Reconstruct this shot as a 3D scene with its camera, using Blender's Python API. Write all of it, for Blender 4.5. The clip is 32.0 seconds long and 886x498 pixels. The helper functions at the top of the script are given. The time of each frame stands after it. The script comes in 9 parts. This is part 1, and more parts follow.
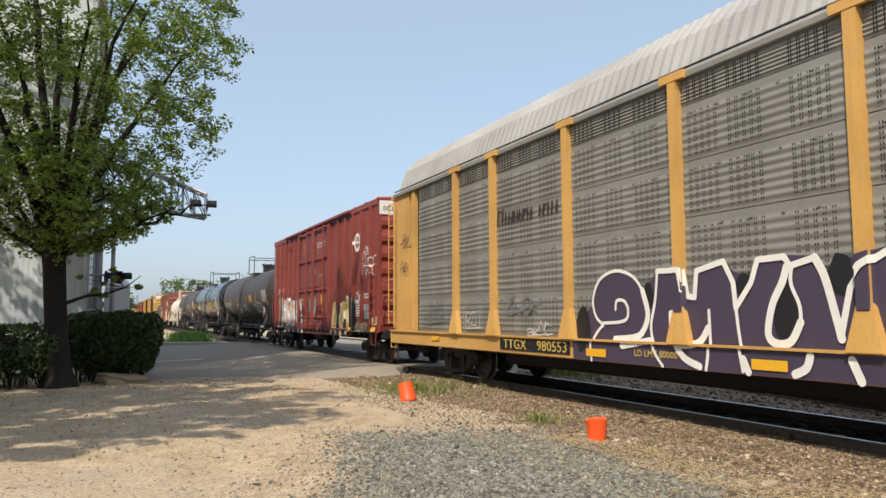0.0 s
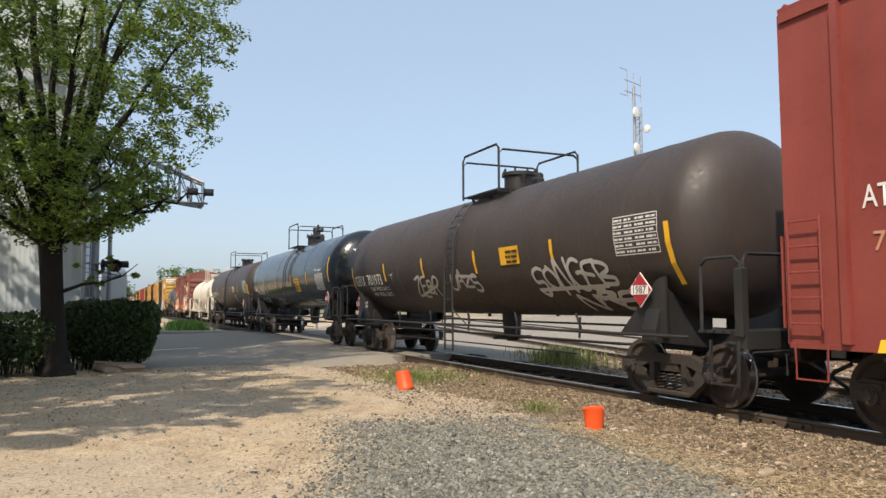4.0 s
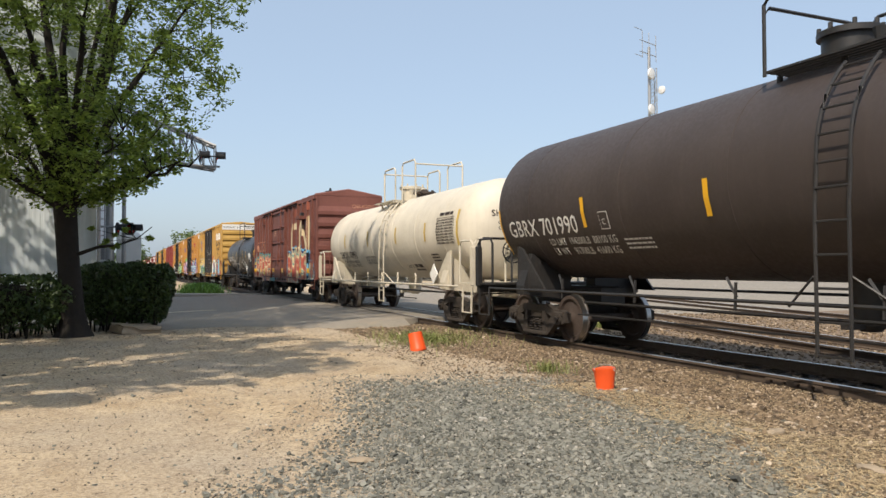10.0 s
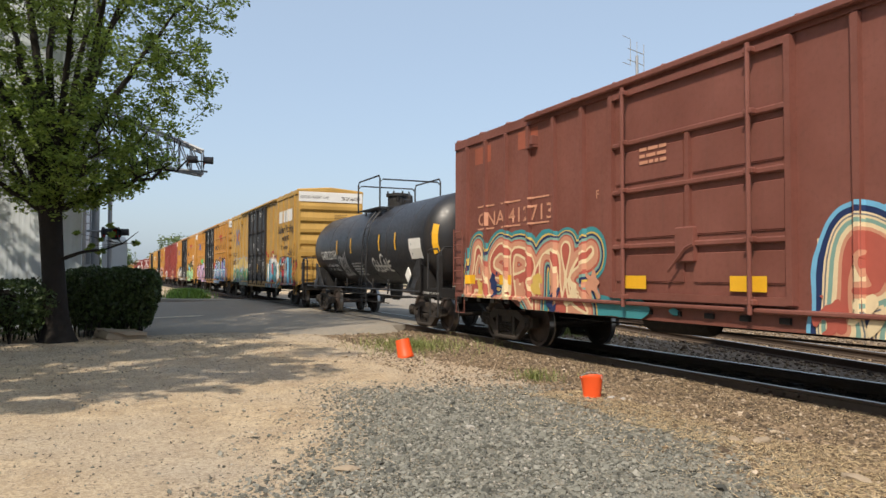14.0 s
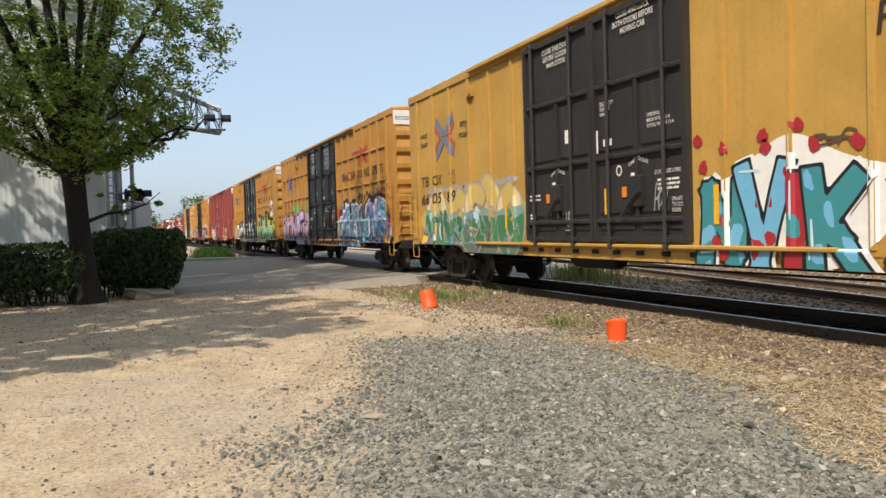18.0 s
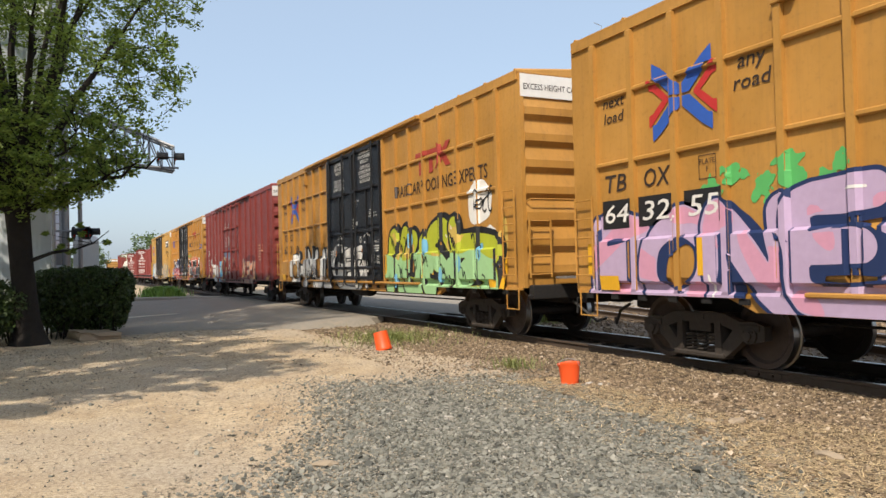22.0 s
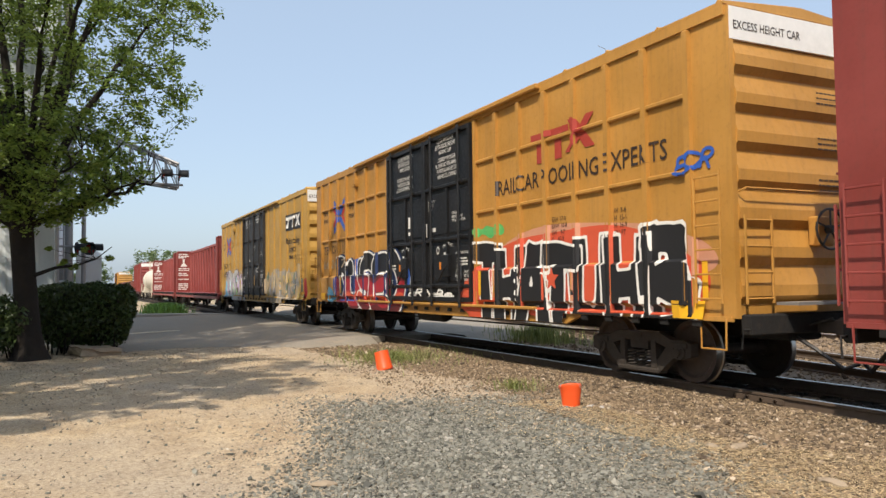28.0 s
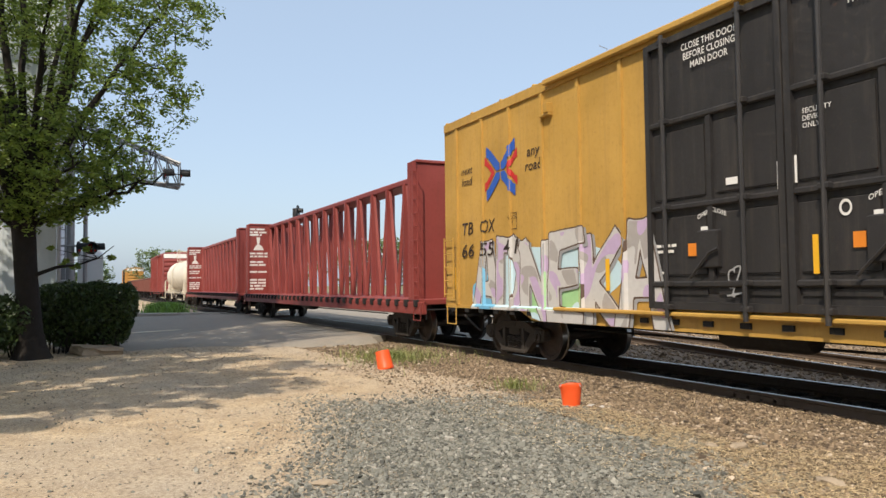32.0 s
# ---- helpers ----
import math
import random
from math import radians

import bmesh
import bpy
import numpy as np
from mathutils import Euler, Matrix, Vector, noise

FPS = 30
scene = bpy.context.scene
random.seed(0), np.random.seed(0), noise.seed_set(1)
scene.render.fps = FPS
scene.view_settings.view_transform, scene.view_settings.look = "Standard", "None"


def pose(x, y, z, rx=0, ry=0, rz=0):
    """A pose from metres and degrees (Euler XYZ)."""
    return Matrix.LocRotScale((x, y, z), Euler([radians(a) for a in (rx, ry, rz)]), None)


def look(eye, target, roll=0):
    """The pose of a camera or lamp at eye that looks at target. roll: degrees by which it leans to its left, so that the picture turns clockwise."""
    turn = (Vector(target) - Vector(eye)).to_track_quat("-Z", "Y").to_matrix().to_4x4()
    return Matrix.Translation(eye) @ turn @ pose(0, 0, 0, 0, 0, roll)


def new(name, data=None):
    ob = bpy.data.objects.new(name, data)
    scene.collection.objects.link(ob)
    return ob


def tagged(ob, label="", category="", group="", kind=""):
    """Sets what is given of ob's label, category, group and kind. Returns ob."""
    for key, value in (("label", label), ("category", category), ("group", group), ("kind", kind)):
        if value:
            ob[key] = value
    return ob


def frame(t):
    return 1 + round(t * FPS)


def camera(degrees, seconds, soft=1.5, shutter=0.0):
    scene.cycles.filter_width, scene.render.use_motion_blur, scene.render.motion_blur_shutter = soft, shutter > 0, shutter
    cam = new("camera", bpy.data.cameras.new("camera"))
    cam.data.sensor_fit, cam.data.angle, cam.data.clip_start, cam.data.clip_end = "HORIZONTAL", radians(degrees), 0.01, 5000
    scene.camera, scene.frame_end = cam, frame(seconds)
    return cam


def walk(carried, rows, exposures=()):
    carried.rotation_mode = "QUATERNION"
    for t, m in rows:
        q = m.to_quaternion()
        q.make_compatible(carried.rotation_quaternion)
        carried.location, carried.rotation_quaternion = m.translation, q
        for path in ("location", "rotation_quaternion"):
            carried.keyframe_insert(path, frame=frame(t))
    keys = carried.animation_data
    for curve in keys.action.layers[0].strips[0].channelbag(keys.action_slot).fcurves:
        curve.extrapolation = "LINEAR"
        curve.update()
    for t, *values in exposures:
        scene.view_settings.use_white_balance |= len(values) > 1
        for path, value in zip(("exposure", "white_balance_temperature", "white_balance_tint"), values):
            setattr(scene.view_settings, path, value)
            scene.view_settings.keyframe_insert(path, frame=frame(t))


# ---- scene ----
cam = camera(61.5, 32.0)
EYE_ROWS = [  # seconds, x, y, z, yaw, pitch, roll
    (0.0, -0.033, -0.027, 1.635, -24.18, 5.09, 0.25), (0.5, -0.038, -0.018, 1.633, -24.23, 5.08, 0.37),
    (1.0, -0.034, -0.018, 1.638, -24.24, 4.85, 0.51), (1.5, -0.036, -0.022, 1.631, -24.27, 4.64, 0.40),
    (2.0, -0.030, -0.002, 1.626, -24.36, 4.35, 0.32), (2.5, -0.037, -0.013, 1.631, -24.39, 4.18, 0.23),
    (3.0, -0.022, -0.001, 1.630, -24.38, 4.12, 0.19), (3.5, -0.025, 0.004, 1.629, -24.37, 4.18, 0.18),
    (5.5, -0.032, -0.023, 1.629, -24.49, 4.44, 0.07), (6.0, -0.034, -0.017, 1.635, -24.48, 4.47, 0.11),
    (6.5, -0.029, -0.025, 1.639, -24.43, 4.50, 0.20), (7.0, -0.030, -0.022, 1.639, -24.58, 4.41, 0.32),
    (7.5, -0.030, -0.009, 1.630, -24.83, 4.21, 0.52), (8.0, -0.025, -0.018, 1.635, -24.98, 3.73, 0.75),
    (8.5, -0.010, -0.005, 1.622, -24.82, 3.12, 0.82), (9.0, -0.015, -0.009, 1.614, -24.34, 2.38, 0.73),
    (9.5, -0.018, -0.008, 1.608, -23.80, 1.81, 0.51), (10.0, -0.027, -0.012, 1.606, -23.45, 1.46, 0.16),
    (10.5, -0.018, -0.015, 1.612, -23.57, 1.36, -0.01), (11.0, -0.010, -0.008, 1.612, -23.91, 1.55, -0.16),
    (11.5, -0.012, -0.013, 1.621, -24.26, 1.94, -0.19), (12.0, -0.013, 0.012, 1.623, -24.47, 2.28, -0.04),
    (12.5, -0.009, 0.015, 1.632, -24.38, 2.48, 0.17), (13.0, -0.016, 0.014, 1.623, -24.31, 2.52, 0.18),
    (13.5, -0.018, 0.007, 1.620, -24.31, 2.26, 0.09), (14.0, -0.021, -0.004, 1.618, -24.37, 1.94, -0.15),
    (14.5, -0.008, -0.015, 1.619, -24.24, 1.63, -0.25), (16.5, -0.012, 0.011, 1.604, -22.80, 0.54, 0.31),
    (17.0, -0.015, 0.007, 1.591, -22.72, -0.17, 0.85), (17.5, -0.001, 0.015, 1.604, -22.71, -0.98, 1.34),
    (18.0, 0.001, 0.030, 1.582, -22.69, -1.74, 1.73), (18.5, 0.015, 0.034, 1.580, -23.15, -2.24, 1.94),
    (19.0, 0.018, 0.018, 1.592, -23.81, -2.26, 2.09), (19.5, 0.033, 0.019, 1.600, -24.79, -1.77, 2.12),
    (20.0, 0.031, 0.033, 1.598, -25.61, -1.00, 2.01), (20.5, 0.029, 0.024, 1.621, -26.03, -0.25, 1.82),
    (21.0, 0.028, 0.029, 1.616, -26.19, 0.39, 1.59), (21.5, 0.020, 0.011, 1.615, -26.12, 0.88, 1.43),
    (22.0, 0.025, 0.008, 1.621, -26.06, 1.20, 1.42), (22.5, 0.033, 0.009, 1.621, -26.08, 1.40, 1.30),
    (23.0, 0.025, -0.001, 1.622, -26.23, 1.59, 1.18), (23.5, 0.021, 0.001, 1.617, -26.32, 1.76, 1.11),
    (24.0, 0.023, -0.003, 1.623, -26.25, 1.91, 1.07), (24.5, 0.024, 0.007, 1.619, -26.11, 2.08, 1.01),
    (26.5, 0.027, 0.008, 1.623, -25.92, 2.27, 0.73), (27.0, 0.026, 0.012, 1.626, -25.89, 2.46, 0.71),
    (27.5, 0.029, 0.009, 1.623, -25.86, 2.63, 0.62), (28.0, 0.027, 0.006, 1.624, -25.89, 2.73, 0.71),
    (28.5, 0.027, 0.009, 1.627, -25.93, 2.78, 0.74), (29.0, 0.031, 0.006, 1.621, -25.91, 2.82, 0.80),
    (29.5, 0.032, -0.003, 1.630, -25.85, 2.81, 0.92), (30.0, 0.032, 0.004, 1.630, -25.83, 2.78, 0.99),
    (30.5, 0.026, -0.002, 1.625, -25.80, 2.73, 1.04), (31.0, 0.024, -0.020, 1.621, -25.80, 2.65, 1.02),
    (31.5, 0.029, -0.010, 1.625, -25.82, 2.62, 0.90), (32.0, 0.021, -0.022, 1.626, -25.80, 2.70, 0.65),
]
walk(cam, [(t, pose(x, y, z, 90 + p, r, w)) for t, x, y, z, w, p, r in EYE_ROWS],
     [(0, 0.0), (8, 0.02), (10.5, -0.10), (12.5, -0.15), (14.5, -0.06), (17, 0.04), (32, 0.04)])

# the train's way along the track: seconds, metres
TRAIN_ROWS = [(0, 0), (1, 7.70), (2, 15.36), (3, 22.96), (3.5, 26.76), (5.5, 41.97), (7, 53.37), (9, 68.56), (11, 83.74),
              (12, 91.34), (13, 98.92), (14, 106.44), (15.5, 117.7), (17, 128.94), (18, 136.36), (19, 143.80), (20, 151.23),
              (21, 158.69), (22, 166.20), (23, 173.74), (24, 181.26), (25.5, 192.42), (27, 203.55), (28, 211.01), (29, 218.53),
              (30, 226.04), (31, 233.51), (32, 240.96)]
TRACK_X, RAIL_Z = 8.91, 0.145   # middle of the main track and the top of its rails


def train_way(t):
    return float(np.interp(t, [r[0] for r in TRAIN_ROWS], [r[1] for r in TRAIN_ROWS]))

# ---------------------------------------------------------------- light
SUN_TO = Vector((-0.465, -0.45, 0.76)).normalized()
SUN_EL = math.asin(SUN_TO.z)
world = bpy.data.worlds.new("sky")
scene.world = world
world.use_nodes = True
wn = world.node_tree
sky = wn.nodes.new("ShaderNodeTexSky")
sky.sky_type, sky.sun_disc = "NISHITA", False
sky.sun_elevation = SUN_EL
sky.sun_rotation = math.atan2(SUN_TO.x, SUN_TO.y)
sky.air_density, sky.dust_density, sky.ozone_density = 1.0, 2.6, 1.6
wn.nodes["Background"].inputs["Strength"].default_value = 0.085
wn.links.new(sky.outputs[0], wn.nodes["Background"].inputs["Color"])
haze = wn.nodes.new("ShaderNodeBackground")   # even summer haze over the whole sky
haze.inputs["Color"].default_value, haze.inputs["Strength"].default_value = (0.56, 0.68, 0.82, 1), 0.60
both = wn.nodes.new("ShaderNodeAddShader")
wn.links.new(wn.nodes["Background"].outputs[0], both.inputs[0])
wn.links.new(haze.outputs[0], both.inputs[1])
wn.links.new(both.outputs[0], wn.nodes["World Output"].inputs["Surface"])
sun_data = bpy.data.lights.new("sun", "SUN")
sun_data.energy, sun_data.angle, sun_data.color = 4.8, radians(0.6), (1.0, 0.89, 0.74)
sun = new("sun", sun_data)
sun.matrix_world = look(SUN_TO * 60, (0, 0, 0))
scene.view_settings.exposure = 0.0

# ---------------------------------------------------------------- materials
def nodes_of(name):
    m = bpy.data.materials.new(name)
    m.use_nodes = True
    nt = m.node_tree
    return m, nt, nt.nodes["Principled BSDF"]


def link(nt, a, b):
    nt.links.new(a, b)


def coords(nt, scale=(1, 1, 1), kind="Object"):
    tc = nt.nodes.new("ShaderNodeTexCoord")
    mp = nt.nodes.new("ShaderNodeMapping")
    mp.inputs["Scale"].default_value = scale
    link(nt, tc.outputs[kind], mp.inputs["Vector"])
    return mp.outputs["Vector"]


def noise_of(nt, vec, scale, detail=4.0, rough=0.55):
    n = nt.nodes.new("ShaderNodeTexNoise")
    n.inputs["Scale"].default_value, n.inputs["Detail"].default_value, n.inputs["Roughness"].default_value = scale, detail, rough
    link(nt, vec, n.inputs["Vector"])
    return n.outputs["Fac"]


def ramp(nt, fac, stops):
    r = nt.nodes.new("ShaderNodeValToRGB")
    e = r.color_ramp.elements
    while len(e) < len(stops):
        e.new(0.5)
    for el, (p, c) in zip(e, stops):
        el.position = p
        el.color = (*c, 1) if len(c) == 3 else c
    link(nt, fac, r.inputs["Fac"])
    return r.outputs["Color"]


def grey(v):
    return (v, v, v)


def mix(nt, fac, a, b, mode="MIX"):
    m = nt.nodes.new("ShaderNodeMix")
    m.data_type, m.blend_type = "RGBA", mode
    for sock, val in ((m.inputs[0], fac), (m.inputs[6], a), (m.inputs[7], b)):
        if hasattr(val, "is_output"):
            link(nt, val, sock)
        elif isinstance(val, (int, float)):
            sock.default_value = val
        else:
            sock.default_value = (*val, 1)
    return m.outputs[2]


def bump(nt, bsdf, height, strength=0.3, dist=0.01):
    b = nt.nodes.new("ShaderNodeBump")
    b.inputs["Strength"].default_value, b.inputs["Distance"].default_value = strength, dist
    link(nt, height, b.inputs["Height"])
    link(nt, b.outputs["Normal"], bsdf.inputs["Normal"])


def paint(name, col, rough=0.5, dirt=0.35, rust=0.15, streak=0.3, dirt_col=(0.10, 0.075, 0.055), bumpy=0.12, gloss=0.5):
    """Weathered paint on steel: faded patches, vertical streaks of dirt, specks of rust."""
    m, nt, b = nodes_of(name)
    v = coords(nt)
    big = noise_of(nt, v, 0.7, 5)
    fine = noise_of(nt, v, 14, 6, 0.65)
    vs = coords(nt, (5.0, 5.0, 0.28))
    st = noise_of(nt, vs, 1.6, 6, 0.7)
    faded = tuple(min(1, c * 1.1 + 0.012 * min(1.0, 7 * max(col))) for c in col)
    deep = tuple(c * 0.86 for c in col)
    c = mix(nt, ramp(nt, big, [(0.32, grey(0)), (0.68, grey(1))]), deep, faded)
    c = mix(nt, ramp(nt, st, [(0.50, grey(0)), (0.80, grey(streak))]), c, dirt_col)
    c = mix(nt, ramp(nt, fine, [(0.55, grey(0)), (0.82, grey(dirt))]), c, dirt_col)
    sp = noise_of(nt, v, 5.0, 9, 0.75)
    c = mix(nt, ramp(nt, sp, [(0.64, grey(0)), (0.72, grey(min(1.0, rust * 3)))]), c, (0.16, 0.055, 0.022))
    link(nt, c, b.inputs["Base Color"])
    rr = ramp(nt, fine, [(0.3, grey(max(0.05, rough - 0.1))), (0.75, grey(min(1, rough + 0.18)))])
    link(nt, rr, b.inputs["Roughness"])
    b.inputs["Specular IOR Level"].default_value = gloss
    bump(nt, b, mix(nt, 0.35, big, fine), bumpy, 0.012)
    return m


def plain(name, col, rough=0.6, metal=0.0, var=0.18, scale=8.0, bumpy=0.2, dist=0.006):
    m, nt, b = nodes_of(name)
    v = coords(nt)
    f = noise_of(nt, v, scale, 6, 0.6)
    g = noise_of(nt, v, scale * 0.13, 3)
    c = mix(nt, f, tuple(x * (1 - var) for x in col), tuple(min(1, x * (1 + var)) for x in col))
    c = mix(nt, ramp(nt, g, [(0.35, grey(0)), (0.7, grey(var))]), c, tuple(x * 0.55 for x in col))
    link(nt, c, b.inputs["Base Color"])
    b.inputs["Roughness"].default_value, b.inputs["Metallic"].default_value = rough, metal
    bump(nt, b, f, bumpy, dist)
    return m


def spray(name, col):
    """Spray paint: thin, slightly uneven."""
    return plain(name, col, 0.55, 0.0, 0.12, 9.0, 0.05)


def leafy(name, dark, light, trans=0.25):
    m, nt, b = nodes_of(name)
    g = nt.nodes.new("ShaderNodeNewGeometry")
    c = ramp(nt, g.outputs["Random Per Island"], [(0.0, dark), (0.6, light), (1.0, tuple(min(1, x * 1.35) for x in light))])
    link(nt, c, b.inputs["Base Color"])
    b.inputs["Roughness"].default_value = 0.5
    tr = nt.nodes.new("ShaderNodeBsdfTranslucent")
    link(nt, c, tr.inputs["Color"])
    mx = nt.nodes.new("ShaderNodeMixShader")
    mx.inputs[0].default_value = trans
    link(nt, b.outputs[0], mx.inputs[1])
    link(nt, tr.outputs[0], mx.inputs[2])
    link(nt, mx.outputs[0], nt.nodes["Material Output"].inputs["Surface"])
    return m


def stony(name, stops, rough=0.9):
    """Loose stones: each one its own shade."""
    m, nt, b = nodes_of(name)
    g = nt.nodes.new("ShaderNodeNewGeometry")
    c = ramp(nt, g.outputs["Random Per Island"], stops)
    f = noise_of(nt, coords(nt), 40, 4)
    c = mix(nt, ramp(nt, f, [(0.35, grey(0)), (0.75, grey(0.35))]), c, (0.12, 0.10, 0.08))
    link(nt, c, b.inputs["Base Color"])
    b.inputs["Roughness"].default_value = rough
    return m


M = {}
M["yellow"] = paint("car_yellow", (0.45, 0.222, 0.040), 0.5, 0.34, 0.12, 0.34, (0.15, 0.085, 0.035), 0.2)
M["yellow_old"] = paint("car_yellow_old", (0.47, 0.272, 0.054), 0.55, 0.34, 0.20, 0.34, (0.17, 0.10, 0.045), 0.2)
M["red"] = paint("car_red", (0.245, 0.046, 0.033), 0.5, 0.36, 0.08, 0.36, (0.11, 0.045, 0.035), 0.2)
M["red_old"] = paint("car_red_old", (0.235, 0.038, 0.030), 0.55, 0.36, 0.08, 0.38, (0.12, 0.05, 0.038), 0.2)
M["brown"] = paint("car_brown", (0.185, 0.060, 0.042), 0.6, 0.38, 0.12, 0.38, (0.085, 0.045, 0.032), 0.2)
M["patch_red"] = paint("car_red_patch", (0.32, 0.085, 0.045), 0.6, 0.25, 0.05, 0.2)
M["door_black"] = paint("door_black", (0.009, 0.009, 0.010), 0.45, 0.16, 0.04, 0.16, (0.07, 0.06, 0.05))
M["door_old"] = paint("door_black_old", (0.022, 0.020, 0.020), 0.55, 0.35, 0.10, 0.35, (0.11, 0.09, 0.07))
M["tank_brown"] = paint("tank_brown", (0.050, 0.038, 0.034), 0.5, 0.14, 0.02, 0.26, (0.11, 0.09, 0.075), 0.05, 0.4)
M["tank_black"] = paint("tank_black", (0.009, 0.012, 0.016), 0.17, 0.02, 0.0, 0.06, (0.03, 0.028, 0.027), 0.003, 0.6)
M["tank_worn"] = paint("tank_black_worn", (0.020, 0.020, 0.022), 0.38, 0.12, 0.06, 0.2, (0.16, 0.075, 0.04), 0.04)
M["tank_white"] = paint("tank_cream", (0.66, 0.60, 0.49), 0.5, 0.14, 0.02, 0.22, (0.30, 0.24, 0.17), 0.04)
M["fit_black"] = paint("fitting_black", (0.022, 0.021, 0.021), 0.5, 0.3, 0.12, 0.2, (0.10, 0.07, 0.05))
M["fit_white"] = paint("fitting_cream", (0.60, 0.54, 0.43), 0.55, 0.3, 0.12, 0.25)
M["truck"] = paint("truck_steel", (0.038, 0.030, 0.024), 0.75, 0.4, 0.15, 0.1, (0.14, 0.10, 0.07), 0.3)
M["wheel"] = paint("wheel_steel", (0.060, 0.042, 0.033), 0.65, 0.5, 0.3, 0.0, (0.05, 0.04, 0.035), 0.25)
M["tread"] = plain("wheel_tread", (0.42, 0.40, 0.38), 0.32, 1.0, 0.15, 20, 0.05)
M["under"] = paint("underframe", (0.010, 0.009, 0.009), 0.8, 0.4, 0.1, 0.1)
M["roof_grey"] = paint("roof_galvanised", (0.36, 0.35, 0.33), 0.5, 0.25, 0.05, 0.2)
M["rack_grey"] = paint("rack_panel", (0.212, 0.208, 0.188), 0.5, 0.25, 0.03, 0.3, (0.13, 0.11, 0.085))
M["rack_yellow"] = paint("rack_yellow", (0.58, 0.33, 0.09), 0.5, 0.25, 0.1, 0.25)
# black for the shade inside holes that are not cut
M["hole"] = plain("hole_shade", (0.01, 0.01, 0.01), 0.9)
for nm, c in dict(white=(0.78, 0.76, 0.72), black=(0.012, 0.012, 0.014), purple=(0.062, 0.045, 0.080), cream=(0.72, 0.58, 0.36),
                  gold=(0.60, 0.42, 0.10), teal=(0.045, 0.24, 0.27), navy=(0.012, 0.028, 0.10), sky=(0.16, 0.42, 0.62),
                  pale=(0.50, 0.66, 0.72), blue=(0.03, 0.10, 0.42), violet=(0.16, 0.10, 0.33), pink=(0.62, 0.30, 0.42),
                  lilac=(0.48, 0.36, 0.52), lime=(0.42, 0.46, 0.03), mint=(0.34, 0.58, 0.28), green=(0.10, 0.42, 0.12),
                  crimson=(0.36, 0.02, 0.03), scarlet=(0.60, 0.09, 0.04), salmon=(0.56, 0.27, 0.17), orange=(0.70, 0.22, 0.02),
                  grey=(0.30, 0.30, 0.30), silver=(0.52, 0.50, 0.48), tan=(0.42, 0.33, 0.22), umber=(0.10, 0.06, 0.04),
                  seagreen=(0.05, 0.25, 0.16), sage=(0.20, 0.34, 0.29), brick=(0.42, 0.10, 0.07), maroon=(0.12, 0.015, 0.015), slate=(0.15, 0.19, 0.30), dusk=(0.16, 0.17, 0.18), logored=(0.36, 0.045, 0.03), signal=(0.50, 0.03, 0.028), straw=(0.56, 0.41, 0.13), murk=(0.13, 0.17, 0.135), fern=(0.05, 0.19, 0.085), ash=(0.36, 0.33, 0.31), sand=(0.50, 0.36, 0.19)).items():
    M["s_" + nm] = spray("spray_" + nm, c)
M["reflect"] = plain("reflective_yellow", (0.78, 0.42, 0.02), 0.4, 0, 0.1, 30, 0.05)
M["ink"] = plain("ink_brown", (0.035, 0.022, 0.016), 0.6, 0, 0.2, 20, 0.05)
M["ink_white"] = plain("ink_white", (0.74, 0.72, 0.68), 0.6, 0, 0.2, 20, 0.05)
M["rail_side"] = paint("rail_rust", (0.085, 0.058, 0.039), 0.8, 0.4, 0.2, 0.1, (0.06, 0.045, 0.035), 0.3)
M["rail_top"] = plain("rail_head", (0.50, 0.48, 0.46), 0.30, 1.0, 0.12, 12, 0.05)
M["tie"] = plain("tie_wood", (0.050, 0.040, 0.032), 0.9, 0, 0.35, 14, 0.5, 0.02)
M["concrete"] = plain("concrete", (0.40, 0.36, 0.30), 0.85, 0, 0.2, 5, 0.3, 0.01)
M["galv"] = plain("galvanised", (0.36, 0.36, 0.36), 0.5, 0.6, 0.15, 12, 0.1)
M["white_box"] = plain("painted_white", (0.72, 0.72, 0.70), 0.5, 0, 0.08, 4, 0.05)
M["bucket"] = plain("orange_plastic", (0.80, 0.095, 0.018), 0.42, 0, 0.08, 6, 0.05)
M["lens_red"] = plain("lens_red", (0.35, 0.01, 0.01), 0.2)
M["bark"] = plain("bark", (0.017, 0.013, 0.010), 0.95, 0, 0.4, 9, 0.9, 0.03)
M["leaf"] = leafy("leaf_tree", (0.070, 0.122, 0.018), (0.210, 0.290, 0.052), 0.45)
M["leaf_hedge"] = leafy("leaf_hedge", (0.014, 0.030, 0.007), (0.050, 0.082, 0.020), 0.2)
M["leaf_far"] = leafy("leaf_far", (0.06, 0.10, 0.035), (0.12, 0.17, 0.06), 0.2)
M["grass"] = leafy("grass_blades", (0.09, 0.13, 0.03), (0.24, 0.26, 0.08), 0.3)
M["grass_green"] = leafy("grass_green", (0.08, 0.17, 0.03), (0.20, 0.34, 0.06), 0.3)
M["straw"] = leafy("straw", (0.28, 0.20, 0.11), (0.62, 0.48, 0.28), 0.1)
M["gravel"] = stony("gravel_grey", [(0.0, (0.060, 0.063, 0.055)), (0.5, (0.190, 0.190, 0.160)), (0.95, (0.29, 0.28, 0.235)), (1.0, (0.50, 0.46, 0.40))])
M["grit"] = stony("mixed_grit", [(0.0, (0.075, 0.060, 0.045)), (0.4, (0.22, 0.19, 0.145)), (0.8, (0.36, 0.30, 0.22)), (1.0, (0.62, 0.54, 0.43))])
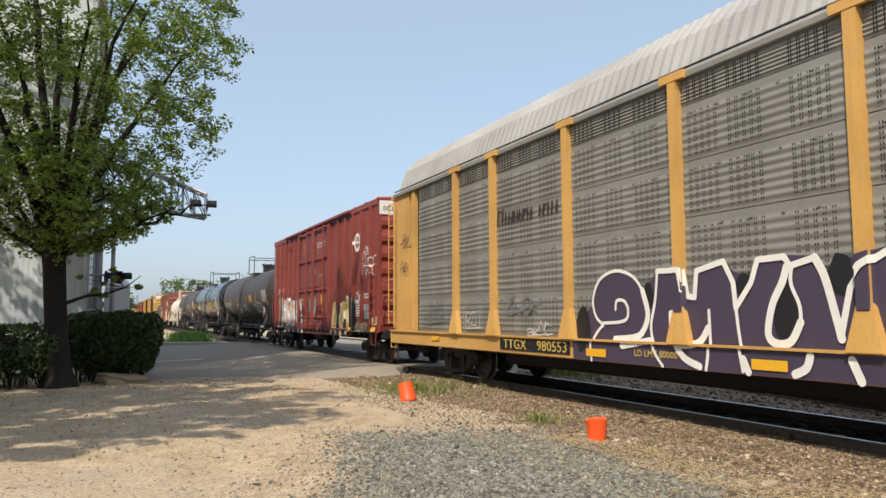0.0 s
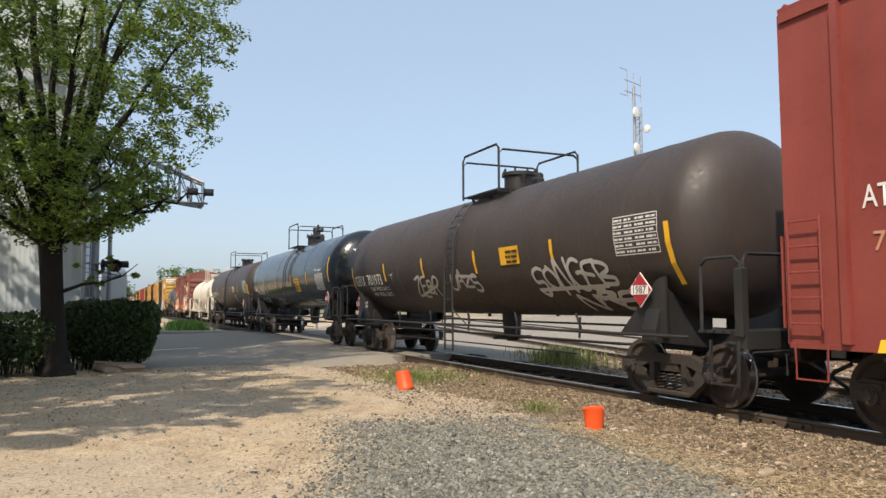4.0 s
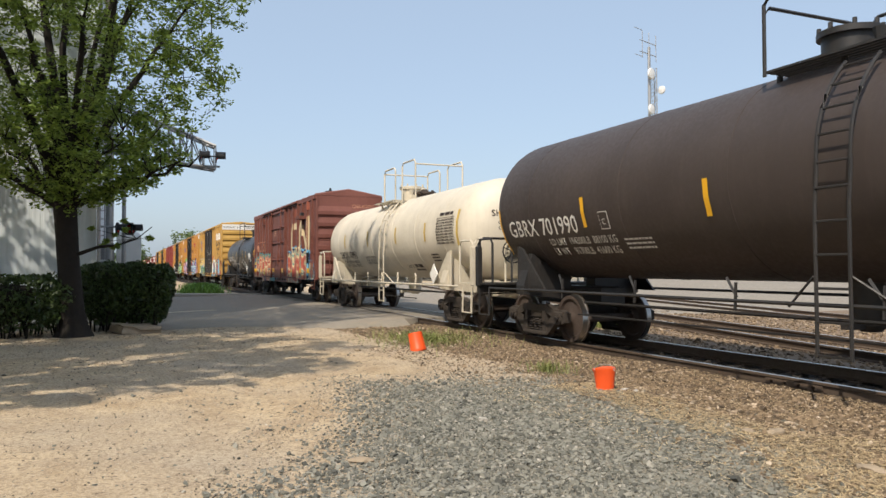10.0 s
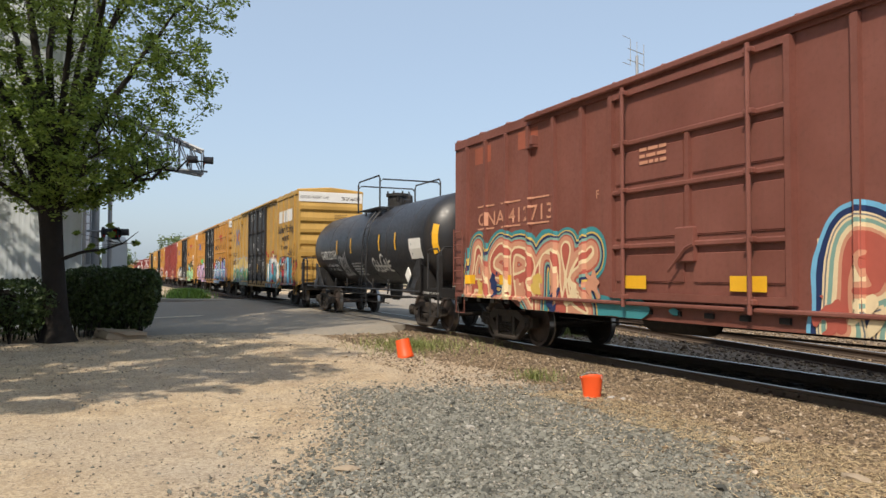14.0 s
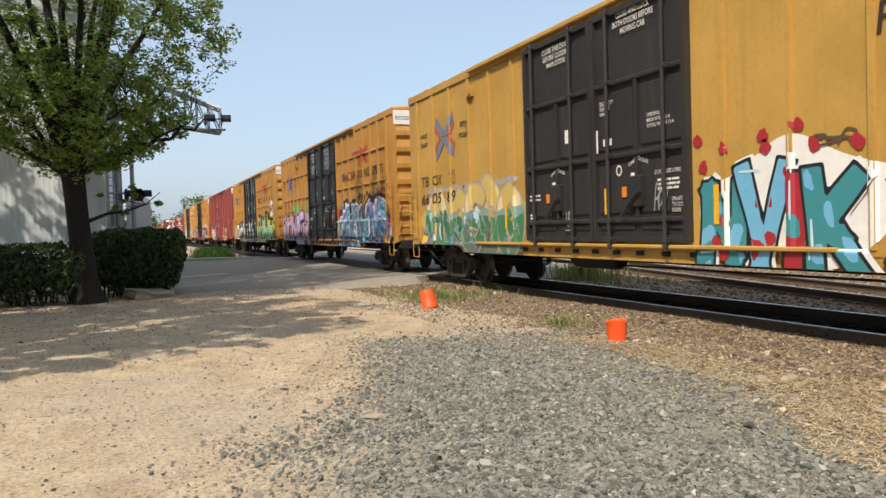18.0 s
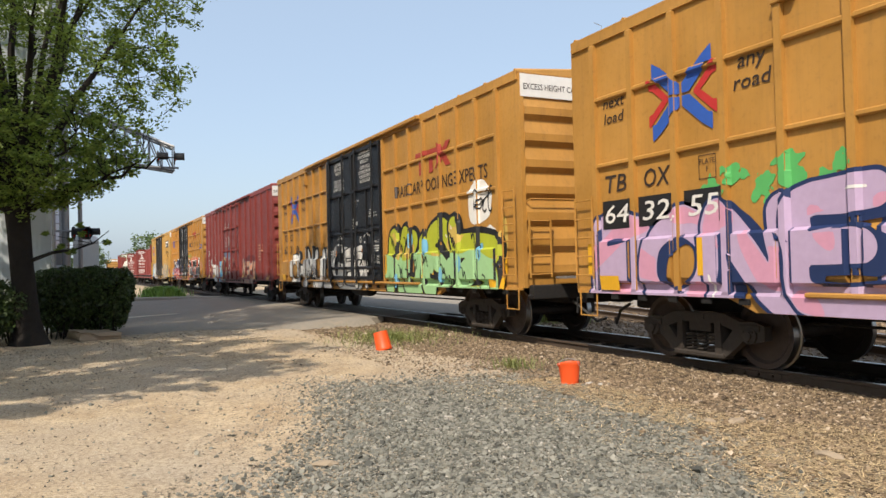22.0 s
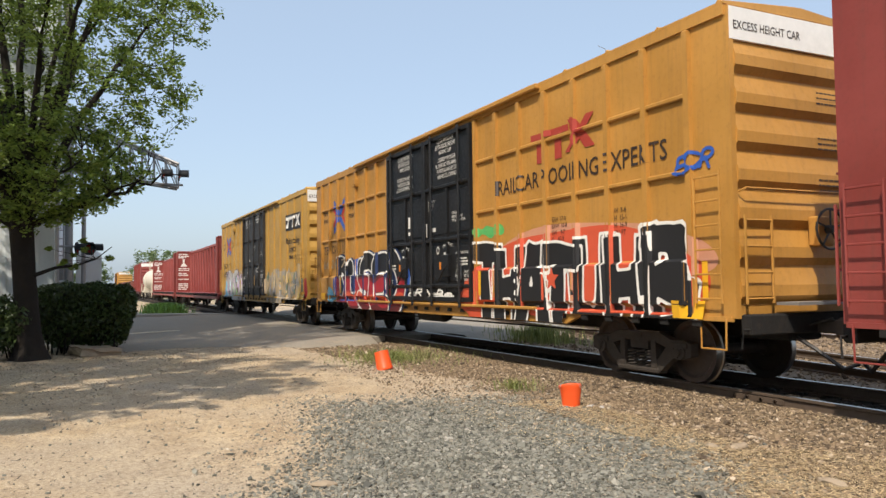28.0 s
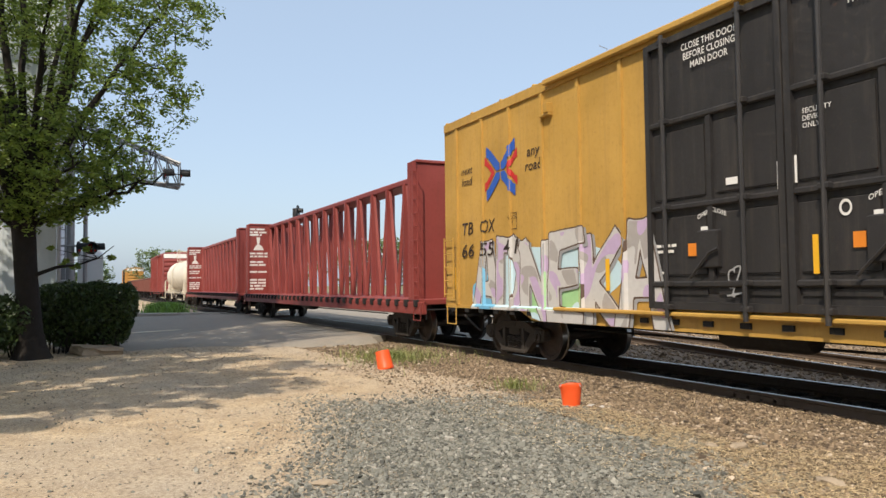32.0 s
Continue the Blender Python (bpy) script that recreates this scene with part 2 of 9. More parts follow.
M["ballast"] = stony("ballast_brown", [(0.0, (0.046, 0.031, 0.019)), (0.5, (0.188, 0.132, 0.078)), (0.92, (0.33, 0.240, 0.150)), (1.0, (0.60, 0.49, 0.37))])
# shade under the train put into the colour of the stones between the rails
M["ballast_dark"] = stony("ballast_shaded", [(0.0, (0.007, 0.006, 0.005)), (0.6, (0.015, 0.013, 0.011)), (1.0, (0.035, 0.030, 0.025))])
M["rock"] = plain("sandstone", (0.34, 0.27, 0.19), 0.9, 0, 0.3, 6, 0.8, 0.03)
M["wall_metal"] = paint("wall_sheet", (0.56, 0.61, 0.64), 0.5, 0.08, 0.0, 0.08, (0.35, 0.34, 0.32), 0.05)


def asphalt_mat():
    m, nt, b = nodes_of("asphalt")
    v = coords(nt)
    f = noise_of(nt, v, 90, 3, 0.7)
    g = noise_of(nt, v, 0.35, 5, 0.6)
    h = noise_of(nt, v, 2.2, 6, 0.65)
    c = mix(nt, g, (0.155, 0.135, 0.110), (0.25, 0.22, 0.18))
    c = mix(nt, ramp(nt, f, [(0.42, grey(0)), (0.62, grey(0.75))]), c, (0.36, 0.32, 0.26))
    c = mix(nt, ramp(nt, h, [(0.50, grey(0)), (0.70, grey(0.7))]), c, (0.36, 0.285, 0.20))
    link(nt, c, b.inputs["Base Color"])
    b.inputs["Roughness"].default_value = 0.9
    bump(nt, b, f, 0.4, 0.01)
    return m


def ground_mat():
    """Packed dirt with gravel, straw and grit: patches with worn edges."""
    m, nt, b = nodes_of("packed_dirt")
    tc = nt.nodes.new("ShaderNodeTexCoord")
    v = tc.outputs["Object"]
    big = noise_of(nt, v, 0.22, 5, 0.6)
    mid = noise_of(nt, v, 1.7, 7, 0.68)
    fine = noise_of(nt, v, 26, 6, 0.72)
    grit = noise_of(nt, v, 85, 3, 0.7)
    c = mix(nt, ramp(nt, mid, [(0.32, grey(0)), (0.68, grey(1))]), (0.37, 0.260, 0.150), (0.62, 0.480, 0.305))
    c = mix(nt, ramp(nt, big, [(0.42, grey(0)), (0.62, grey(0.65))]), c, (0.40, 0.345, 0.275))
    c = mix(nt, ramp(nt, fine, [(0.46, grey(0)), (0.62, grey(0.8))]), c, (0.20, 0.148, 0.098))
    c = mix(nt, ramp(nt, grit, [(0.56, grey(0)), (0.66, grey(0.75))]), c, (0.66, 0.58, 0.46))
    sx = nt.nodes.new("ShaderNodeSeparateXYZ")
    link(nt, v, sx.inputs[0])

    def calc(op, a, b):
        n = nt.nodes.new("ShaderNodeMath")
        n.operation = op
        for k, val in enumerate((a, b)):
            if isinstance(val, (int, float)):
                n.inputs[k].default_value = val
            else:
                link(nt, val, n.inputs[k])
        return n.outputs[0]

    X, Y = sx.outputs["X"], sx.outputs["Y"]
    wob = calc("MULTIPLY", calc("SUBTRACT", mid, 0.5), 1.6)
    edge = calc("MINIMUM", calc("SUBTRACT", calc("SUBTRACT", X, calc("MULTIPLY", Y, 0.46)), -1.26), calc("SUBTRACT", 10.0, Y))
    inside = calc("MULTIPLY", calc("ADD", calc("ADD", edge, wob), 0.1), 0.8)
    c = mix(nt, ramp(nt, inside, [(0.0, grey(0)), (1.0, grey(0.8))]), c, (0.185, 0.178, 0.145))
    bed = calc("MULTIPLY", calc("ADD", calc("MINIMUM", calc("SUBTRACT", X, 5.95), calc("SUBTRACT", 21.5, Y)), wob), 1.3)
    c = mix(nt, ramp(nt, bed, [(0.0, grey(0)), (1.0, grey(0.9))]), c, (0.17, 0.118, 0.075))
    # far fields turn greener and duller
    far = nt.nodes.new("ShaderNodeMapRange")
    far.inputs[1].default_value, far.inputs[2].default_value = 70, 160
    link(nt, sx.outputs["Y"], far.inputs[0])
    c = mix(nt, far.outputs[0], c, (0.17, 0.16, 0.085))
    link(nt, c, b.inputs["Base Color"])
    b.inputs["Roughness"].default_value = 0.95
    bump(nt, b, mix(nt, 0.5, fine, mid), 0.8, 0.04)
    return m


M["asphalt"], M["dirt"] = asphalt_mat(), ground_mat()
# bed colour kept near black to carry the train's shade
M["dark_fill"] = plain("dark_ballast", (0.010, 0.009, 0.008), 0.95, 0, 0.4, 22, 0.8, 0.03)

# ---------------------------------------------------------------- geometry helpers
class Geo:
    """Verts and faces of one mesh."""

    def __init__(self):
        self.v, self.f = [], []

    def add(self, verts, faces):
        n = len(self.v)
        self.v.extend(verts)
        self.f.extend([tuple(i + n for i in f) for f in faces])
        return self

    def box(self, x0, x1, y0, y1, z0, z1, m=None, c=0.0):
        """A box; c cuts its long edges back."""
        if c:
            p = []
            for z, k in ((z0, c), (z0 + c, 0), (z1 - c, 0), (z1, c)):
                p += [(x0 + k, y0 + k, z), (x1 - k, y0 + k, z), (x1 - k, y1 - k, z), (x0 + k, y1 - k, z)]
            f = [(3, 2, 1, 0), (12, 13, 14, 15)]
            for r in range(3):
                f += [(4 * r + i, 4 * r + (i + 1) % 4, 4 * r + 4 + (i + 1) % 4, 4 * r + 4 + i) for i in range(4)]
        else:
            p = [(x0, y0, z0), (x1, y0, z0), (x1, y1, z0), (x0, y1, z0), (x0, y0, z1), (x1, y0, z1), (x1, y1, z1), (x0, y1, z1)]
            f = [(3, 2, 1, 0), (4, 5, 6, 7), (0, 1, 5, 4), (1, 2, 6, 5), (2, 3, 7, 6), (3, 0, 4, 7)]
        if m is not None:
            p = [tuple(m @ Vector(q)) for q in p]
        return self.add(p, f)

    def tube(self, pts, r, n=6, closed=False):
        pts = [Vector(p) for p in pts]
        rings, k = [], len(pts)
        for i, p in enumerate(pts):
            a = pts[i - 1] if (i or closed) else p
            b = pts[(i + 1) % k] if (i < k - 1 or closed) else p
            d = (b - a).normalized()
            up = Vector((0, 0, 1)) if abs(d.z) < 0.9 else Vector((1, 0, 0))
            s = d.cross(up).normalized()
            t = s.cross(d)
            rr = r[i] if isinstance(r, (list, tuple)) else r
            rings.append([tuple(p + s * math.cos(q) * rr + t * math.sin(q) * rr) for q in [2 * math.pi * j / n for j in range(n)]])
        v = [q for ring in rings for q in ring]
        f = []
        for i in range(k if closed else k - 1):
            o, o2 = i * n, ((i + 1) % k) * n
            f += [(o + j, o2 + j, o2 + (j + 1) % n, o + (j + 1) % n) for j in range(n)]
        if not closed:
            f += [tuple(range(n)), tuple(range((k - 1) * n + n - 1, (k - 1) * n - 1, -1))]
        return self.add(v, f)

    def lathe(self, prof, axis="y", at=(0, 0, 0), n=24, ends=True):
        """prof: rows of (place along the axis, radius)."""
        v, f = [], []
        for a, r in prof:
            for j in range(n):
                q = 2 * math.pi * j / n
                c, s = r * math.cos(q), r * math.sin(q)
                p = {"y": (c, a, s), "x": (a, c, s), "z": (c, s, a)}[axis]
                v.append((p[0] + at[0], p[1] + at[1], p[2] + at[2]))
        k = len(prof)
        for i in range(k - 1):
            f += [(i * n + j, i * n + (j + 1) % n, (i + 1) * n + (j + 1) % n, (i + 1) * n + j) for j in range(n)]
        if ends:
            f += [tuple(range(n - 1, -1, -1)), tuple(range((k - 1) * n, k * n))]
        return self.add(v, f)

    def extrude(self, poly, axis, a, b):
        """A polygon of 2D points pulled along an axis from a to b."""
        k = len(poly)
        place = {"y": lambda p, t: (p[0], t, p[1]), "x": lambda p, t: (t, p[0], p[1]), "z": lambda p, t: (p[0], p[1], t)}[axis]
        v = [place(p, a) for p in poly] + [place(p, b) for p in poly]
        f = [(i, (i + 1) % k, k + (i + 1) % k, k + i) for i in range(k)] + [tuple(range(k - 1, -1, -1)), tuple(range(k, 2 * k))]
        return self.add(v, f)

    def mesh(self, name, mat, smooth=False, fix=True):
        me = bpy.data.meshes.new(name)
        me.from_pydata(self.v, [], self.f)
        me.materials.append(mat)
        if fix:
            bm = bmesh.new()
            bm.from_mesh(me)
            bmesh.ops.recalc_face_normals(bm, faces=bm.faces)
            bm.to_mesh(me)
            bm.free()
        if smooth:
            me.shade_smooth()
            me.set_sharp_from_angle(angle=radians(38))
        me.update()
        return me


def part(name, geo, mat, parent, label="", smooth=False, at=None, fix=True):
    """One mesh object under a thing or a part."""
    me = geo if isinstance(geo, bpy.types.Mesh) else geo.mesh(name, mat, smooth, fix)
    ob = new(name, me)
    ob.parent = parent
    if at is not None:
        ob.matrix_basis = at
    if label:
        ob["label"] = label
    return ob


def thing(name, geo=None, mat=None, label="", category="", group="", kind="", smooth=False, at=None, fix=True):
    """A top-level thing: a mesh, or an Empty where no mesh is given."""
    me = None
    if geo is not None:
        me = geo if isinstance(geo, bpy.types.Mesh) else geo.mesh(name, mat, smooth, fix)
    ob = new(name, me)
    if at is not None:
        ob.matrix_basis = at
    return tagged(ob, label, category, group, kind)


def contour_mesh(name, field, u0, u1, v0, v1, cell, place, mat):
    """The region where field(u, v) < 0, cut out of a plane with smooth edges. place(u, v) gives points of the surface it lies on."""
    nu, nv = max(2, int((u1 - u0) / cell)), max(2, int((v1 - v0) / cell))
    us, vs = np.linspace(u0, u1, nu + 1), np.linspace(v0, v1, nv + 1)
    U, V = np.meshgrid(us, vs, indexing="ij")
    F = field(U, V)
    verts, faces, memo = [], [], {}

    def vert(u, v):
        k = (round(u, 4), round(v, 4))
        if k not in memo:
            memo[k] = len(verts)
            verts.append((u, v))
        return memo[k]

    inside = F < 0
    full = inside[:-1, :-1] & inside[1:, :-1] & inside[1:, 1:] & inside[:-1, 1:]
    some = inside[:-1, :-1] | inside[1:, :-1] | inside[1:, 1:] | inside[:-1, 1:]
    for i, j in zip(*np.nonzero(full)):
        faces.append((vert(us[i], vs[j]), vert(us[i + 1], vs[j]), vert(us[i + 1], vs[j + 1]), vert(us[i], vs[j + 1])))
    for i, j in zip(*np.nonzero(some & ~full)):
        c = [(us[i], vs[j], F[i, j]), (us[i + 1], vs[j], F[i + 1, j]), (us[i + 1], vs[j + 1], F[i + 1, j + 1]), (us[i], vs[j + 1], F[i, j + 1])]
        poly = []
        for k in range(4):
            a, b = c[k], c[(k + 1) % 4]
            if a[2] < 0:
                poly.append(vert(a[0], a[1]))
            if (a[2] < 0) != (b[2] < 0):
                t = a[2] / (a[2] - b[2])
                poly.append(vert(a[0] + (b[0] - a[0]) * t, a[1] + (b[1] - a[1]) * t))
        poly = list(dict.fromkeys(poly))
        if len(poly) > 2:
            faces.append(tuple(poly))
    me = bpy.data.meshes.new(name)
    me.from_pydata([place(u, v) for u, v in verts], [], faces)
    me.materials.append(mat)
    return me


def strokes_field(strokes, r, square=False):
    """Distance to a set of polylines, less a radius; square gives blunt ends and corners."""
    segs = [(a, b) for s in strokes for a, b in zip(s[:-1], s[1:])]

    def field(U, V):
        d = np.full(U.shape, 1e9)
        for (ax, ay), (bx, by) in segs:
            dx, dy = bx - ax, by - ay
            q = dx * dx + dy * dy + 1e-12
            t = ((U - ax) * dx + (V - ay) * dy) / q
            if square:
                m = math.sqrt(q)
                d = np.minimum(d, np.maximum(np.abs((U - ax) * dy - (V - ay) * dx) / m, np.maximum(-t, t - 1) * m))
                continue
            t = np.clip(t, 0, 1)
            d = np.minimum(d, np.hypot(U - ax - t * dx, V - ay - t * dy))
        return d - r
    return field


def text_mesh(body, size, align="LEFT", wide=1.0, shear=0.0):
    cu = bpy.data.curves.new("lettering", "FONT")
    cu.body, cu.size, cu.align_x, cu.shear, cu.resolution_u = body, size, align, shear, 2
    cu.space_line, cu.offset = 1.0, size * 0.006
    ob = bpy.data.objects.new("lettering", cu)
    me = ob.to_mesh()
    bm = bmesh.new()
    bm.from_mesh(me)
    bmesh.ops.triangulate(bm, faces=bm.faces)
    bmesh.ops.scale(bm, vec=(wide, 1, 1), verts=bm.verts)
    ob.to_mesh_clear()
    bpy.data.objects.remove(ob)
    return bm


def lay_text(parent, body, size, u, v, place, mat, align="LEFT", wide=1.0, shear=0.0, cuts=(), fit=0.0, name="lettering"):
    """Writing laid on a surface: (u, v) is the left end of its first line's foot."""
    if "\n" in body:
        rows = body.split("\n")
        spans = []
        for r in rows:
            b = text_mesh(r, size, align, wide, shear)
            xs = [q.co.x for q in b.verts] or [0.0]
            spans.append(max(xs) - min(xs))
            b.free()
        for i, (r, w) in enumerate(zip(rows, spans)):
            if r.strip():
                lay_text(parent, r, size, u, v - size * i, place, mat, align, wide, shear, cuts, fit * w / max(spans) if fit else 0.0, name)
        return None
    bm = text_mesh(body, size, align, wide, shear)
    if fit and bm.verts:
        lo, hi = min(q.co.x for q in bm.verts), max(q.co.x for q in bm.verts)
        bmesh.ops.scale(bm, vec=(fit / (hi - lo), 1, 1), verts=bm.verts)
    bmesh.ops.translate(bm, vec=(u, v, 0), verts=bm.verts)
    if bm.verts:
        lo, hi = min(q.co.x for q in bm.verts), max(q.co.x for q in bm.verts)
        for c in cuts:
            if lo < c < hi:
                bmesh.ops.bisect_plane(bm, geom=bm.verts[:] + bm.edges[:] + bm.faces[:], plane_co=(c, 0, 0), plane_no=(1, 0, 0))
    for q in bm.verts:
        q.co = Vector(place(q.co.x, q.co.y))
    me = bpy.data.meshes.new(name)
    bm.to_mesh(me)
    bm.free()
    me.materials.append(mat)
    return tagged(part(name, me, None, parent), kind="stuff")


def bars(parent, u, v, w, rows, h, gap, place, mat, seed=0, name="lettering"):
    """Writing too small to read: plain bars."""
    g, rnd = Geo(), random.Random(seed)
    for r in range(rows):
        x = u
        while x < u + w - h:
            q = min(u + w, x + rnd.uniform(1.5, 5) * h)
            a, b = v - r * (h + gap), v - r * (h + gap) - h
            g.add([place(x, b), place(q, b), place(q, a), place(x, a)], [(0, 1, 2, 3)])
            x = q + h * 0.6
    return tagged(part(name, g, mat, parent, fix=False), kind="stuff")

# ---------------------------------------------------------------- ground, road and tracks
def ground_z(x, y):
    """The lot falls a little towards the track; a low bed carries the rails."""
    z = -0.0095 * max(-8.0, min(x, 9.0)) 
    return z


def sheet(name, xs, ys, zfun, mat, label, kind="structure"):
    g = Geo()
    for y in ys:
        for x in xs:
            g.v.append((x, y, zfun(x, y)))
    n = len(xs)
    g.f = [(j * n + i, j * n + i + 1, (j + 1) * n + i + 1, (j + 1) * n + i) for j in range(len(ys) - 1) for i in range(n - 1)]
    return thing(name, g, mat, label, kind=kind, fix=False, smooth=True)


def bed_rise(x, y):
    """The ballast climbs to the near rail's foot."""
    t = max(0.0, min(1.0, (x - 6.7) / 1.25)) if x < 8.9 else 0.0
    k = max(0.0, min(1.0, (20.5 - y) / 1.5))
    return (RAIL_Z - 0.15 + 0.085) * t * t * (3 - 2 * t) * k


def rough(x, y):
    d = math.hypot(x, y)
    k = max(0.0, 1 - d / 40)
    far = max(0.0, d - 60) * -0.001
    return ground_z(x, y) + bed_rise(x, y) + k * (0.035 * noise.noise((x * 0.55, y * 0.55, 1.0)) + 0.012 * noise.noise((x * 2.3, y * 2.3, 4.0))) + max(far, -0.6)


gx = sorted({*np.round(np.arange(-12, 22.01, 0.4), 2), *np.arange(-60, -12, 6.0), *np.arange(28, 100, 8.0), -2500, -1200, -600, -300, -150, -100, 130, 200, 300, 600, 1200, 2500})
gy = sorted({*np.round(np.arange(-6, 34.01, 0.4), 2), *np.arange(-60, -6, 6.0), *np.arange(36, 120, 4.0), -2500, -800, -300, -120, 150, 200, 300, 500, 900, 1600, 2500})
sheet("ground", [float(v) for v in gx], [float(v) for v in gy], rough, M["dirt"], "packed pale dirt lot with grit and straw")


def strip(name, left, right, zfun, mat, label, lift, ragged=0.0, seed=1):
    """A surface between two edges given as matching lists of points."""
    rnd = random.Random(seed)
    g = Geo()
    m = 26
    L, R = [], []
    for i in range(len(left) - 1):
        for j in range(10):
            t = j / 10
            L.append([left[i][k] + (left[i + 1][k] - left[i][k]) * t for k in (0, 1)])
            R.append([right[i][k] + (right[i + 1][k] - right[i][k]) * t for k in (0, 1)])
    L.append(left[-1])
    R.append(right[-1])
    for a, b in zip(L, R):
        ja, jb = rnd.uniform(-ragged, ragged), rnd.uniform(-ragged, ragged)
        g.v.append((a[0], a[1] + ja - 0.9, ground_z(a[0], a[1]) - 0.08))    # worn shoulder
        for k in range(m + 1):
            t = k / m
            x, y = a[0] + (b[0] - a[0]) * t, a[1] + (b[1] - a[1]) * t + (ja * (1 - t) + jb * t)
            g.v.append((x, y, zfun(x, y) + lift))
    n = m + 2
    g.f = [(j * n + i, j * n + i + 1, (j + 1) * n + i + 1, (j + 1) * n + i) for j in range(len(L) - 1) for i in range(m + 1)]
    return thing(name, g, mat, label, kind="structure", smooth=True)


def ramp_z(x, y):
    """The road's surface: it climbs to the rails on both sides."""
    t = max(0.0, min(1.0, (x - 3.0) / 4.0 if x < 9 else (16.0 - x) / 5.2))
    t = t * t * (3 - 2 * t)
    return (ground_z(x, y) + 0.012) * (1 - t) + 0.118 * t


# the road comes past the building, crosses the track and goes on behind it
strip("road", [(-60, 20), (-10, 21.5), (0, 21.8), (4, 21.0), (7.6, 20.0)], [(-60, 46), (-10, 47.4), (0, 46.6), (4, 44.8), (7.6, 42.6)], ramp_z, M["asphalt"],
      "worn grey asphalt road", 0.012, 0.5, 3)
strip("road_beyond", [(10.2, 19.5), (16, 22), (30, 20), (120, 0)], [(10.2, 43.0), (16, 58), (30, 75), (120, 120)], ramp_z, M["asphalt"],
      "worn asphalt behind the track", 0.012, 0.3, 5)
g = Geo()
for x0, x1 in ((7.0, 8.1), (8.22, 9.6), (9.72, 10.8)):
    for i in range(9):
        y = 20.6 + 2.42 * i
        g.box(x0, x1, y, y + 2.38, -0.12, RAIL_Z - 0.012, c=0.012)
thing("crossing_panel", g, M["asphalt"], "flush panels of the level crossing", kind="structure")
# painted stop line
g = Geo()
a, b = Vector((0.9, 28.4, 0)), Vector((3.4, 30.1, 0))
d = (b - a).normalized()
nrm = Vector((-d.y, d.x, 0)) * 0.16
g.add([tuple(p + Vector((0, 0, ramp_z(p.x, p.y) + 0.018))) for p in (a - nrm, b - nrm, b + nrm, a + nrm)], [(0, 1, 2, 3)])
thing("stop_line", g, M["s_cream"], "worn white stop line on the asphalt", "road marking", kind="structure", fix=False)
# kerb at the far side of the road, with a grassy island behind it
g = Geo()
kerb = [(-40, 48.0), (-6, 48.4), (0, 47.2), (3.0, 45.7), (5.9, 44.0), (7.0, 43.0)]
for p, q in zip(kerb[:-1], kerb[1:]):
    v = Vector((q[0] - p[0], q[1] - p[1], 0))
    L = v.length
    g.box(0, L, -0.12, 0.7, -0.1, 0.16, pose(p[0], p[1], 0, 0, 0, math.degrees(math.atan2(v.y, v.x))), c=0.02)
thing("kerb", g, M["concrete"], "pale concrete kerb", kind="structure")


def rail_geo(x, y0, y1):
    g = Geo()
    base = [(-0.07, -0.17), (0.07, -0.17), (0.07, -0.155), (0.012, -0.13), (0.009, -0.045), (0.036, -0.035), (0.036, -0.008), (0.03, 0), (-0.03, 0), (-0.036, -0.008), (-0.036, -0.035), (-0.009, -0.045), (-0.012, -0.13), (-0.07, -0.155)]
    g.extrude([(x + a, RAIL_Z + b) for a, b in base], "y", y0, y1)
    me = g.mesh("rail", M["rail_side"])
    me.materials.append(M["rail_top"])
    for p in me.polygons:
        if p.normal.z > 0.7 and p.center.z > RAIL_Z - 0.02:
            p.material_index = 1
    return me


tie_mesh = Geo().box(-1.28, 1.28, -0.115, 0.115, -0.17, 0.0, c=0.015).mesh("tie", M["tie"])
plate_geo = Geo()
for s in (-0.7525, 0.7525):
    plate_geo.box(s - 0.17, s + 0.17, -0.09, 0.09, 0.0, 0.018)
    for k in (-0.1, 0.1):
        plate_geo.box(s + k - 0.015, s + k + 0.015, -0.05, -0.02, 0.018, 0.045)
        plate_geo.box(s + k - 0.015, s + k + 0.015, 0.03, 0.06, 0.018, 0.045)
plate_mesh = plate_geo.mesh("tie_plate", M["rail_side"])


def track(name, label, m, y0, y1, near0, near1, seed):
    """A track along its own y, laid by the pose m: rails, ties with plates, its bed."""
    rnd = random.Random(seed)
    t = thing(name, None, None, label, "railway track", kind="structure", at=m)
    for s in (-0.7525, 0.7525):
        part("rail", rail_geo(s, y0, y1), None, t)
    far = Geo()
    y = y0
    while y < y1:
        if near0 <= y <= near1:
            q = pose(rnd.uniform(-0.05, 0.05), y, RAIL_Z - 0.185 + rnd.uniform(-0.012, 0.004), 0, 0, rnd.uniform(-1.5, 1.5))
            part("tie", tie_mesh, None, t, at=q)
            part("tie_plate", plate_mesh, None, t, at=pose(0, y, RAIL_Z - 0.187))
        else:
            far.box(-1.28, 1.28, y - 0.11, y + 0.11, RAIL_Z - 0.35, RAIL_Z - 0.19)
        y += 0.53
    tagged(part("far_tie", far, M["tie"], t), kind="stuff")
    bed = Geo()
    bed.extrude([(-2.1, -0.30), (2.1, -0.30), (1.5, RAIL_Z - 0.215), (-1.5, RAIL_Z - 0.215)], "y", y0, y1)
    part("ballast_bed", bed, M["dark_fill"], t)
    return t


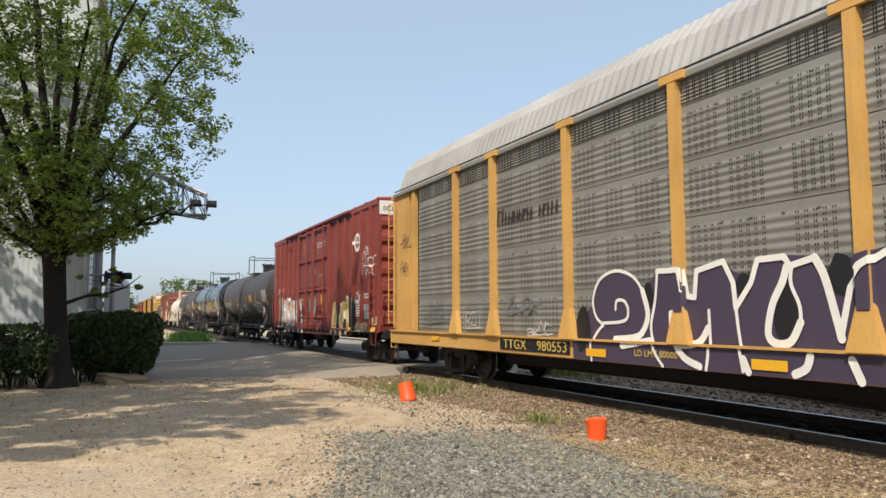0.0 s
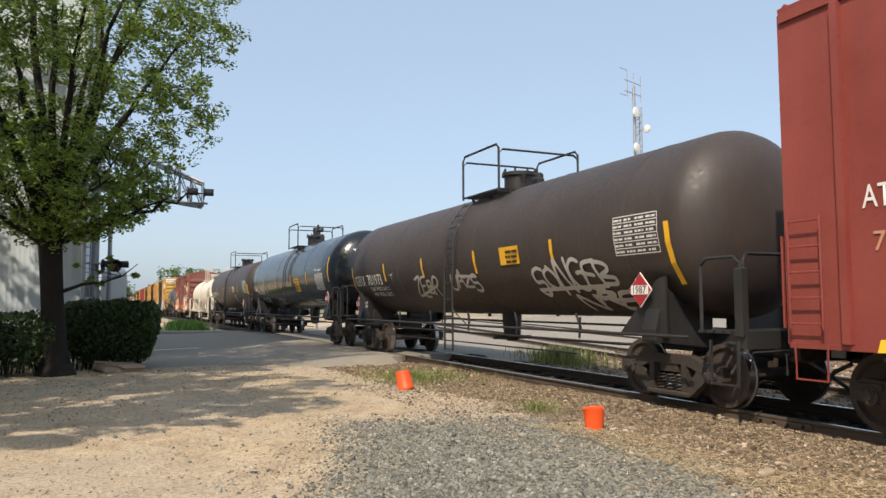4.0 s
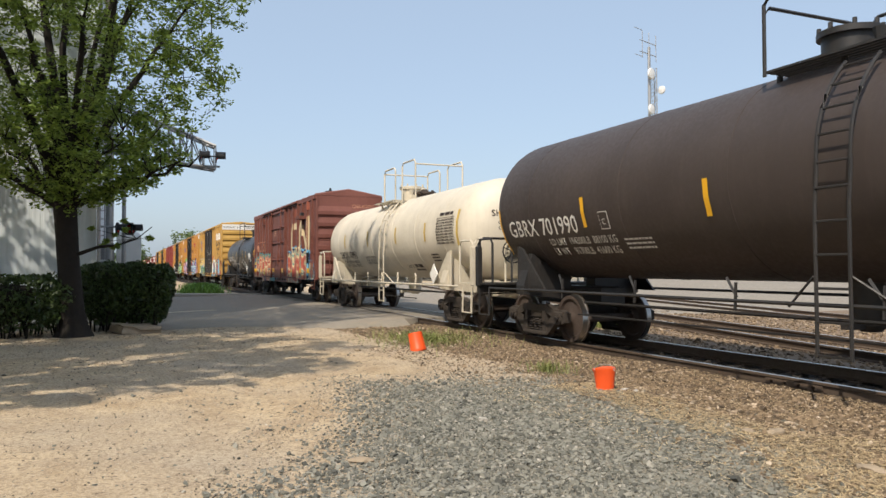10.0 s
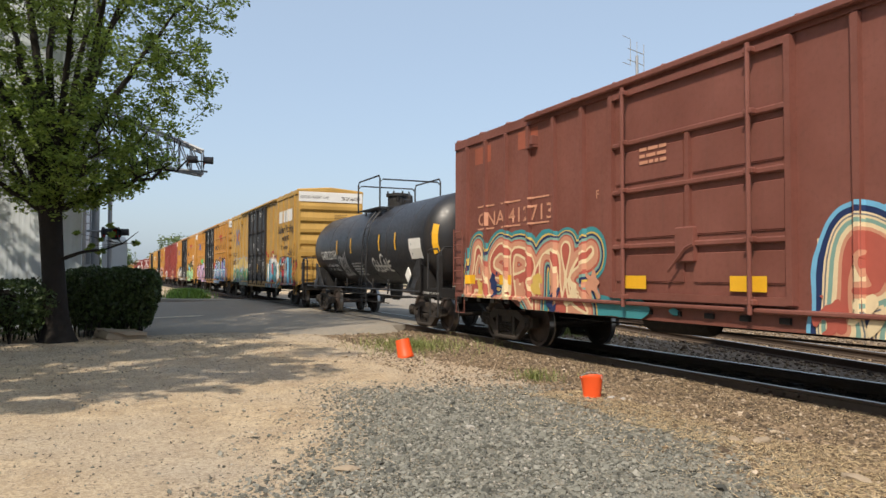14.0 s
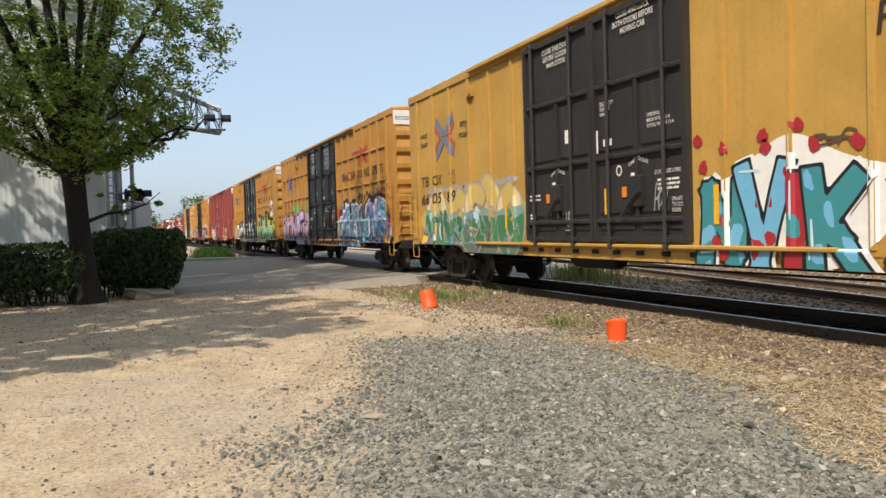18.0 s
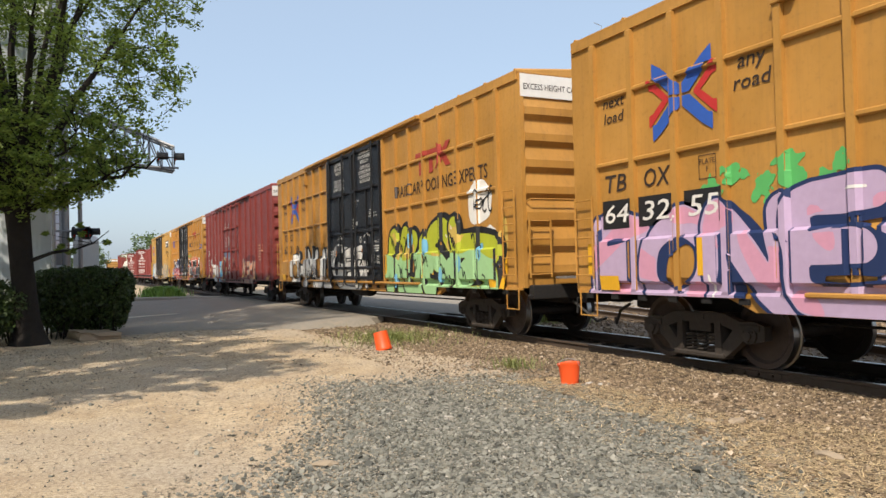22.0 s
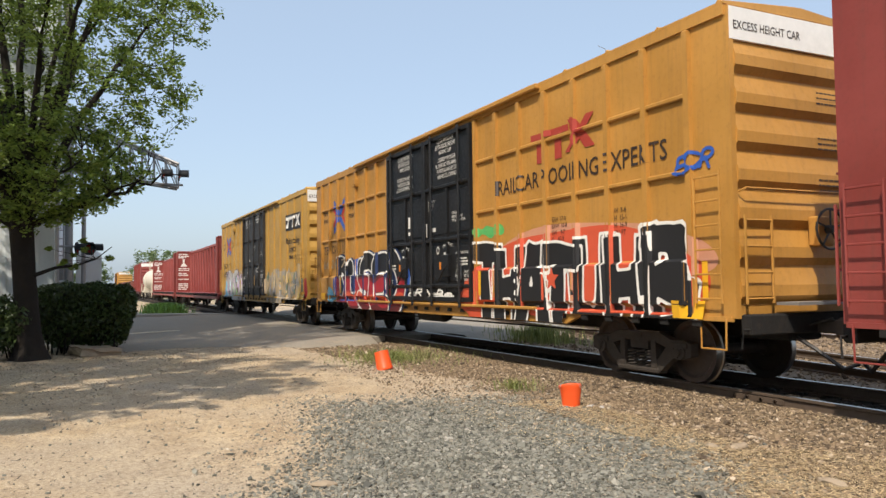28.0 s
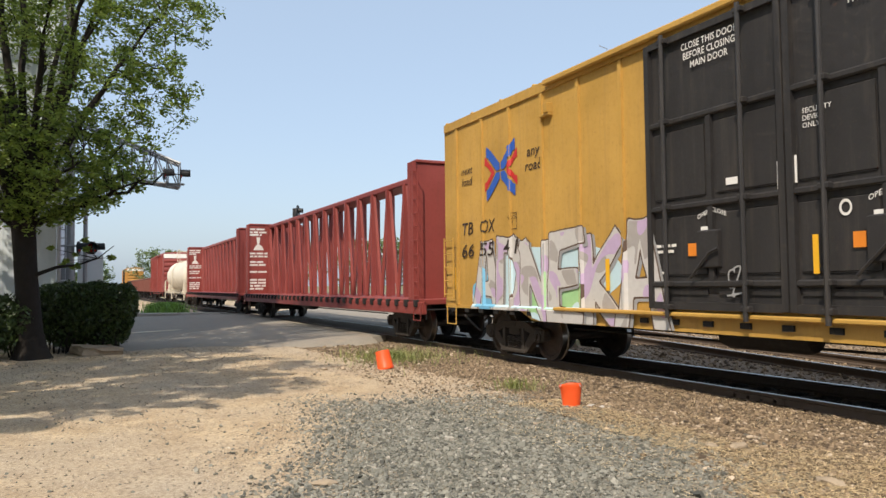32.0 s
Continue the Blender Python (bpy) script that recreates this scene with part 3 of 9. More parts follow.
main = track("track_main", "main railway track with rusty rails", pose(TRACK_X, 0, 0), -70, 430, 1, 62, 1)
jb = Geo()
for y in (7.2,):
    for s in (-1, 1):
        jb.box(-0.7525 + s * 0.03 - 0.012, -0.7525 + s * 0.03 + 0.012, y - 0.45, y + 0.45, RAIL_Z - 0.12, RAIL_Z - 0.05)
        for k in range(4):
            jb.lathe([(-0.7525 - 0.07, 0.02), (-0.7525 - 0.035, 0.02)], "x", (0, y - 0.33 + 0.22 * k, RAIL_Z - 0.085), 6)
part("joint_bar", jb, M["rail_side"], main)
A2 = -math.degrees(math.atan(0.235))
track("track_side", "side track that parts from the main track", pose(12.95, 9.0, -0.05, 0, 0, A2), -9.5, 120, -9, 30, 2)
track("track_third", "third track farther off", pose(19.1, 10.0, -0.10, 0, 0, A2 - 2), -30, 120, -8, 25, 3)


# ---------------------------------------------------------------- loose stones, straw and grass
def stones(name, label, mat, pts, size, seed, group=""):
    """Many small angular stones in one mesh."""
    rs = np.random.RandomState(seed)
    n = len(pts)
    cube = np.array([(-1, -1, -1), (1, -1, -1), (1, 1, -1), (-1, 1, -1), (-1, -1, 1), (1, -1, 1), (1, 1, 1), (-1, 1, 1)], float)
    faces = np.array([(3, 2, 1, 0), (4, 5, 6, 7), (0, 1, 5, 4), (1, 2, 6, 5), (2, 3, 7, 6), (3, 0, 4, 7)])
    s = size * np.exp(rs.normal(0, 0.38, n))
    dims = s[:, None] * rs.uniform(0.55, 1.15, (n, 3)) * np.array([1.0, 0.8, 0.55])
    v = cube[None] * (0.62 + 0.38 * rs.uniform(-1, 1, (n, 8, 3)) * 0.7 + 0.12)
    v = v * dims[:, None, :] * 0.5
    yaw, tip, tip2 = rs.uniform(0, 6.28, n), rs.normal(0, 0.35, n), rs.normal(0, 0.35, n)
    x, y, z = v[..., 0], v[..., 1], v[..., 2]
    y, z = y * np.cos(tip)[:, None] - z * np.sin(tip)[:, None], y * np.sin(tip)[:, None] + z * np.cos(tip)[:, None]
    x, z = x * np.cos(tip2)[:, None] - z * np.sin(tip2)[:, None], x * np.sin(tip2)[:, None] + z * np.cos(tip2)[:, None]
    x, y = x * np.cos(yaw)[:, None] - y * np.sin(yaw)[:, None], x * np.sin(yaw)[:, None] + y * np.cos(yaw)[:, None]
    p = np.stack([x + pts[:, 0:1], y + pts[:, 1:2], z + pts[:, 2:3] + dims[:, 2:3] * 0.22], -1).reshape(-1, 3)
    f = (faces[None] + np.arange(n)[:, None, None] * 8).reshape(-1, 4)
    me = bpy.data.meshes.new(name)
    me.from_pydata(p.tolist(), [], f.tolist())
    me.materials.append(mat)
    return tagged(new(name, me), label, "stones", group, "stuff")


def scatter(n, x0, x1, y0, y1, keep, seed, lift=0.0):
    rs = np.random.RandomState(seed)
    x, y = rs.uniform(x0, x1, n), rs.uniform(y0, y1, n)
    k = np.array([keep(a, b) > q for a, b, q in zip(x, y, rs.uniform(0, 1, n))])
    x, y = x[k], y[k]
    z = np.array([rough(a, b) for a, b in zip(x, y)]) + lift
    return np.stack([x, y, z], 1)


def edge_noise(x, y, s=0.9):
    return noise.noise((x * s, y * s, 7.3))


def gravel_keep(x, y):
    """The spread grey gravel: a tongue between the dirt and the track bed."""
    left = 0.70 + 0.46 * (y - 4.3) + 0.7 * edge_noise(x, y)
    right = min(5.75, 4.5 + 0.6 * (y - 3.7)) + 0.4 * edge_noise(x + 9, y)
    far = 9.9 + 0.5 * edge_noise(x, y + 5) - 0.35 * max(0, x - 4.8)
    d = min(x - left, right - x, (far - y) * 0.7)
    return max(0.02 if d > -0.9 else 0.004, min(1.0, 0.30 + d * 0.55))


def ballast_keep(x, y):
    left = min(5.75, 4.6 + 0.5 * (y - 3.5)) + 0.5 * edge_noise(x, y)
    if y > 9.5:
        left = 6.2 - 0.06 * (y - 9.5) + 0.5 * edge_noise(x, y)
    return max(0.06, min(1.0, 0.35 + (x - left) * 1.1))


def fringe_keep(x, y):
    """Fine grit over the dirt, thickest where the gravel thins out."""
    g = gravel_keep(x, y)
    return 0.16 + 0.22 * max(0.0, edge_noise(x, y, 1.7)) + (0.8 if 0.01 < g < 0.75 else 0.0)


stones("gravel", "loose grey crushed gravel", M["gravel"], scatter(150000, -0.6, 6.6, 2.4, 11.2, gravel_keep, 11), 0.030, 21)
stones("grit", "fine grit and pebbles on the dirt", M["grit"], scatter(60000, -3.4, 6.6, 2.6, 12.5, fringe_keep, 41), 0.0135, 42)
stones("grit", "coarser grit farther over the lot", M["grit"], scatter(26000, -4.0, 7.2, 12.5, 21.5, lambda x, y: 0.35 + 0.5 * edge_noise(x, y), 43), 0.02, 44)
stones("ballast", "brown track ballast", M["ballast"], scatter(110000, 4.6, 8.10, 2.4, 15, ballast_keep, 12), 0.030, 22)
stones("ballast", "brown track ballast farther along", M["ballast"], scatter(24000, 5.2, 8.10, 15, 21, ballast_keep, 13), 0.038, 23)
stones("ballast", "ballast between the rails, coloured dark for the train's shade", M["ballast_dark"], scatter(16000, 8.2, 10.6, 3, 20, lambda x, y: 0.75, 14, 0.02), 0.05, 24)
stones("ballast", "brown ballast round the side tracks", M["ballast"], scatter(20000, 10.4, 20, 5, 24, lambda x, y: 0.7, 15, 0.0), 0.055, 25)


def blades(name, label, mat, pts, h, w, seed, bend=0.5, flat=False):
    rs = np.random.RandomState(seed)
    n = len(pts)
    q = rs.uniform(0, 6.28, n)
    hh = h * rs.uniform(0.5, 1.25, n)
    dx, dy = np.cos(q), np.sin(q)
    if flat:
        up = rs.uniform(0.02, 0.25, n)
        tip = np.stack([dx * hh, dy * hh, up * hh * 0.5], 1)
    else:
        tip = np.stack([dx * hh * bend, dy * hh * bend, hh], 1)
    side = np.stack([-dy, dx, np.zeros(n)], 1) * w * 0.5
    mid = tip * 0.55 + np.array([0, 0, 1.0]) * (hh * 0.10)[:, None] * (0 if flat else 1)
    v = np.stack([pts - side, pts + side, pts + mid + side * 0.8, pts + mid - side * 0.8, pts + tip], 1).reshape(-1, 3)
    f = []
    for i in range(n):
        o = i * 5
        f += [(o, o + 1, o + 2, o + 3), (o + 3, o + 2, o + 4)]
    me = bpy.data.meshes.new(name)
    me.from_pydata(v.tolist(), [], f)
    me.materials.append(mat)
    return tagged(new(name, me), label, "grass", "", "stuff")


def tuft_points(n, cx, cy, rx, ry, seed):
    rs = np.random.RandomState(seed)
    a, r = rs.uniform(0, 6.28, n), np.abs(rs.normal(0, 0.5, n))
    x, y = cx + rx * r * np.cos(a), cy + ry * r * np.sin(a)
    return np.stack([x, y, np.array([rough(p, q) for p, q in zip(x, y)])], 1)


blades("grass_tuft", "dry green grass beside the track", M["grass"], tuft_points(1500, 6.4, 15.8, 1.5, 2.2, 1), 0.19, 0.010, 31, 0.9)
blades("grass_tuft", "thin weeds in the gravel", M["grass"], tuft_points(260, 6.35, 10.4, 0.6, 0.7, 2), 0.16, 0.010, 32, 0.7)
blades("grass_tuft", "weeds behind the track", M["grass"], tuft_points(1400, 12.2, 18.6, 1.0, 2.0, 3), 0.45, 0.02, 33, 0.35)
blades("grass_island", "green grass mound behind the kerb", M["grass_green"], tuft_points(9000, 4.8, 50.6, 1.0, 2.2, 4), 0.62, 0.045, 34, 0.5)
blades("straw", "straw and splinters on the ground", M["straw"], scatter(26000, 4.2, 8.0, 2.6, 9, lambda x, y: 1.0 if abs(x - 5.75 + 0.3 * edge_noise(x, y)) < 0.45 + max(0, 5.2 - y) * 0.8 else 0.12, 17, 0.025), 0.11, 0.007, 35, flat=True)
blades("straw", "straw in the dirt", M["straw"], scatter(5000, 1.0, 7.6, 8, 18, lambda x, y: 0.5 * max(0, edge_noise(x, y) + 0.5), 18, 0.01), 0.10, 0.007, 36, flat=True)
blades("twigs", "dark twigs and bark chips", M["bark"], scatter(1500, -3.5, 7.5, 3, 18, lambda x, y: 0.8, 19, 0.012), 0.09, 0.013, 37, flat=True)

# ---------------------------------------------------------------- trucks and running gear
WHEEL_R = 0.457


def wheelset_mesh():
    g = Geo()
    for s in (-1, 1):
        x = s * 0.7525
        prof = [(-0.07, 0.10), (-0.055, 0.13), (-0.03, 0.17), (-0.015, 0.35), (-0.06, 0.39), (-0.06, WHEEL_R), (0.055, WHEEL_R + 0.004),
                (0.062, WHEEL_R + 0.028), (0.085, WHEEL_R + 0.028), (0.088, 0.39), (0.035, 0.35), (0.03, 0.17), (0.10, 0.12), (0.10, 0.10)]
        g.lathe([(x - a * s, r) for a, r in prof][::1], "x", n=28)
    g.lathe([(-1.05, 0.07), (-0.8, 0.08), (-0.6, 0.085), (0.6, 0.085), (0.8, 0.08), (1.05, 0.07)], "x", n=12)
    # spokes of dirt and old grease show the turning
    me = g.mesh("wheelset", M["wheel"], True)
    me.materials.append(M["tread"])
    for p in me.polygons:
        c = p.center
        r = math.hypot(c.y, c.z)
        if r > 0.452 and abs(abs(c.x) - 0.7525) < 0.07:
            p.material_index = 1
    return me


def sideframe_mesh():
    """One cast side frame with its two jaws, window and spring seat."""
    g = Geo()
    # frame members as separate castings joined to one mesh
    top = [(-1.12, 0.40), (-1.12, 0.58), (-0.95, 0.64), (-0.72, 0.62), (-0.45, 0.72), (0.45, 0.72), (0.72, 0.62), (0.95, 0.64), (1.12, 0.58),
           (1.12, 0.40), (0.99, 0.36), (0.80, 0.44), (0.62, 0.50), (0.36, 0.58), (-0.36, 0.58), (-0.62, 0.50), (-0.80, 0.44), (-0.99, 0.36)]
    g.extrude(top, "x", -0.07, 0.07)
    for s in (-1, 1):
        leg = [(s * 0.86, 0.44), (s * 0.60, 0.50), (s * 0.34, 0.22), (s * 0.34, 0.12), (s * 0.48, 0.14)]
        g.extrude(leg if s < 0 else leg[::-1], "x", -0.065, 0.065)
        col = [(s * 0.30, 0.60), (s * 0.40, 0.60), (s * 0.42, 0.16), (s * 0.30, 0.16)]
        g.extrude(col if s > 0 else col[::-1], "x", -0.085, 0.085)
        g.box(-0.09, 0.09, s * 0.89 - 0.16, s * 0.89 + 0.16, 0.50, 0.60, c=0.02)
    g.box(-0.10, 0.10, -0.46, 0.46, 0.10, 0.18, c=0.02)
    g.box(-0.085, 0.0, -0.10, 0.10, 0.63, 0.70)
    return g.mesh("side_frame", M["truck"], True)


def spring_mesh():
    g = Geo()
    for k in (-0.2, 0.0, 0.2):
        pts = [(0.075 * math.cos(q), k + 0.075 * math.sin(q), 0.18 + 0.25 * q / (2 * math.pi * 5)) for q in [2 * math.pi * 5 * i / 50 for i in range(51)]]
        g.tube(pts, 0.017, 5)
    return g.mesh("spring", M["truck"], True)


def axlebox_mesh():
    g = Geo()
    g.lathe([(-0.10, 0.07), (-0.09, 0.115), (0.08, 0.125), (0.10, 0.10)], "x", n=14)
    g.lathe([(-0.135, 0.04), (-0.13, 0.06), (-0.10, 0.06)], "x", n=10)
    for i in range(3):
        q = 2 * math.pi * i / 3 + 0.5
        g.lathe([(-0.125, 0.018), (-0.10, 0.018)], "x", (0, 0.08 * math.cos(q), 0.08 * math.sin(q)), n=6)
    return g.mesh("bearing", M["truck"], True)


def bolster_mesh():
    g = Geo()
    g.extrude([(-1.05, 0.46), (-0.8, 0.40), (0.8, 0.40), (1.05, 0.46), (1.05, 0.58), (0.4, 0.68), (-0.4, 0.68), (-1.05, 0.58)], "y", -0.2, 0.2)
    for s in (-1, 1):
        g.box(-0.95, 0.95, s * 0.52 - 0.05, s * 0.52 + 0.05, 0.36, 0.46)
        for k in (-0.72, 0.72):
            g.box(k - 0.09, k + 0.09, s * 0.40 - 0.05, s * 0.40 + 0.05, 0.30, 0.58)
    return g.mesh("bolster", M["truck"], True)


WHEELSET, SIDEFRAME, SPRING, AXLEBOX, BOLSTER = wheelset_mesh(), sideframe_mesh(), spring_mesh(), axlebox_mesh(), bolster_mesh()
ROLLING = []   # wheelsets, keyed at the end


def truck(car, y, axle=0.89):
    b = part("truck", BOLSTER, None, car, at=pose(0, y, 0))
    for s in (-1, 1):
        m = pose(s * 1.0, 0, 0, 0, 0, 0 if s < 0 else 180)
        part("side_frame", SIDEFRAME, None, b, at=m)
        part("spring", SPRING, None, b, at=pose(s * 0.99, 0, 0))
        w = part("wheelset", WHEELSET, None, b, at=pose(0, s * axle, WHEEL_R))
        ROLLING.append((w, s * axle))
        for k in (-1, 1):
            part("bearing", AXLEBOX, None, b, at=pose(k * 1.01, s * axle, WHEEL_R, 0, 0, 0 if k < 0 else 180))
    return b


def coupler(car, y, face):
    """A knuckle coupler with its shank and air hose; face is -1 for the front end."""
    g = Geo()
    g.box(-0.09, 0.09, min(y, y + face * 0.62), max(y, y + face * 0.62), 0.78, 0.95, c=0.02)
    g.box(-0.2, 0.16, min(y + face * 0.5, y + face * 0.80), max(y + face * 0.5, y + face * 0.80), 0.72, 1.0, c=0.05)
    c = part("coupler", g, M["truck"], car)
    h = Geo()
    h.tube([(-0.35, y + face * 0.05, 0.72), (-0.35, y + face * 0.3, 0.60), (-0.2, y + face * 0.6, 0.35), (-0.1, y + face * 0.75, 0.42)], 0.028, 6)
    part("air_hose", h, M["fit_black"], c, "black rubber air hose", True)
    r = Geo()
    r.tube([(-1.42, y + face * 0.10, 0.62), (-1.40, y + face * 0.12, 0.86), (-0.25, y + face * 0.14, 0.88), (-0.1, y + face * 0.4, 0.98)], 0.016, 5)
    part("uncoupling_lever", r, M["fit_black"], c, "", True)
    return c


def rungs(name, parent, mat, x, y0, y1, z0, z1, n, rails=True, r=0.014, along="y"):
    """A ladder: two rails and n rungs."""
    g = Geo()
    def at(y, z):
        return (x, y, z) if along == "y" else (y, x, z)
    if rails:
        for y in (y0, y1):
            g.tube([at(y, z0 - 0.06), at(y, z1 + 0.06)], r * 1.2, 5)
    for i in range(n):
        z = z0 + (z1 - z0) * i / max(1, n - 1)
        g.tube([at(y0, z), at(y1, z)], r, 5)
    return part(name, g, mat, parent, smooth=True)


def brake_wheel(car, mat, x, y, z, face):
    g = Geo()
    n = 20
    g.tube([(x + 0.27 * math.cos(2 * math.pi * i / n), y, z + 0.27 * math.sin(2 * math.pi * i / n)) for i in range(n)], 0.018, 5, True)
    for i in range(5):
        q = 2 * math.pi * i / 5 + 0.3
        g.tube([(x, y, z), (x + 0.27 * math.cos(q), y, z + 0.27 * math.sin(q))], 0.014, 5)
    g.lathe([(-0.05, 0.05), (0.05, 0.06)], "y", (x, y, z), 10)
    w = part("brake_wheel", g, M["fit_black"], car, "round hand brake wheel", True)
    h = Geo()
    h.box(x - 0.14, x + 0.14, min(y - face * 0.06, y - face * 0.22), max(y - face * 0.06, y - face * 0.22), z - 0.22, z + 0.18, c=0.02)
    part("brake_housing", h, mat, w)
    return w


def stirrup(car, mat, y, side=-1.48):
    g = Geo()
    g.tube([(side, y - 0.22, 1.0), (side, y - 0.21, 0.60), (side, y + 0.21, 0.60), (side, y + 0.22, 1.0)], 0.015, 5)
    return part("step", g, mat, car)

# ---------------------------------------------------------------- painted pieces on car sides
GLYPH = {
    "n": [[(0.05, -0.1), (0.08, 0.6), (0.3, 0.95), (0.7, 0.95), (0.92, 0.6), (0.95, -0.1)]],
    "2": [[(0.05, 0.75), (0.3, 1), (0.8, 0.95), (0.9, 0.65), (0.5, 0.35), (0.05, 0.05), (0.95, 0.08)]],
    "A": [[(0, 0), (0.4, 1), (0.65, 1), (1, 0)], [(0.2, 0.38), (0.8, 0.38)]],
    "C": [[(0.95, 0.85), (0.5, 1), (0.05, 0.75), (0.05, 0.25), (0.5, 0), (0.95, 0.15)]],
    "E": [[(0.9, 1), (0.1, 0.95), (0.05, 0.5), (0.1, 0.05), (0.95, 0)], [(0.1, 0.5), (0.75, 0.52)]],
    "G": [[(0.95, 0.85), (0.5, 1), (0.05, 0.7), (0.05, 0.25), (0.5, 0), (0.95, 0.1), (0.95, 0.45), (0.55, 0.45)]],
    "B": [[(0.08, 0), (0.08, 1), (0.75, 0.95), (0.8, 0.65), (0.2, 0.52), (0.95, 0.4), (0.85, 0.05), (0.08, 0)]],
    "H": [[(0.1, 0), (0.05, 1)], [(0.9, 0), (0.95, 1)], [(0.08, 0.5), (0.92, 0.55)]],
    "K": [[(0.1, 0), (0.1, 1)], [(0.95, 1), (0.2, 0.5), (0.95, 0)]],
    "M": [[(0, 0), (0.12, 1), (0.5, 0.35), (0.88, 1), (1, 0)]],
    "N": [[(0.05, 0), (0.08, 1), (0.9, 0.05), (0.95, 1)]],
    "O": [[(0.5, 1), (0.05, 0.75), (0.05, 0.25), (0.5, 0), (0.95, 0.25), (0.95, 0.75), (0.5, 1)]],
    "R": [[(0.08, 0), (0.08, 1), (0.7, 1), (0.95, 0.75), (0.6, 0.5), (0.15, 0.5)], [(0.5, 0.5), (0.98, 0)]],
    "S": [[(0.95, 0.9), (0.5, 1), (0.1, 0.8), (0.2, 0.55), (0.8, 0.45), (0.92, 0.2), (0.5, 0), (0.05, 0.12)]],
    "T": [[(0, 1), (1, 0.95)], [(0.5, 0.95), (0.45, 0)]],
    "U": [[(0.05, 1), (0.08, 0.2), (0.5, 0), (0.92, 0.2), (0.95, 1)]],
    "V": [[(0, 1), (0.45, 0), (1, 1)]],
    "W": [[(0, 1), (0.25, 0), (0.5, 0.65), (0.75, 0), (1, 1)]],
    "Z": [[(0, 0.95), (0.95, 1), (0.05, 0.05), (1, 0)]],
    "D": [[(0.08, 0), (0.08, 1), (0.6, 0.95), (0.95, 0.6), (0.9, 0.3), (0.55, 0.02), (0.08, 0)]],
}


GLYPH.update({    # rounder and broken letters for some of the painted words
    "a": [[(0.05, 0), (0.15, 0.7), (0.45, 0.98), (0.8, 0.75), (0.95, 0)], [(0.25, 0.4), (0.6, 0.42), (0.55, 0.7)]],
    "h": [[(0.12, 0.02), (0.12, 0.55), (0.22, 0.9), (0.42, 0.98)], [(0.15, 0.42), (0.85, 0.42)], [(0.82, 0.02), (0.8, 0.6), (0.98, 0.98)]],
    "u": [[(0.3, 1.0), (0.12, 0.75), (0.1, 0.2), (0.45, 0.0), (0.85, 0.12), (0.85, 0.9)]],
    "s": [[(0.95, 0.8), (0.65, 1.0), (0.2, 0.88), (0.15, 0.6), (0.6, 0.48), (0.95, 0.25), (0.65, -0.02), (0.15, 0.08), (0.1, 0.3)]],
    "t": [[(0.02, 0.98), (0.12, 0.72), (0.5, 0.72), (0.98, 0.62)], [(0.16, 0.7), (0.14, 0.35)], [(0.2, 0.12), (0.5, 0.38), (0.9, 0.32), (0.95, 0.08), (0.6, -0.06), (0.25, 0.0), (0.2, 0.12)]],
    "j": [[(0.95, 1.0), (0.9, 0.25), (0.5, 0.0), (0.1, 0.2), (0.12, 0.55)]],
    "i": [[(0.45, 1.0), (0.5, 0.0)]],
    "l": [[(0.25, 1.0), (0.2, 0.1), (0.95, 0.0)]],
    "k": [[(0.12, 0), (0.05, 1.05)], [(0.9, 1.0), (0.2, 0.5), (0.6, 0.3), (1.0, -0.08)]],
    "r": [[(0.1, 0), (0.1, 0.98), (0.75, 0.95), (0.85, 0.65), (0.2, 0.5)], [(0.45, 0.48), (0.75, 0.25), (1.05, 0.0)]],
    "P": [[(0.1, 0), (0.1, 1), (0.8, 0.98), (0.95, 0.72), (0.7, 0.5), (0.15, 0.5)]],
})


def wavy(seed, scale):
    """A smooth random field, about -1 to 1."""
    rnd = random.Random(seed)
    terms = [(rnd.uniform(-1, 1) * scale * 3.2, rnd.uniform(-1, 1) * scale * 3.2, rnd.uniform(0, 6.3)) for _ in range(9)]
    return lambda U, V: sum(np.sin(a * U + b * V + c) for a, b, c in terms) / 3.2


WIDE = dict(i=0.5, j=0.8, l=0.75, t=1.7, s=1.15, M=1.15, W=1.2)


def letter_strokes(letters, u0, u1, v0, v1, seed, lean=0.08, apart=False):
    """The letters' strokes between two heights; apart keeps one list for each letter."""
    rnd = random.Random(seed)
    ends = np.cumsum([0.0] + [WIDE.get(c, 1.0) for c in letters])
    ends = u0 + ends * (u1 - u0) / ends[-1]
    out = []
    for i, ch in enumerate(letters):
        w = ends[i + 1] - ends[i]
        a = ends[i] + w * 0.04
        b = ends[i + 1] - w * 0.02
        lo, hi = v0 + rnd.uniform(-0.06, 0.06), v1 + rnd.uniform(-0.16, 0.08)
        k = rnd.uniform(-lean, lean)
        one = [[(a + (b - a) * (x + k * (y - 0.5)), lo + (hi - lo) * y) for x, y in s] for s in GLYPH[ch]]
        out += [one] if apart else one
    return out


def smooth_line(pts, n=6):
    """A smooth curve through the points."""
    fine = []
    for i in range(len(pts) - 1):
        p0, p1, p2, p3 = pts[max(0, i - 1)], pts[i], pts[i + 1], pts[min(len(pts) - 1, i + 2)]
        for j in range(n):
            t = j / n
            fine.append(tuple(0.5 * (2 * b + (c - a) * t + (2 * a - 5 * b + 4 * c - d) * t * t + (3 * b - a - 3 * c + d) * t ** 3) for a, b, c, d in zip(p0, p1, p2, p3)))
    return fine + [pts[-1]]


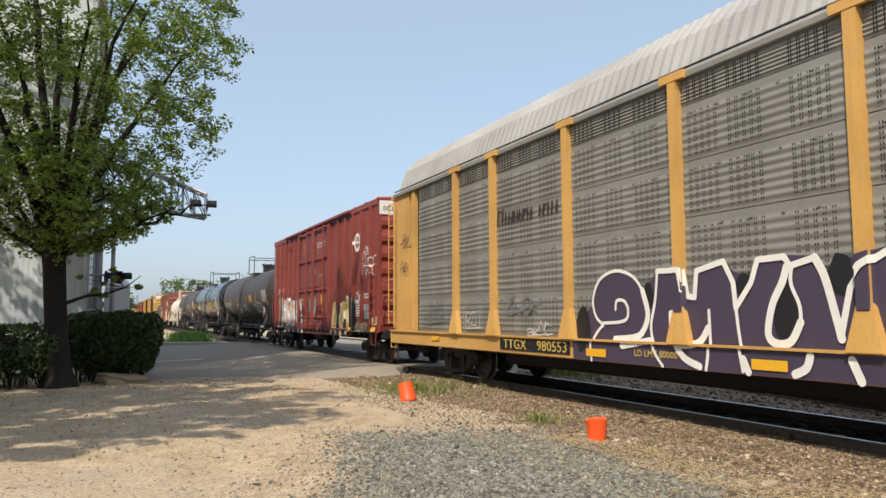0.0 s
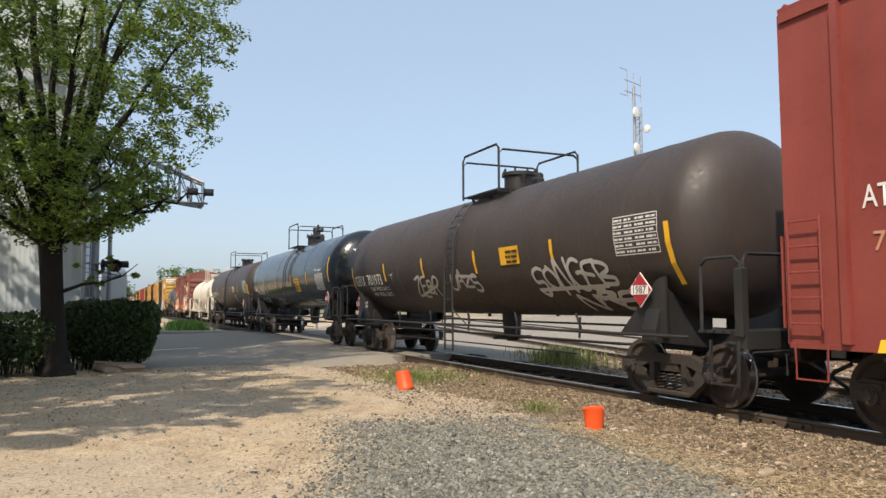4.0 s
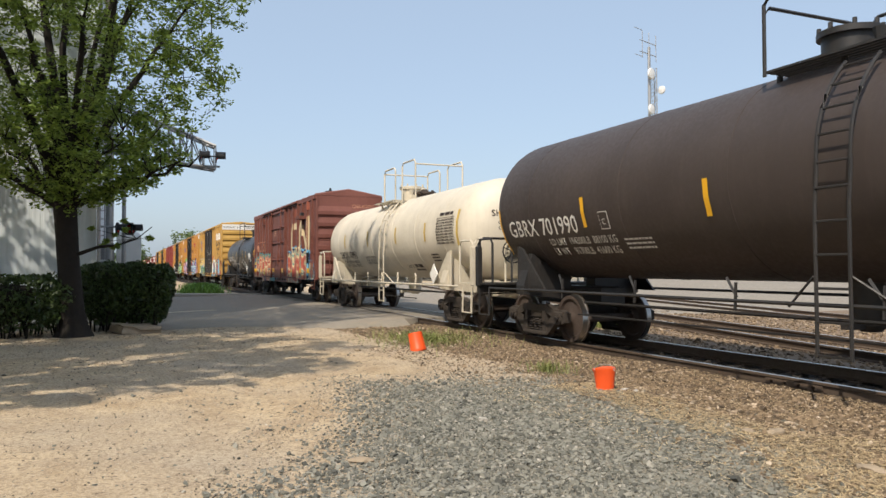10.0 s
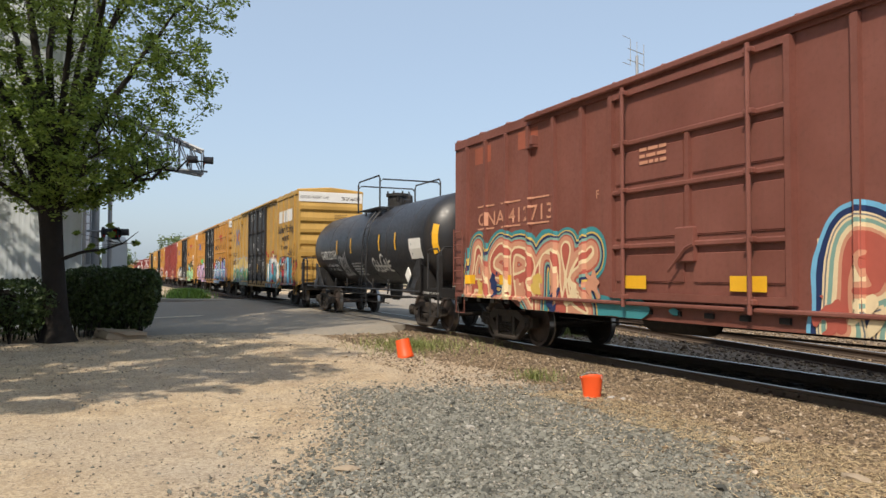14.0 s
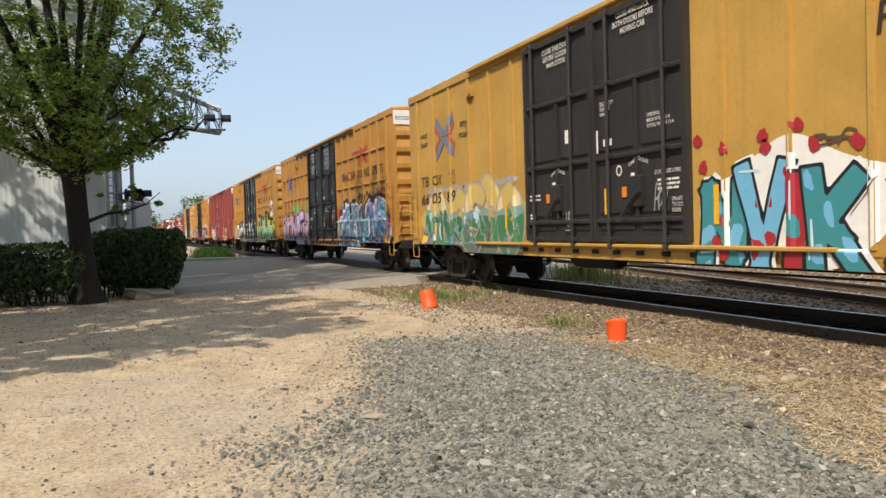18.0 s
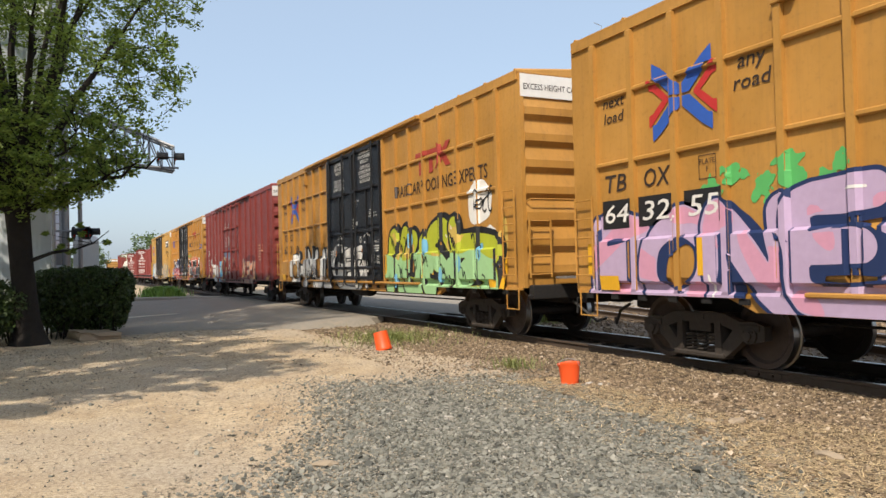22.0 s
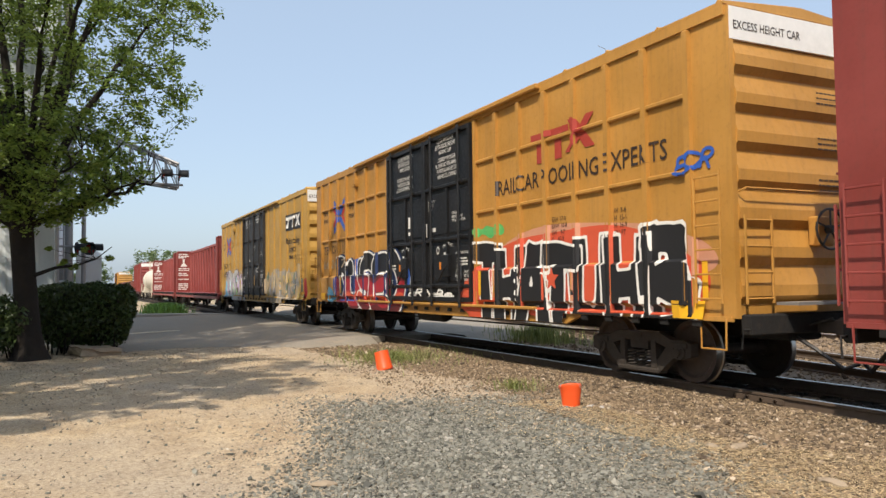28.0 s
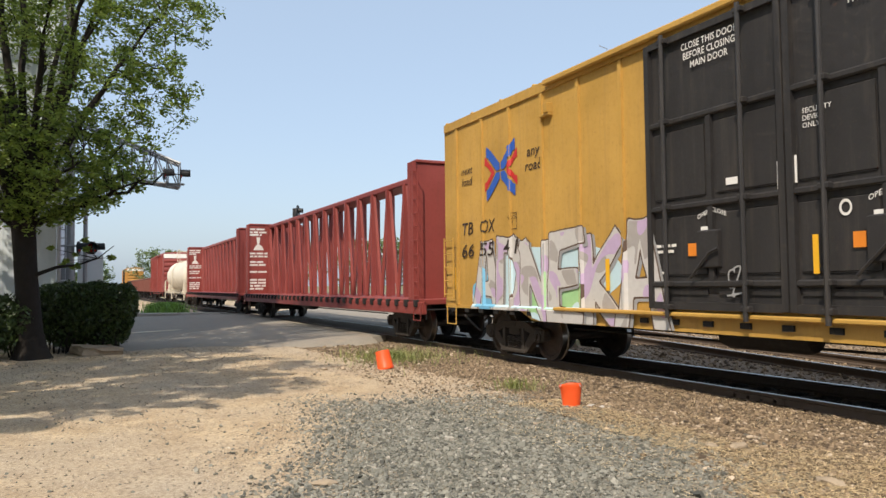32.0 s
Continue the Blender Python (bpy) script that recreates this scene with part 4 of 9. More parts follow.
def sprayed(car, place, lines, r, col, layer=6, cell=0.025, curved=True, joined=False):
    """Hand-sprayed lines of one colour, each a stroke of its own unless they are joined."""
    ls = [smooth_line(l) if curved else l for l in lines]
    for i, group in enumerate([ls] if joined else [[l] for l in ls]):
        us, vs = [p[0] for l in group for p in l], [p[1] for l in group for p in l]
        me = contour_mesh("sprayed_line", strokes_field(group, r), min(us) - 0.12, max(us) + 0.12, min(vs) - 0.12, max(vs) + 0.12, cell, lambda u, v: place(u, v, layer + 0.13 * i), M["s_" + col])
        part("sprayed_line", me, None, car)


def banded(car, place, letters, u0, u1, v0, v1, bands, seed, cell=0.03):
    """Letters of nested bands of colour: (colour, half width) from the widest inwards."""
    r = bands[1][1]
    st = [smooth_line(s, 4) for s in letter_strokes(letters, u0 + r, u1 - r, v0 + r * 0.3, v1 - r, seed, 0.14)]
    base = strokes_field(st, 0.0)
    wob = wavy(seed + 3, 2.0)
    body = None
    for i, (c, w) in enumerate(bands):
        me = contour_mesh("colour_band", lambda U, V: base(U, V) - w - 0.05 * wob(U, V), u0 - 0.35, u1 + 0.35, max(0.80, v0 - 0.1), v1 + 0.3, cell, lambda u, v: place(u, v, 1 + i), M["s_" + c])
        if len(me.polygons):
            q = part("colour_band", me, None, body or car, "spray-painted letters in nested bands" if i == 0 else "")
            body = body or q
    return body


def piece(car, place, letters, u0, u1, v0, v1, r, fills, line="black", back=None, shine="white", seed=1, edge=0.05, grow=0.16, cell=0.042, low=(), square=False,
          drop=None, grain=1.0, round_off=True, cycle=False):
    """A spray-painted piece: a cloud behind, then letter by letter a dropped shade, an outline, a fill in patches of colour and light strokes; each letter overlaps the one before."""
    rnd = random.Random(seed)
    sets = letter_strokes(letters, u0 + r + 0.02, u1 - r - 0.02, v0 + r * 0.7, v1 - r, seed, 0.14, True)
    if round_off and not square:
        sets = [[smooth_line(s, 4) for s in one] for one in sets]
    wob = wavy(seed + 5, 2.2)
    top = None
    if back:
        base = strokes_field([s for one in sets for s in one], 0.0)
        me = contour_mesh("spray_cloud", lambda U, V: base(U, V) - r - edge - grow - 0.10 * wob(U, V), u0 - 0.45, u1 + 0.45, max(0.72, v0 - 0.2), v1 + 0.4, cell, lambda u, v: place(u, v, 0.4), M["s_" + back])
        top = part("spray_cloud", me, None, car)
    for k, one in enumerate(sets):
        base = strokes_field(one, 0.0, square)
        us = [p[0] for s in one for p in s]
        box = (min(us) - r - 0.25, max(us) + r + 0.25, max(0.70, v0 - 0.2), v1 + 0.25, cell)
        L = 2 + 3 * (k % 4) + (k // 4)
        rr = r * rnd.uniform(0.86, 1.0)
        if drop:
            me = contour_mesh("dropped_shade", lambda U, V: base(U - drop[1], V - drop[2]) - rr - edge - 0.02 * wob(U, V), box[0] - 0.2, box[1] + 0.2, box[2], box[3], cell, lambda u, v: place(u, v, L - 0.6), M["s_" + drop[0]])
            if len(me.polygons):
                part("dropped_shade", me, None, car)
        me = contour_mesh("outline", lambda U, V: base(U, V) - rr - edge - 0.02 * wob(U, V), *box, lambda u, v: place(u, v, L), M["s_" + line])
        body = part("painted_letter", me, None, car, "spray-painted letter" if k == 0 else "")
        tones = fills[k % len(fills):] + fills[:k % len(fills)] if cycle else fills
        if cycle:
            tones = tones[:2]
        me = contour_mesh("letter_fill", lambda U, V: base(U, V) - rr - 0.02 * wob(U, V), *box, lambda u, v: place(u, v, L + 0.7), M["s_" + tones[0]])
        part("letter_fill", me, None, body)
        for q, c in enumerate(tones[1:]):
            w2 = wavy(seed * 7 + q + 31 * k, (3.4 + 0.9 * q) * grain)
            me = contour_mesh("colour_patch", lambda U, V: np.maximum(base(U, V) - rr + 0.015, (0.6 if cycle else 0.34) - w2(U, V)), *box, lambda u, v: place(u, v, L + 1.2 + 0.2 * q), M["s_" + c])
            if len(me.polygons):
                tagged(part("colour_patch", me, None, body), kind="stuff")
        for q, (c, z) in enumerate(low):
            me = contour_mesh("colour_patch", lambda U, V: np.maximum(base(U, V) - rr + 0.01, V - z + 0.07 * wob(U, V)), *box, lambda u, v: place(u, v, L + 2.1 + 0.12 * q), M["s_" + c])
            if len(me.polygons):
                tagged(part("colour_patch", me, None, body), kind="stuff")
        if shine:
            a, b = one[0][0], one[0][min(2, len(one[0]) - 1)]
            ln = [[(a[0] - rr * 0.5, a[1] + rr * 0.3), (a[0] - rr * 0.5 + (b[0] - a[0]) * 0.5, a[1] + rr * 0.3 + (b[1] - a[1]) * 0.5)]]
            me = contour_mesh("light_stroke", strokes_field(ln, 0.022), *box, lambda u, v: place(u, v, L + 2.7), M["s_" + shine])
            if len(me.polygons):
                part("light_stroke", me, None, body)
    return top or body


def drips(car, place, n, u0, u1, v0, v1, col, seed, r=0.016):
    """Short squiggles of running paint."""
    rnd = random.Random(seed)
    for i in range(n):
        u, v = rnd.uniform(u0, u1), rnd.uniform(v0, v1)
        ln = [(u, v), (u + 0.10, v - 0.05), (u + 0.13, v - 0.22), (u + 0.20, v - 0.10), (u + 0.27, v - 0.34)]
        sprayed(car, place, [ln], r, col, 15 + 0.02 * i, 0.02)


def scribble(car, place, u0, u1, v0, v1, n, r, col, seed, cell=0.02):
    """A hand-sprayed tag: thin looping letters that run into one another."""
    rnd = random.Random(seed)
    k = max(2, min(6, n // 2))
    st = letter_strokes([rnd.choice("SNERKAGOUZBC") for _ in range(k)], u0, u1, v0, v1, seed, 0.5)
    lines = [smooth_line([(x + rnd.uniform(-0.02, 0.02) + 0.18 * (y - v0), y + rnd.uniform(-0.06, 0.06) * (v1 - v0)) for x, y in s], 5) for s in st]
    lines.append([(u0, v0 - 0.06), (u1 + 0.1, v0 - 0.02 + rnd.uniform(-0.05, 0.05))] if rnd.random() < 0.5 else lines[0][-3:] + lines[-1][:2])
    me = contour_mesh("sprayed_line", strokes_field(lines, r), u0 - 0.4, u1 + 0.5, v0 - 0.4, v1 + 0.4, cell, lambda u, v: place(u, v, 6), M["s_" + col])
    return part("sprayed_line", me, None, car)


def blob(car, place, u, v, ru, rv, col, seed, layer=1, name="spray_cloud", cell=0.04, soft=0.25):
    w = wavy(seed, 2.0 / max(ru, rv))
    me = contour_mesh(name, lambda U, V: np.hypot((U - u) / ru, (V - v) / rv) - 1 + soft * w(U, V), u - ru * 1.5, u + ru * 1.5, max(0.74, v - rv * 1.5), v + rv * 1.5,
                      cell, lambda a, b: place(a, b, layer), M["s_" + col])
    return part(name, me, None, car)


def rect(car, place, u, v, w, h, mat, layer=5, name="sign_plate", label=""):
    g = Geo()
    n = max(1, int(w / 0.12))
    k = max(1, int(h / 0.25))
    vs = [place(u + w * i / n, v + h * j / k, layer) for j in range(k + 1) for i in range(n + 1)]
    g.add(vs, [(j * (n + 1) + i, j * (n + 1) + i + 1, (j + 1) * (n + 1) + i + 1, (j + 1) * (n + 1) + i) for j in range(k) for i in range(n)])
    return part(name, g, mat, car, label, fix=False)


def poly_field(poly):
    """Inside a closed polygon: negative distance to its edge."""
    edge = strokes_field([list(poly) + [poly[0]]], 0.0)

    def field(U, V):
        d = edge(U, V)
        ins = np.zeros(U.shape, bool)
        for (ax, ay), (bx, by) in zip(poly, poly[1:] + poly[:1]):
            cross = ((ay > V) != (by > V)) & (U < (bx - ax) * (V - ay) / (by - ay + 1e-12) + ax)
            ins ^= cross
        return np.where(ins, -d, d)
    return field


def shape(car, place, poly, mat, layer=5, name="emblem", cell=0.03):
    us, vs = [p[0] for p in poly], [p[1] for p in poly]
    me = contour_mesh(name, poly_field(poly), min(us) - 0.05, max(us) + 0.05, min(vs) - 0.05, max(vs) + 0.05, cell, lambda a, b: place(a, b, layer), mat)
    return part(name, me, None, car)


def cross_emblem(car, place, u, v, s, faded=False):
    """Four double-striped arms that meet in a cross: blue stripes above and below, red ones between, cut to points."""
    k = s / 0.66
    for sx in (-1, 1):
        for sy in (-1, 1):
            def pts(*q):
                return [(u + sx * a * k, v + sy * b * k * 0.86) for a, b in q]
            shape(car, place, pts((0.02, 0.02), (0.15, 0.02), (0.47, 0.36), (0.53, 0.36), (0.53, 0.62), (0.36, 0.50), (0.02, 0.17)), M["s_blue" if not faded else "s_slate"], 6 + 0.1 * sy)
            shape(car, place, pts((0.20, 0.0), (0.34, 0.0), (0.54, 0.19), (0.60, 0.19), (0.60, 0.40), (0.52, 0.33)), M["s_signal" if not faded else "s_brick"], 4 + 0.1 * sy)


def bent_emblem(car, place, u0, v0, w, h, mat):
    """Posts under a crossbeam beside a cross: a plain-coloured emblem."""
    for a in (0.0, 0.30):
        rect(car, place, u0 + w * (a + 0.10), v0, w * 0.11, h * 0.80, mat, 5, "emblem")
    rect(car, place, u0, v0 + h * 0.70, w * 0.62, h * 0.18, mat, 6, "emblem")
    shape(car, place, [(u0 + w * 0.60, v0 + h), (u0 + w * 0.72, v0 + h), (u0 + w, v0 + h * 0.1), (u0 + w * 0.86, v0 + h * 0.1)], mat, 5)
    shape(car, place, [(u0 + w, v0 + h), (u0 + w * 0.88, v0 + h), (u0 + w * 0.56, v0 + h * 0.1), (u0 + w * 0.68, v0 + h * 0.1)], mat, 7)

import collections

# ---------------------------------------------------------------- box cars
CARS = []    # (car, place of its middle along the train)
HW = 1.44    # half the width over the side sheets


def underframe(car, L, mat, centre=0.0):
    g = Geo()
    g.box(-0.32, 0.32, -L / 2 + 0.1, L / 2 - 0.1, 0.66, 1.0, c=0.03)
    part("centre_sill", g, M["under"], car)
    for k in (-0.2, -0.07, 0.07, 0.2):
        b = Geo()
        b.box(-1.36, 1.36, k * L - 0.06, k * L + 0.06, 0.82, 1.0)
        part("crossbearer", b, M["under"], car)
    r = Geo()
    r.lathe([(-0.75, 0.05), (-0.70, 0.17), (-0.6, 0.2), (0.6, 0.2), (0.70, 0.17), (0.75, 0.05)], "y", (-0.85, 0.9, 0.76), 14)
    part("air_reservoir", r, M["under"], car, "", True)
    p = Geo()
    p.tube([(-1.0, -L * 0.28, 0.80), (-1.0, L * 0.28, 0.78)], 0.025, 6)
    p.tube([(-0.6, -L * 0.3, 0.62), (-0.6, L * 0.3, 0.62)], 0.02, 6)
    part("brake_pipe", p, M["under"], car)


def door_leaf(car, u0, u1, z0, z1, mat, ribs, bars_at, flip=1):
    """A plug door: sheet, frame, cross ribs, two locking bars on brackets, a handle box."""
    n0, n1 = HW, HW + 0.11
    def bx(g, a, b, c, d, m0, m1, cc=0.0):
        return g.box(-m1, -m0, -b, -a, c, d, c=cc)
    g = Geo()
    bx(g, u0, u1, z0, z1, n0 - 0.03, n0 + 0.035)
    d = part("door", g, mat, car)
    f = Geo()
    for a, b in ((u0, u0 + 0.09), (u1 - 0.09, u1)):
        bx(f, a, b, z0, z1, n0 + 0.035, n1, 0.012)
    for a, b in ((z0, z0 + 0.10), (z1 - 0.09, z1)):
        bx(f, u0 + 0.09, u1 - 0.09, a, b, n0 + 0.035, n1 - 0.004)
    part("door_frame", f, mat, d)
    for z in ribs:
        r = Geo()
        bx(r, u0 + 0.09, u1 - 0.09, z, z + 0.085, n0 + 0.035, n1 - 0.008, 0.02)
        part("door_rib", r, mat, d)
    m = (u0 + u1) / 2
    for a, b in ((u0 + 0.14, m - 0.10), (m + 0.10, u1 - 0.14)):
        for q0, q1 in zip([z0 + 0.1, *ribs[:-1]], ribs):
            s = Geo()
            bx(s, a, b, q0 + 0.16, q1 - 0.08, n0 + 0.035, n0 + 0.058, 0.018)
            part("door_panel", s, mat, d)
    v = Geo()
    bx(v, m - 0.04, m + 0.04, ribs[0] + 0.09, ribs[-1], n0 + 0.035, n1 - 0.02)
    part("door_rib", v, mat, d)
    for u in bars_at:
        b = Geo()
        b.tube([(-n1 - 0.055, -u, z0 - 0.12), (-n1 - 0.055, -u, z1 + 0.04)], 0.032, 8)
        part("locking_bar", b, mat, d, smooth=True)
        for z in [z0 - 0.02, *ribs, z1 - 0.1]:
            k = Geo()
            bx(k, u - 0.07, u + 0.07, z + 0.01, z + 0.09, n1 - 0.01, n1 + 0.075, 0.015)
            part("bar_bracket", k, mat, d)
    h = Geo()
    bx(h, m - 0.20, m + 0.16, z0 + 0.55, z0 + 1.05, n0 + 0.035, n1 + 0.02, 0.02)
    part("latch_box", h, mat, d)
    l = Geo()
    l.tube([(-n1 - 0.06, -(m - 0.3), z0 + 0.42), (-n1 - 0.06, -(m + 0.05), z0 + 0.75), (-n1 - 0.06, -(m + 0.2), z0 + 0.80)], 0.02, 5)
    part("latch_handle", l, mat, d)
    return d


def boxcar(label, y0, y1, eave, mat, posts, rails=(), post_w=0.10, post_d=0.075, leaves=2, door=(-2.38, 2.38), door_mat=None, door_bars=None,
           bogie=1.75, white_top=True, pockets=False, end_ribs=7, roof_mat=None, peak=0.10, ladder_u=None, sill_mat=None):
    L, yc = y1 - y0, (y0 + y1) / 2
    car = thing("boxcar", None, None, label, "boxcar", "cars of the train")
    CARS.append((car, yc))
    door_mat, roof_mat, sill_mat = door_mat or mat, roof_mat or mat, sill_mat or mat
    h = L / 2
    zb = 1.0
    g = Geo()
    g.extrude([(-HW, zb), (HW, zb), (HW, eave - 0.06), (0, eave - 0.06 + peak), (-HW, eave - 0.06)], "y", -h, h)
    part("body", g, mat, car)
    # roof sheet with its cross ribs, and the eave chord
    r = Geo()
    r.extrude([(-HW - 0.035, eave - 0.055), (HW + 0.035, eave - 0.055), (HW + 0.035, eave - 0.02), (0, eave + peak), (-HW - 0.035, eave - 0.02)], "y", -h - 0.01, h + 0.01)
    k = int(L / 1.15)
    for i in range(k + 1):
        y = -h + 0.08 + (L - 0.16) * i / k
        for s in (-1, 1):
            r.add([(s * (HW + 0.02), y - 0.05, eave - 0.015), (s * (HW + 0.02), y + 0.05, eave - 0.015), (0, y + 0.05, eave + peak + 0.004), (0, y - 0.05, eave + peak + 0.004),
                   (s * (HW + 0.02), y, eave + 0.025), (0, y, eave + peak + 0.045)], [(0, 4, 5, 3), (1, 2, 5, 4), (0, 1, 4)])
    part("roof", r, roof_mat, car)
    c = Geo()
    for s in (-1, 1):
        a, b = sorted((s * (HW + 0.002), s * (HW + 0.04)))
        c.box(a, b, -h, h, eave - 0.20, eave - 0.06)
    part("eave_chord", c, mat, car)
    hd = Geo()
    hd.box(-HW - 0.14, -HW - 0.042, -door[1] - 2.6, -door[0] + 2.6, eave - 0.14, eave - 0.035, c=0.02)
    part("door_track", hd, mat if door_mat is M["door_black"] else roof_mat, car)
    zones = []    # where the side stands proud: u0, u1, v0, v1, depth
    pm = Geo()
    pm.box(-post_d, 0, -post_w / 2, post_w / 2, zb + 0.02, eave - 0.21, c=0.014)
    pm = pm.mesh("side_post", mat)
    for u in posts:
        for s in (-1, 1):
            part("side_post", pm, None, car, at=pose(-HW, -u, 0) if s < 0 else pose(HW, -u, 0, 0, 0, 180))
        zones.append((u - post_w / 2, u + post_w / 2, zb, eave - 0.2, post_d))
    edges = sorted(list(posts))
    for z in rails:
        for a, b in zip(edges[:-1], edges[1:]):
            if door[0] - 0.3 < (a + b) / 2 < door[1] + 0.3:
                continue
            q = Geo()
            q.box(-HW - 0.055, -HW, -b + post_w / 2, -a - post_w / 2, z, z + 0.075, c=0.018)
            part("side_rail", q, mat, car)
            zones.append((a + post_w / 2, b - post_w / 2, z, z + 0.075, 0.055))
    if pockets:
        for a, b in zip(edges[:-1], edges[1:]):
            if door[0] - 0.3 < (a + b) / 2 < door[1] + 0.3:
                continue
            q = Geo()
            q.extrude([(-HW, 1.10), (-HW - 0.085, 1.22), (-HW - 0.085, 1.74), (-HW, 1.80)], "y", -b + post_w / 2 + 0.05, -a - post_w / 2 - 0.05)
            part("side_pocket", q, mat, car)
            zones.append((a + post_w / 2 + 0.05, b - post_w / 2 - 0.05, 1.15, 1.78, 0.085))
    zones.append((door[0], door[1], 1.0, eave - 0.2, 0.060))
    near = collections.defaultdict(list)
    for q in zones:
        for k in range(math.floor((q[0] - 0.01) * 4), math.floor((q[1] + 0.01) * 4) + 1):
            near[k].append(q)

    flat = h - bogie - 1.35

    def place(u, v, layer=1):
        d = 0.0
        if v < 1.03:      # on the sill: no paint below its foot
            v, d = max(v, 0.80 if abs(u) < flat else 0.965), 0.058
        for q in near.get(math.floor(u * 4), ()):
            if q[4] > d and q[0] - 0.004 < u < q[1] + 0.004 and q[2] < v < q[3]:
                d = q[4]
        return (-(HW + d + 0.0035 + 0.0022 * layer), -u, v)

    # doors
    z0, z1 = 1.10, eave - 0.22
    ribs = [z0 + 0.30, 2.46, 3.66] if leaves == 2 else [z0 + (z1 - z0) * f for f in (0.235, 0.50, 0.73)]
    w = (door[1] - door[0]) / leaves
    for i in range(leaves):
        a, b = door[0] + w * i + 0.012, door[0] + w * (i + 1) - 0.012
        door_leaf(car, a, b, z0, z1, door_mat, ribs, [a + w * 0.18, b - w * 0.24] if door_bars is None and i == 0 else [a + w * 0.22, b - w * 0.18] if door_bars is None else door_bars)
    t = Geo()
    t.box(-HW - 0.13, -HW, -door[1] - 2.4, -door[0] + 2.4, 1.0, 1.06, c=0.015)
    part("door_track", t, sill_mat, car)
    # side sills: deeper between the trucks
    for s in (-1, 1):
        g = Geo()
        y = h - bogie - 1.35
        g.add([(s * (HW + 0.02), -y, 0.79), (s * (HW + 0.02), y, 0.79), (s * (HW + 0.02), y + 0.55, 1.0), (s * (HW + 0.02), -y - 0.55, 1.0),
               (s * (HW - 0.06), -y, 0.79), (s * (HW - 0.06), y, 0.79), (s * (HW - 0.06), y + 0.55, 1.0), (s * (HW - 0.06), -y - 0.55, 1.0)],
              [(0, 1, 2, 3), (4, 7, 6, 5), (0, 4, 5, 1), (1, 5, 6, 2), (2, 6, 7, 3), (3, 7, 4, 0)])
        part("side_sill", g, sill_mat, car)
        b = Geo()
        a1, a2 = sorted((s * (HW - 0.02), s * (HW + 0.03)))
        b.box(a1, a2, -h, h, 0.96, 1.02)
        part("sill_flange", b, sill_mat, car)
    tab = Geo().box(-HW - 0.055, -HW - 0.02, 0, 0.16, 0.88, 0.955).mesh("lading_tab", M["under"])
    for i in range(int(L / 0.62)):
        part("lading_tab", tab, None, car, at=pose(0, -h + 0.5 + 0.62 * i, 0))
    # small bracket box high on the side
    g = Geo()
    g.box(-HW - 0.10, -HW, h * 0.53, h * 0.53 + 0.30, eave - 0.68, eave - 0.63, c=0.01)
    g.box(-HW - 0.13, -HW, h * 0.53, h * 0.53 + 0.12, eave - 0.63, eave - 0.45, c=0.01)
    part("tack_board", g, mat, car)
    # ends
    for f in (-1, 1):
        ribs_z = np.linspace(1.18, eave - 0.95, end_ribs)
        step = ribs_z[1] - ribs_z[0]
        for z in ribs_z:
            g = Geo()
            poly = [(f * h, z), (f * (h + 0.075), z + step * 0.20), (f * (h + 0.075), z + step * 0.48), (f * h, z + step * 0.92)]
            g.extrude(poly if f > 0 else poly[::-1], "x", -HW + 0.09, HW - 0.09)
            part("end_rib", g, mat, car)
        for s in (-1, 1):
            g = Geo()
            a, b = sorted((s * (HW - 0.09), s * HW))
            g.box(a, b, min(f * h, f * (h + 0.05)), max(f * h, f * (h + 0.05)), zb, eave - 0.08)
            part("corner_post", g, mat, car)
        g = Geo()
        g.box(-1.3, 1.3, min(f * h, f * (h + 0.16)), max(f * h, f * (h + 0.16)), 0.78, 1.05, c=0.02)
        part("end_sill", g, M["under"], car)
        if white_top:
            g = Geo()
            g.box(-HW + 0.02, HW - 0.02, min(f * h, f * (h + 0.055)), max(f * h, f * (h + 0.055)), eave - 0.52, eave - 0.09)
            part("white_band", g, M["s_white"], car, "white painted height-warning band")
        coupler(car, f * h, f)
        rungs("end_ladder", car, mat, f * (h + 0.16), -HW + 0.08, -HW + 0.55, 1.25, 2.25, 4, True, 0.016, "x")
        p = Geo()
        p.box(-0.75, 0.75, min(f * (h + 0.08), f * (h + 0.42)), max(f * (h + 0.08), f * (h + 0.42)), 1.16, 1.20)
        part("crossover_platform", p, M["galv"], car)
        gr = Geo()
        gr.tube([(-HW + 0.1, f * (h + 0.05), 2.62), (-HW + 0.12, f * (h + 0.15), 2.66), (HW - 0.3, f * (h + 0.15), 2.66), (HW - 0.28, f * (h + 0.05), 2.62)], 0.015, 5)
        part("grab_rail", gr, mat, car)
    brake_wheel(car, mat, 0.05, -h - 0.30, 2.15, -1)
    lu = ladder_u or (h - 0.52)
    rungs("side_ladder", car, mat, -HW - 0.10, -lu - 0.44, -lu, 1.25, 2.85, 6)
    rungs("side_ladder", car, mat, -HW - 0.10, lu, lu + 0.44, 1.25, 2.45, 5)
    for y in (-h + 0.30, h - 0.30):
        stirrup(car, mat, y)
    underframe(car, L, mat)
    for f in (-1, 1):
        truck(car, f * (h - bogie))
    cuts = sorted([e for z in zones for e in (z[0] - 0.006, z[0], z[1], z[1] + 0.006)])
    return car, place, cuts, h


def end_place(h, d=0.06):
    return lambda u, v, layer=1: (u, -h - d - 0.002 * layer, v)


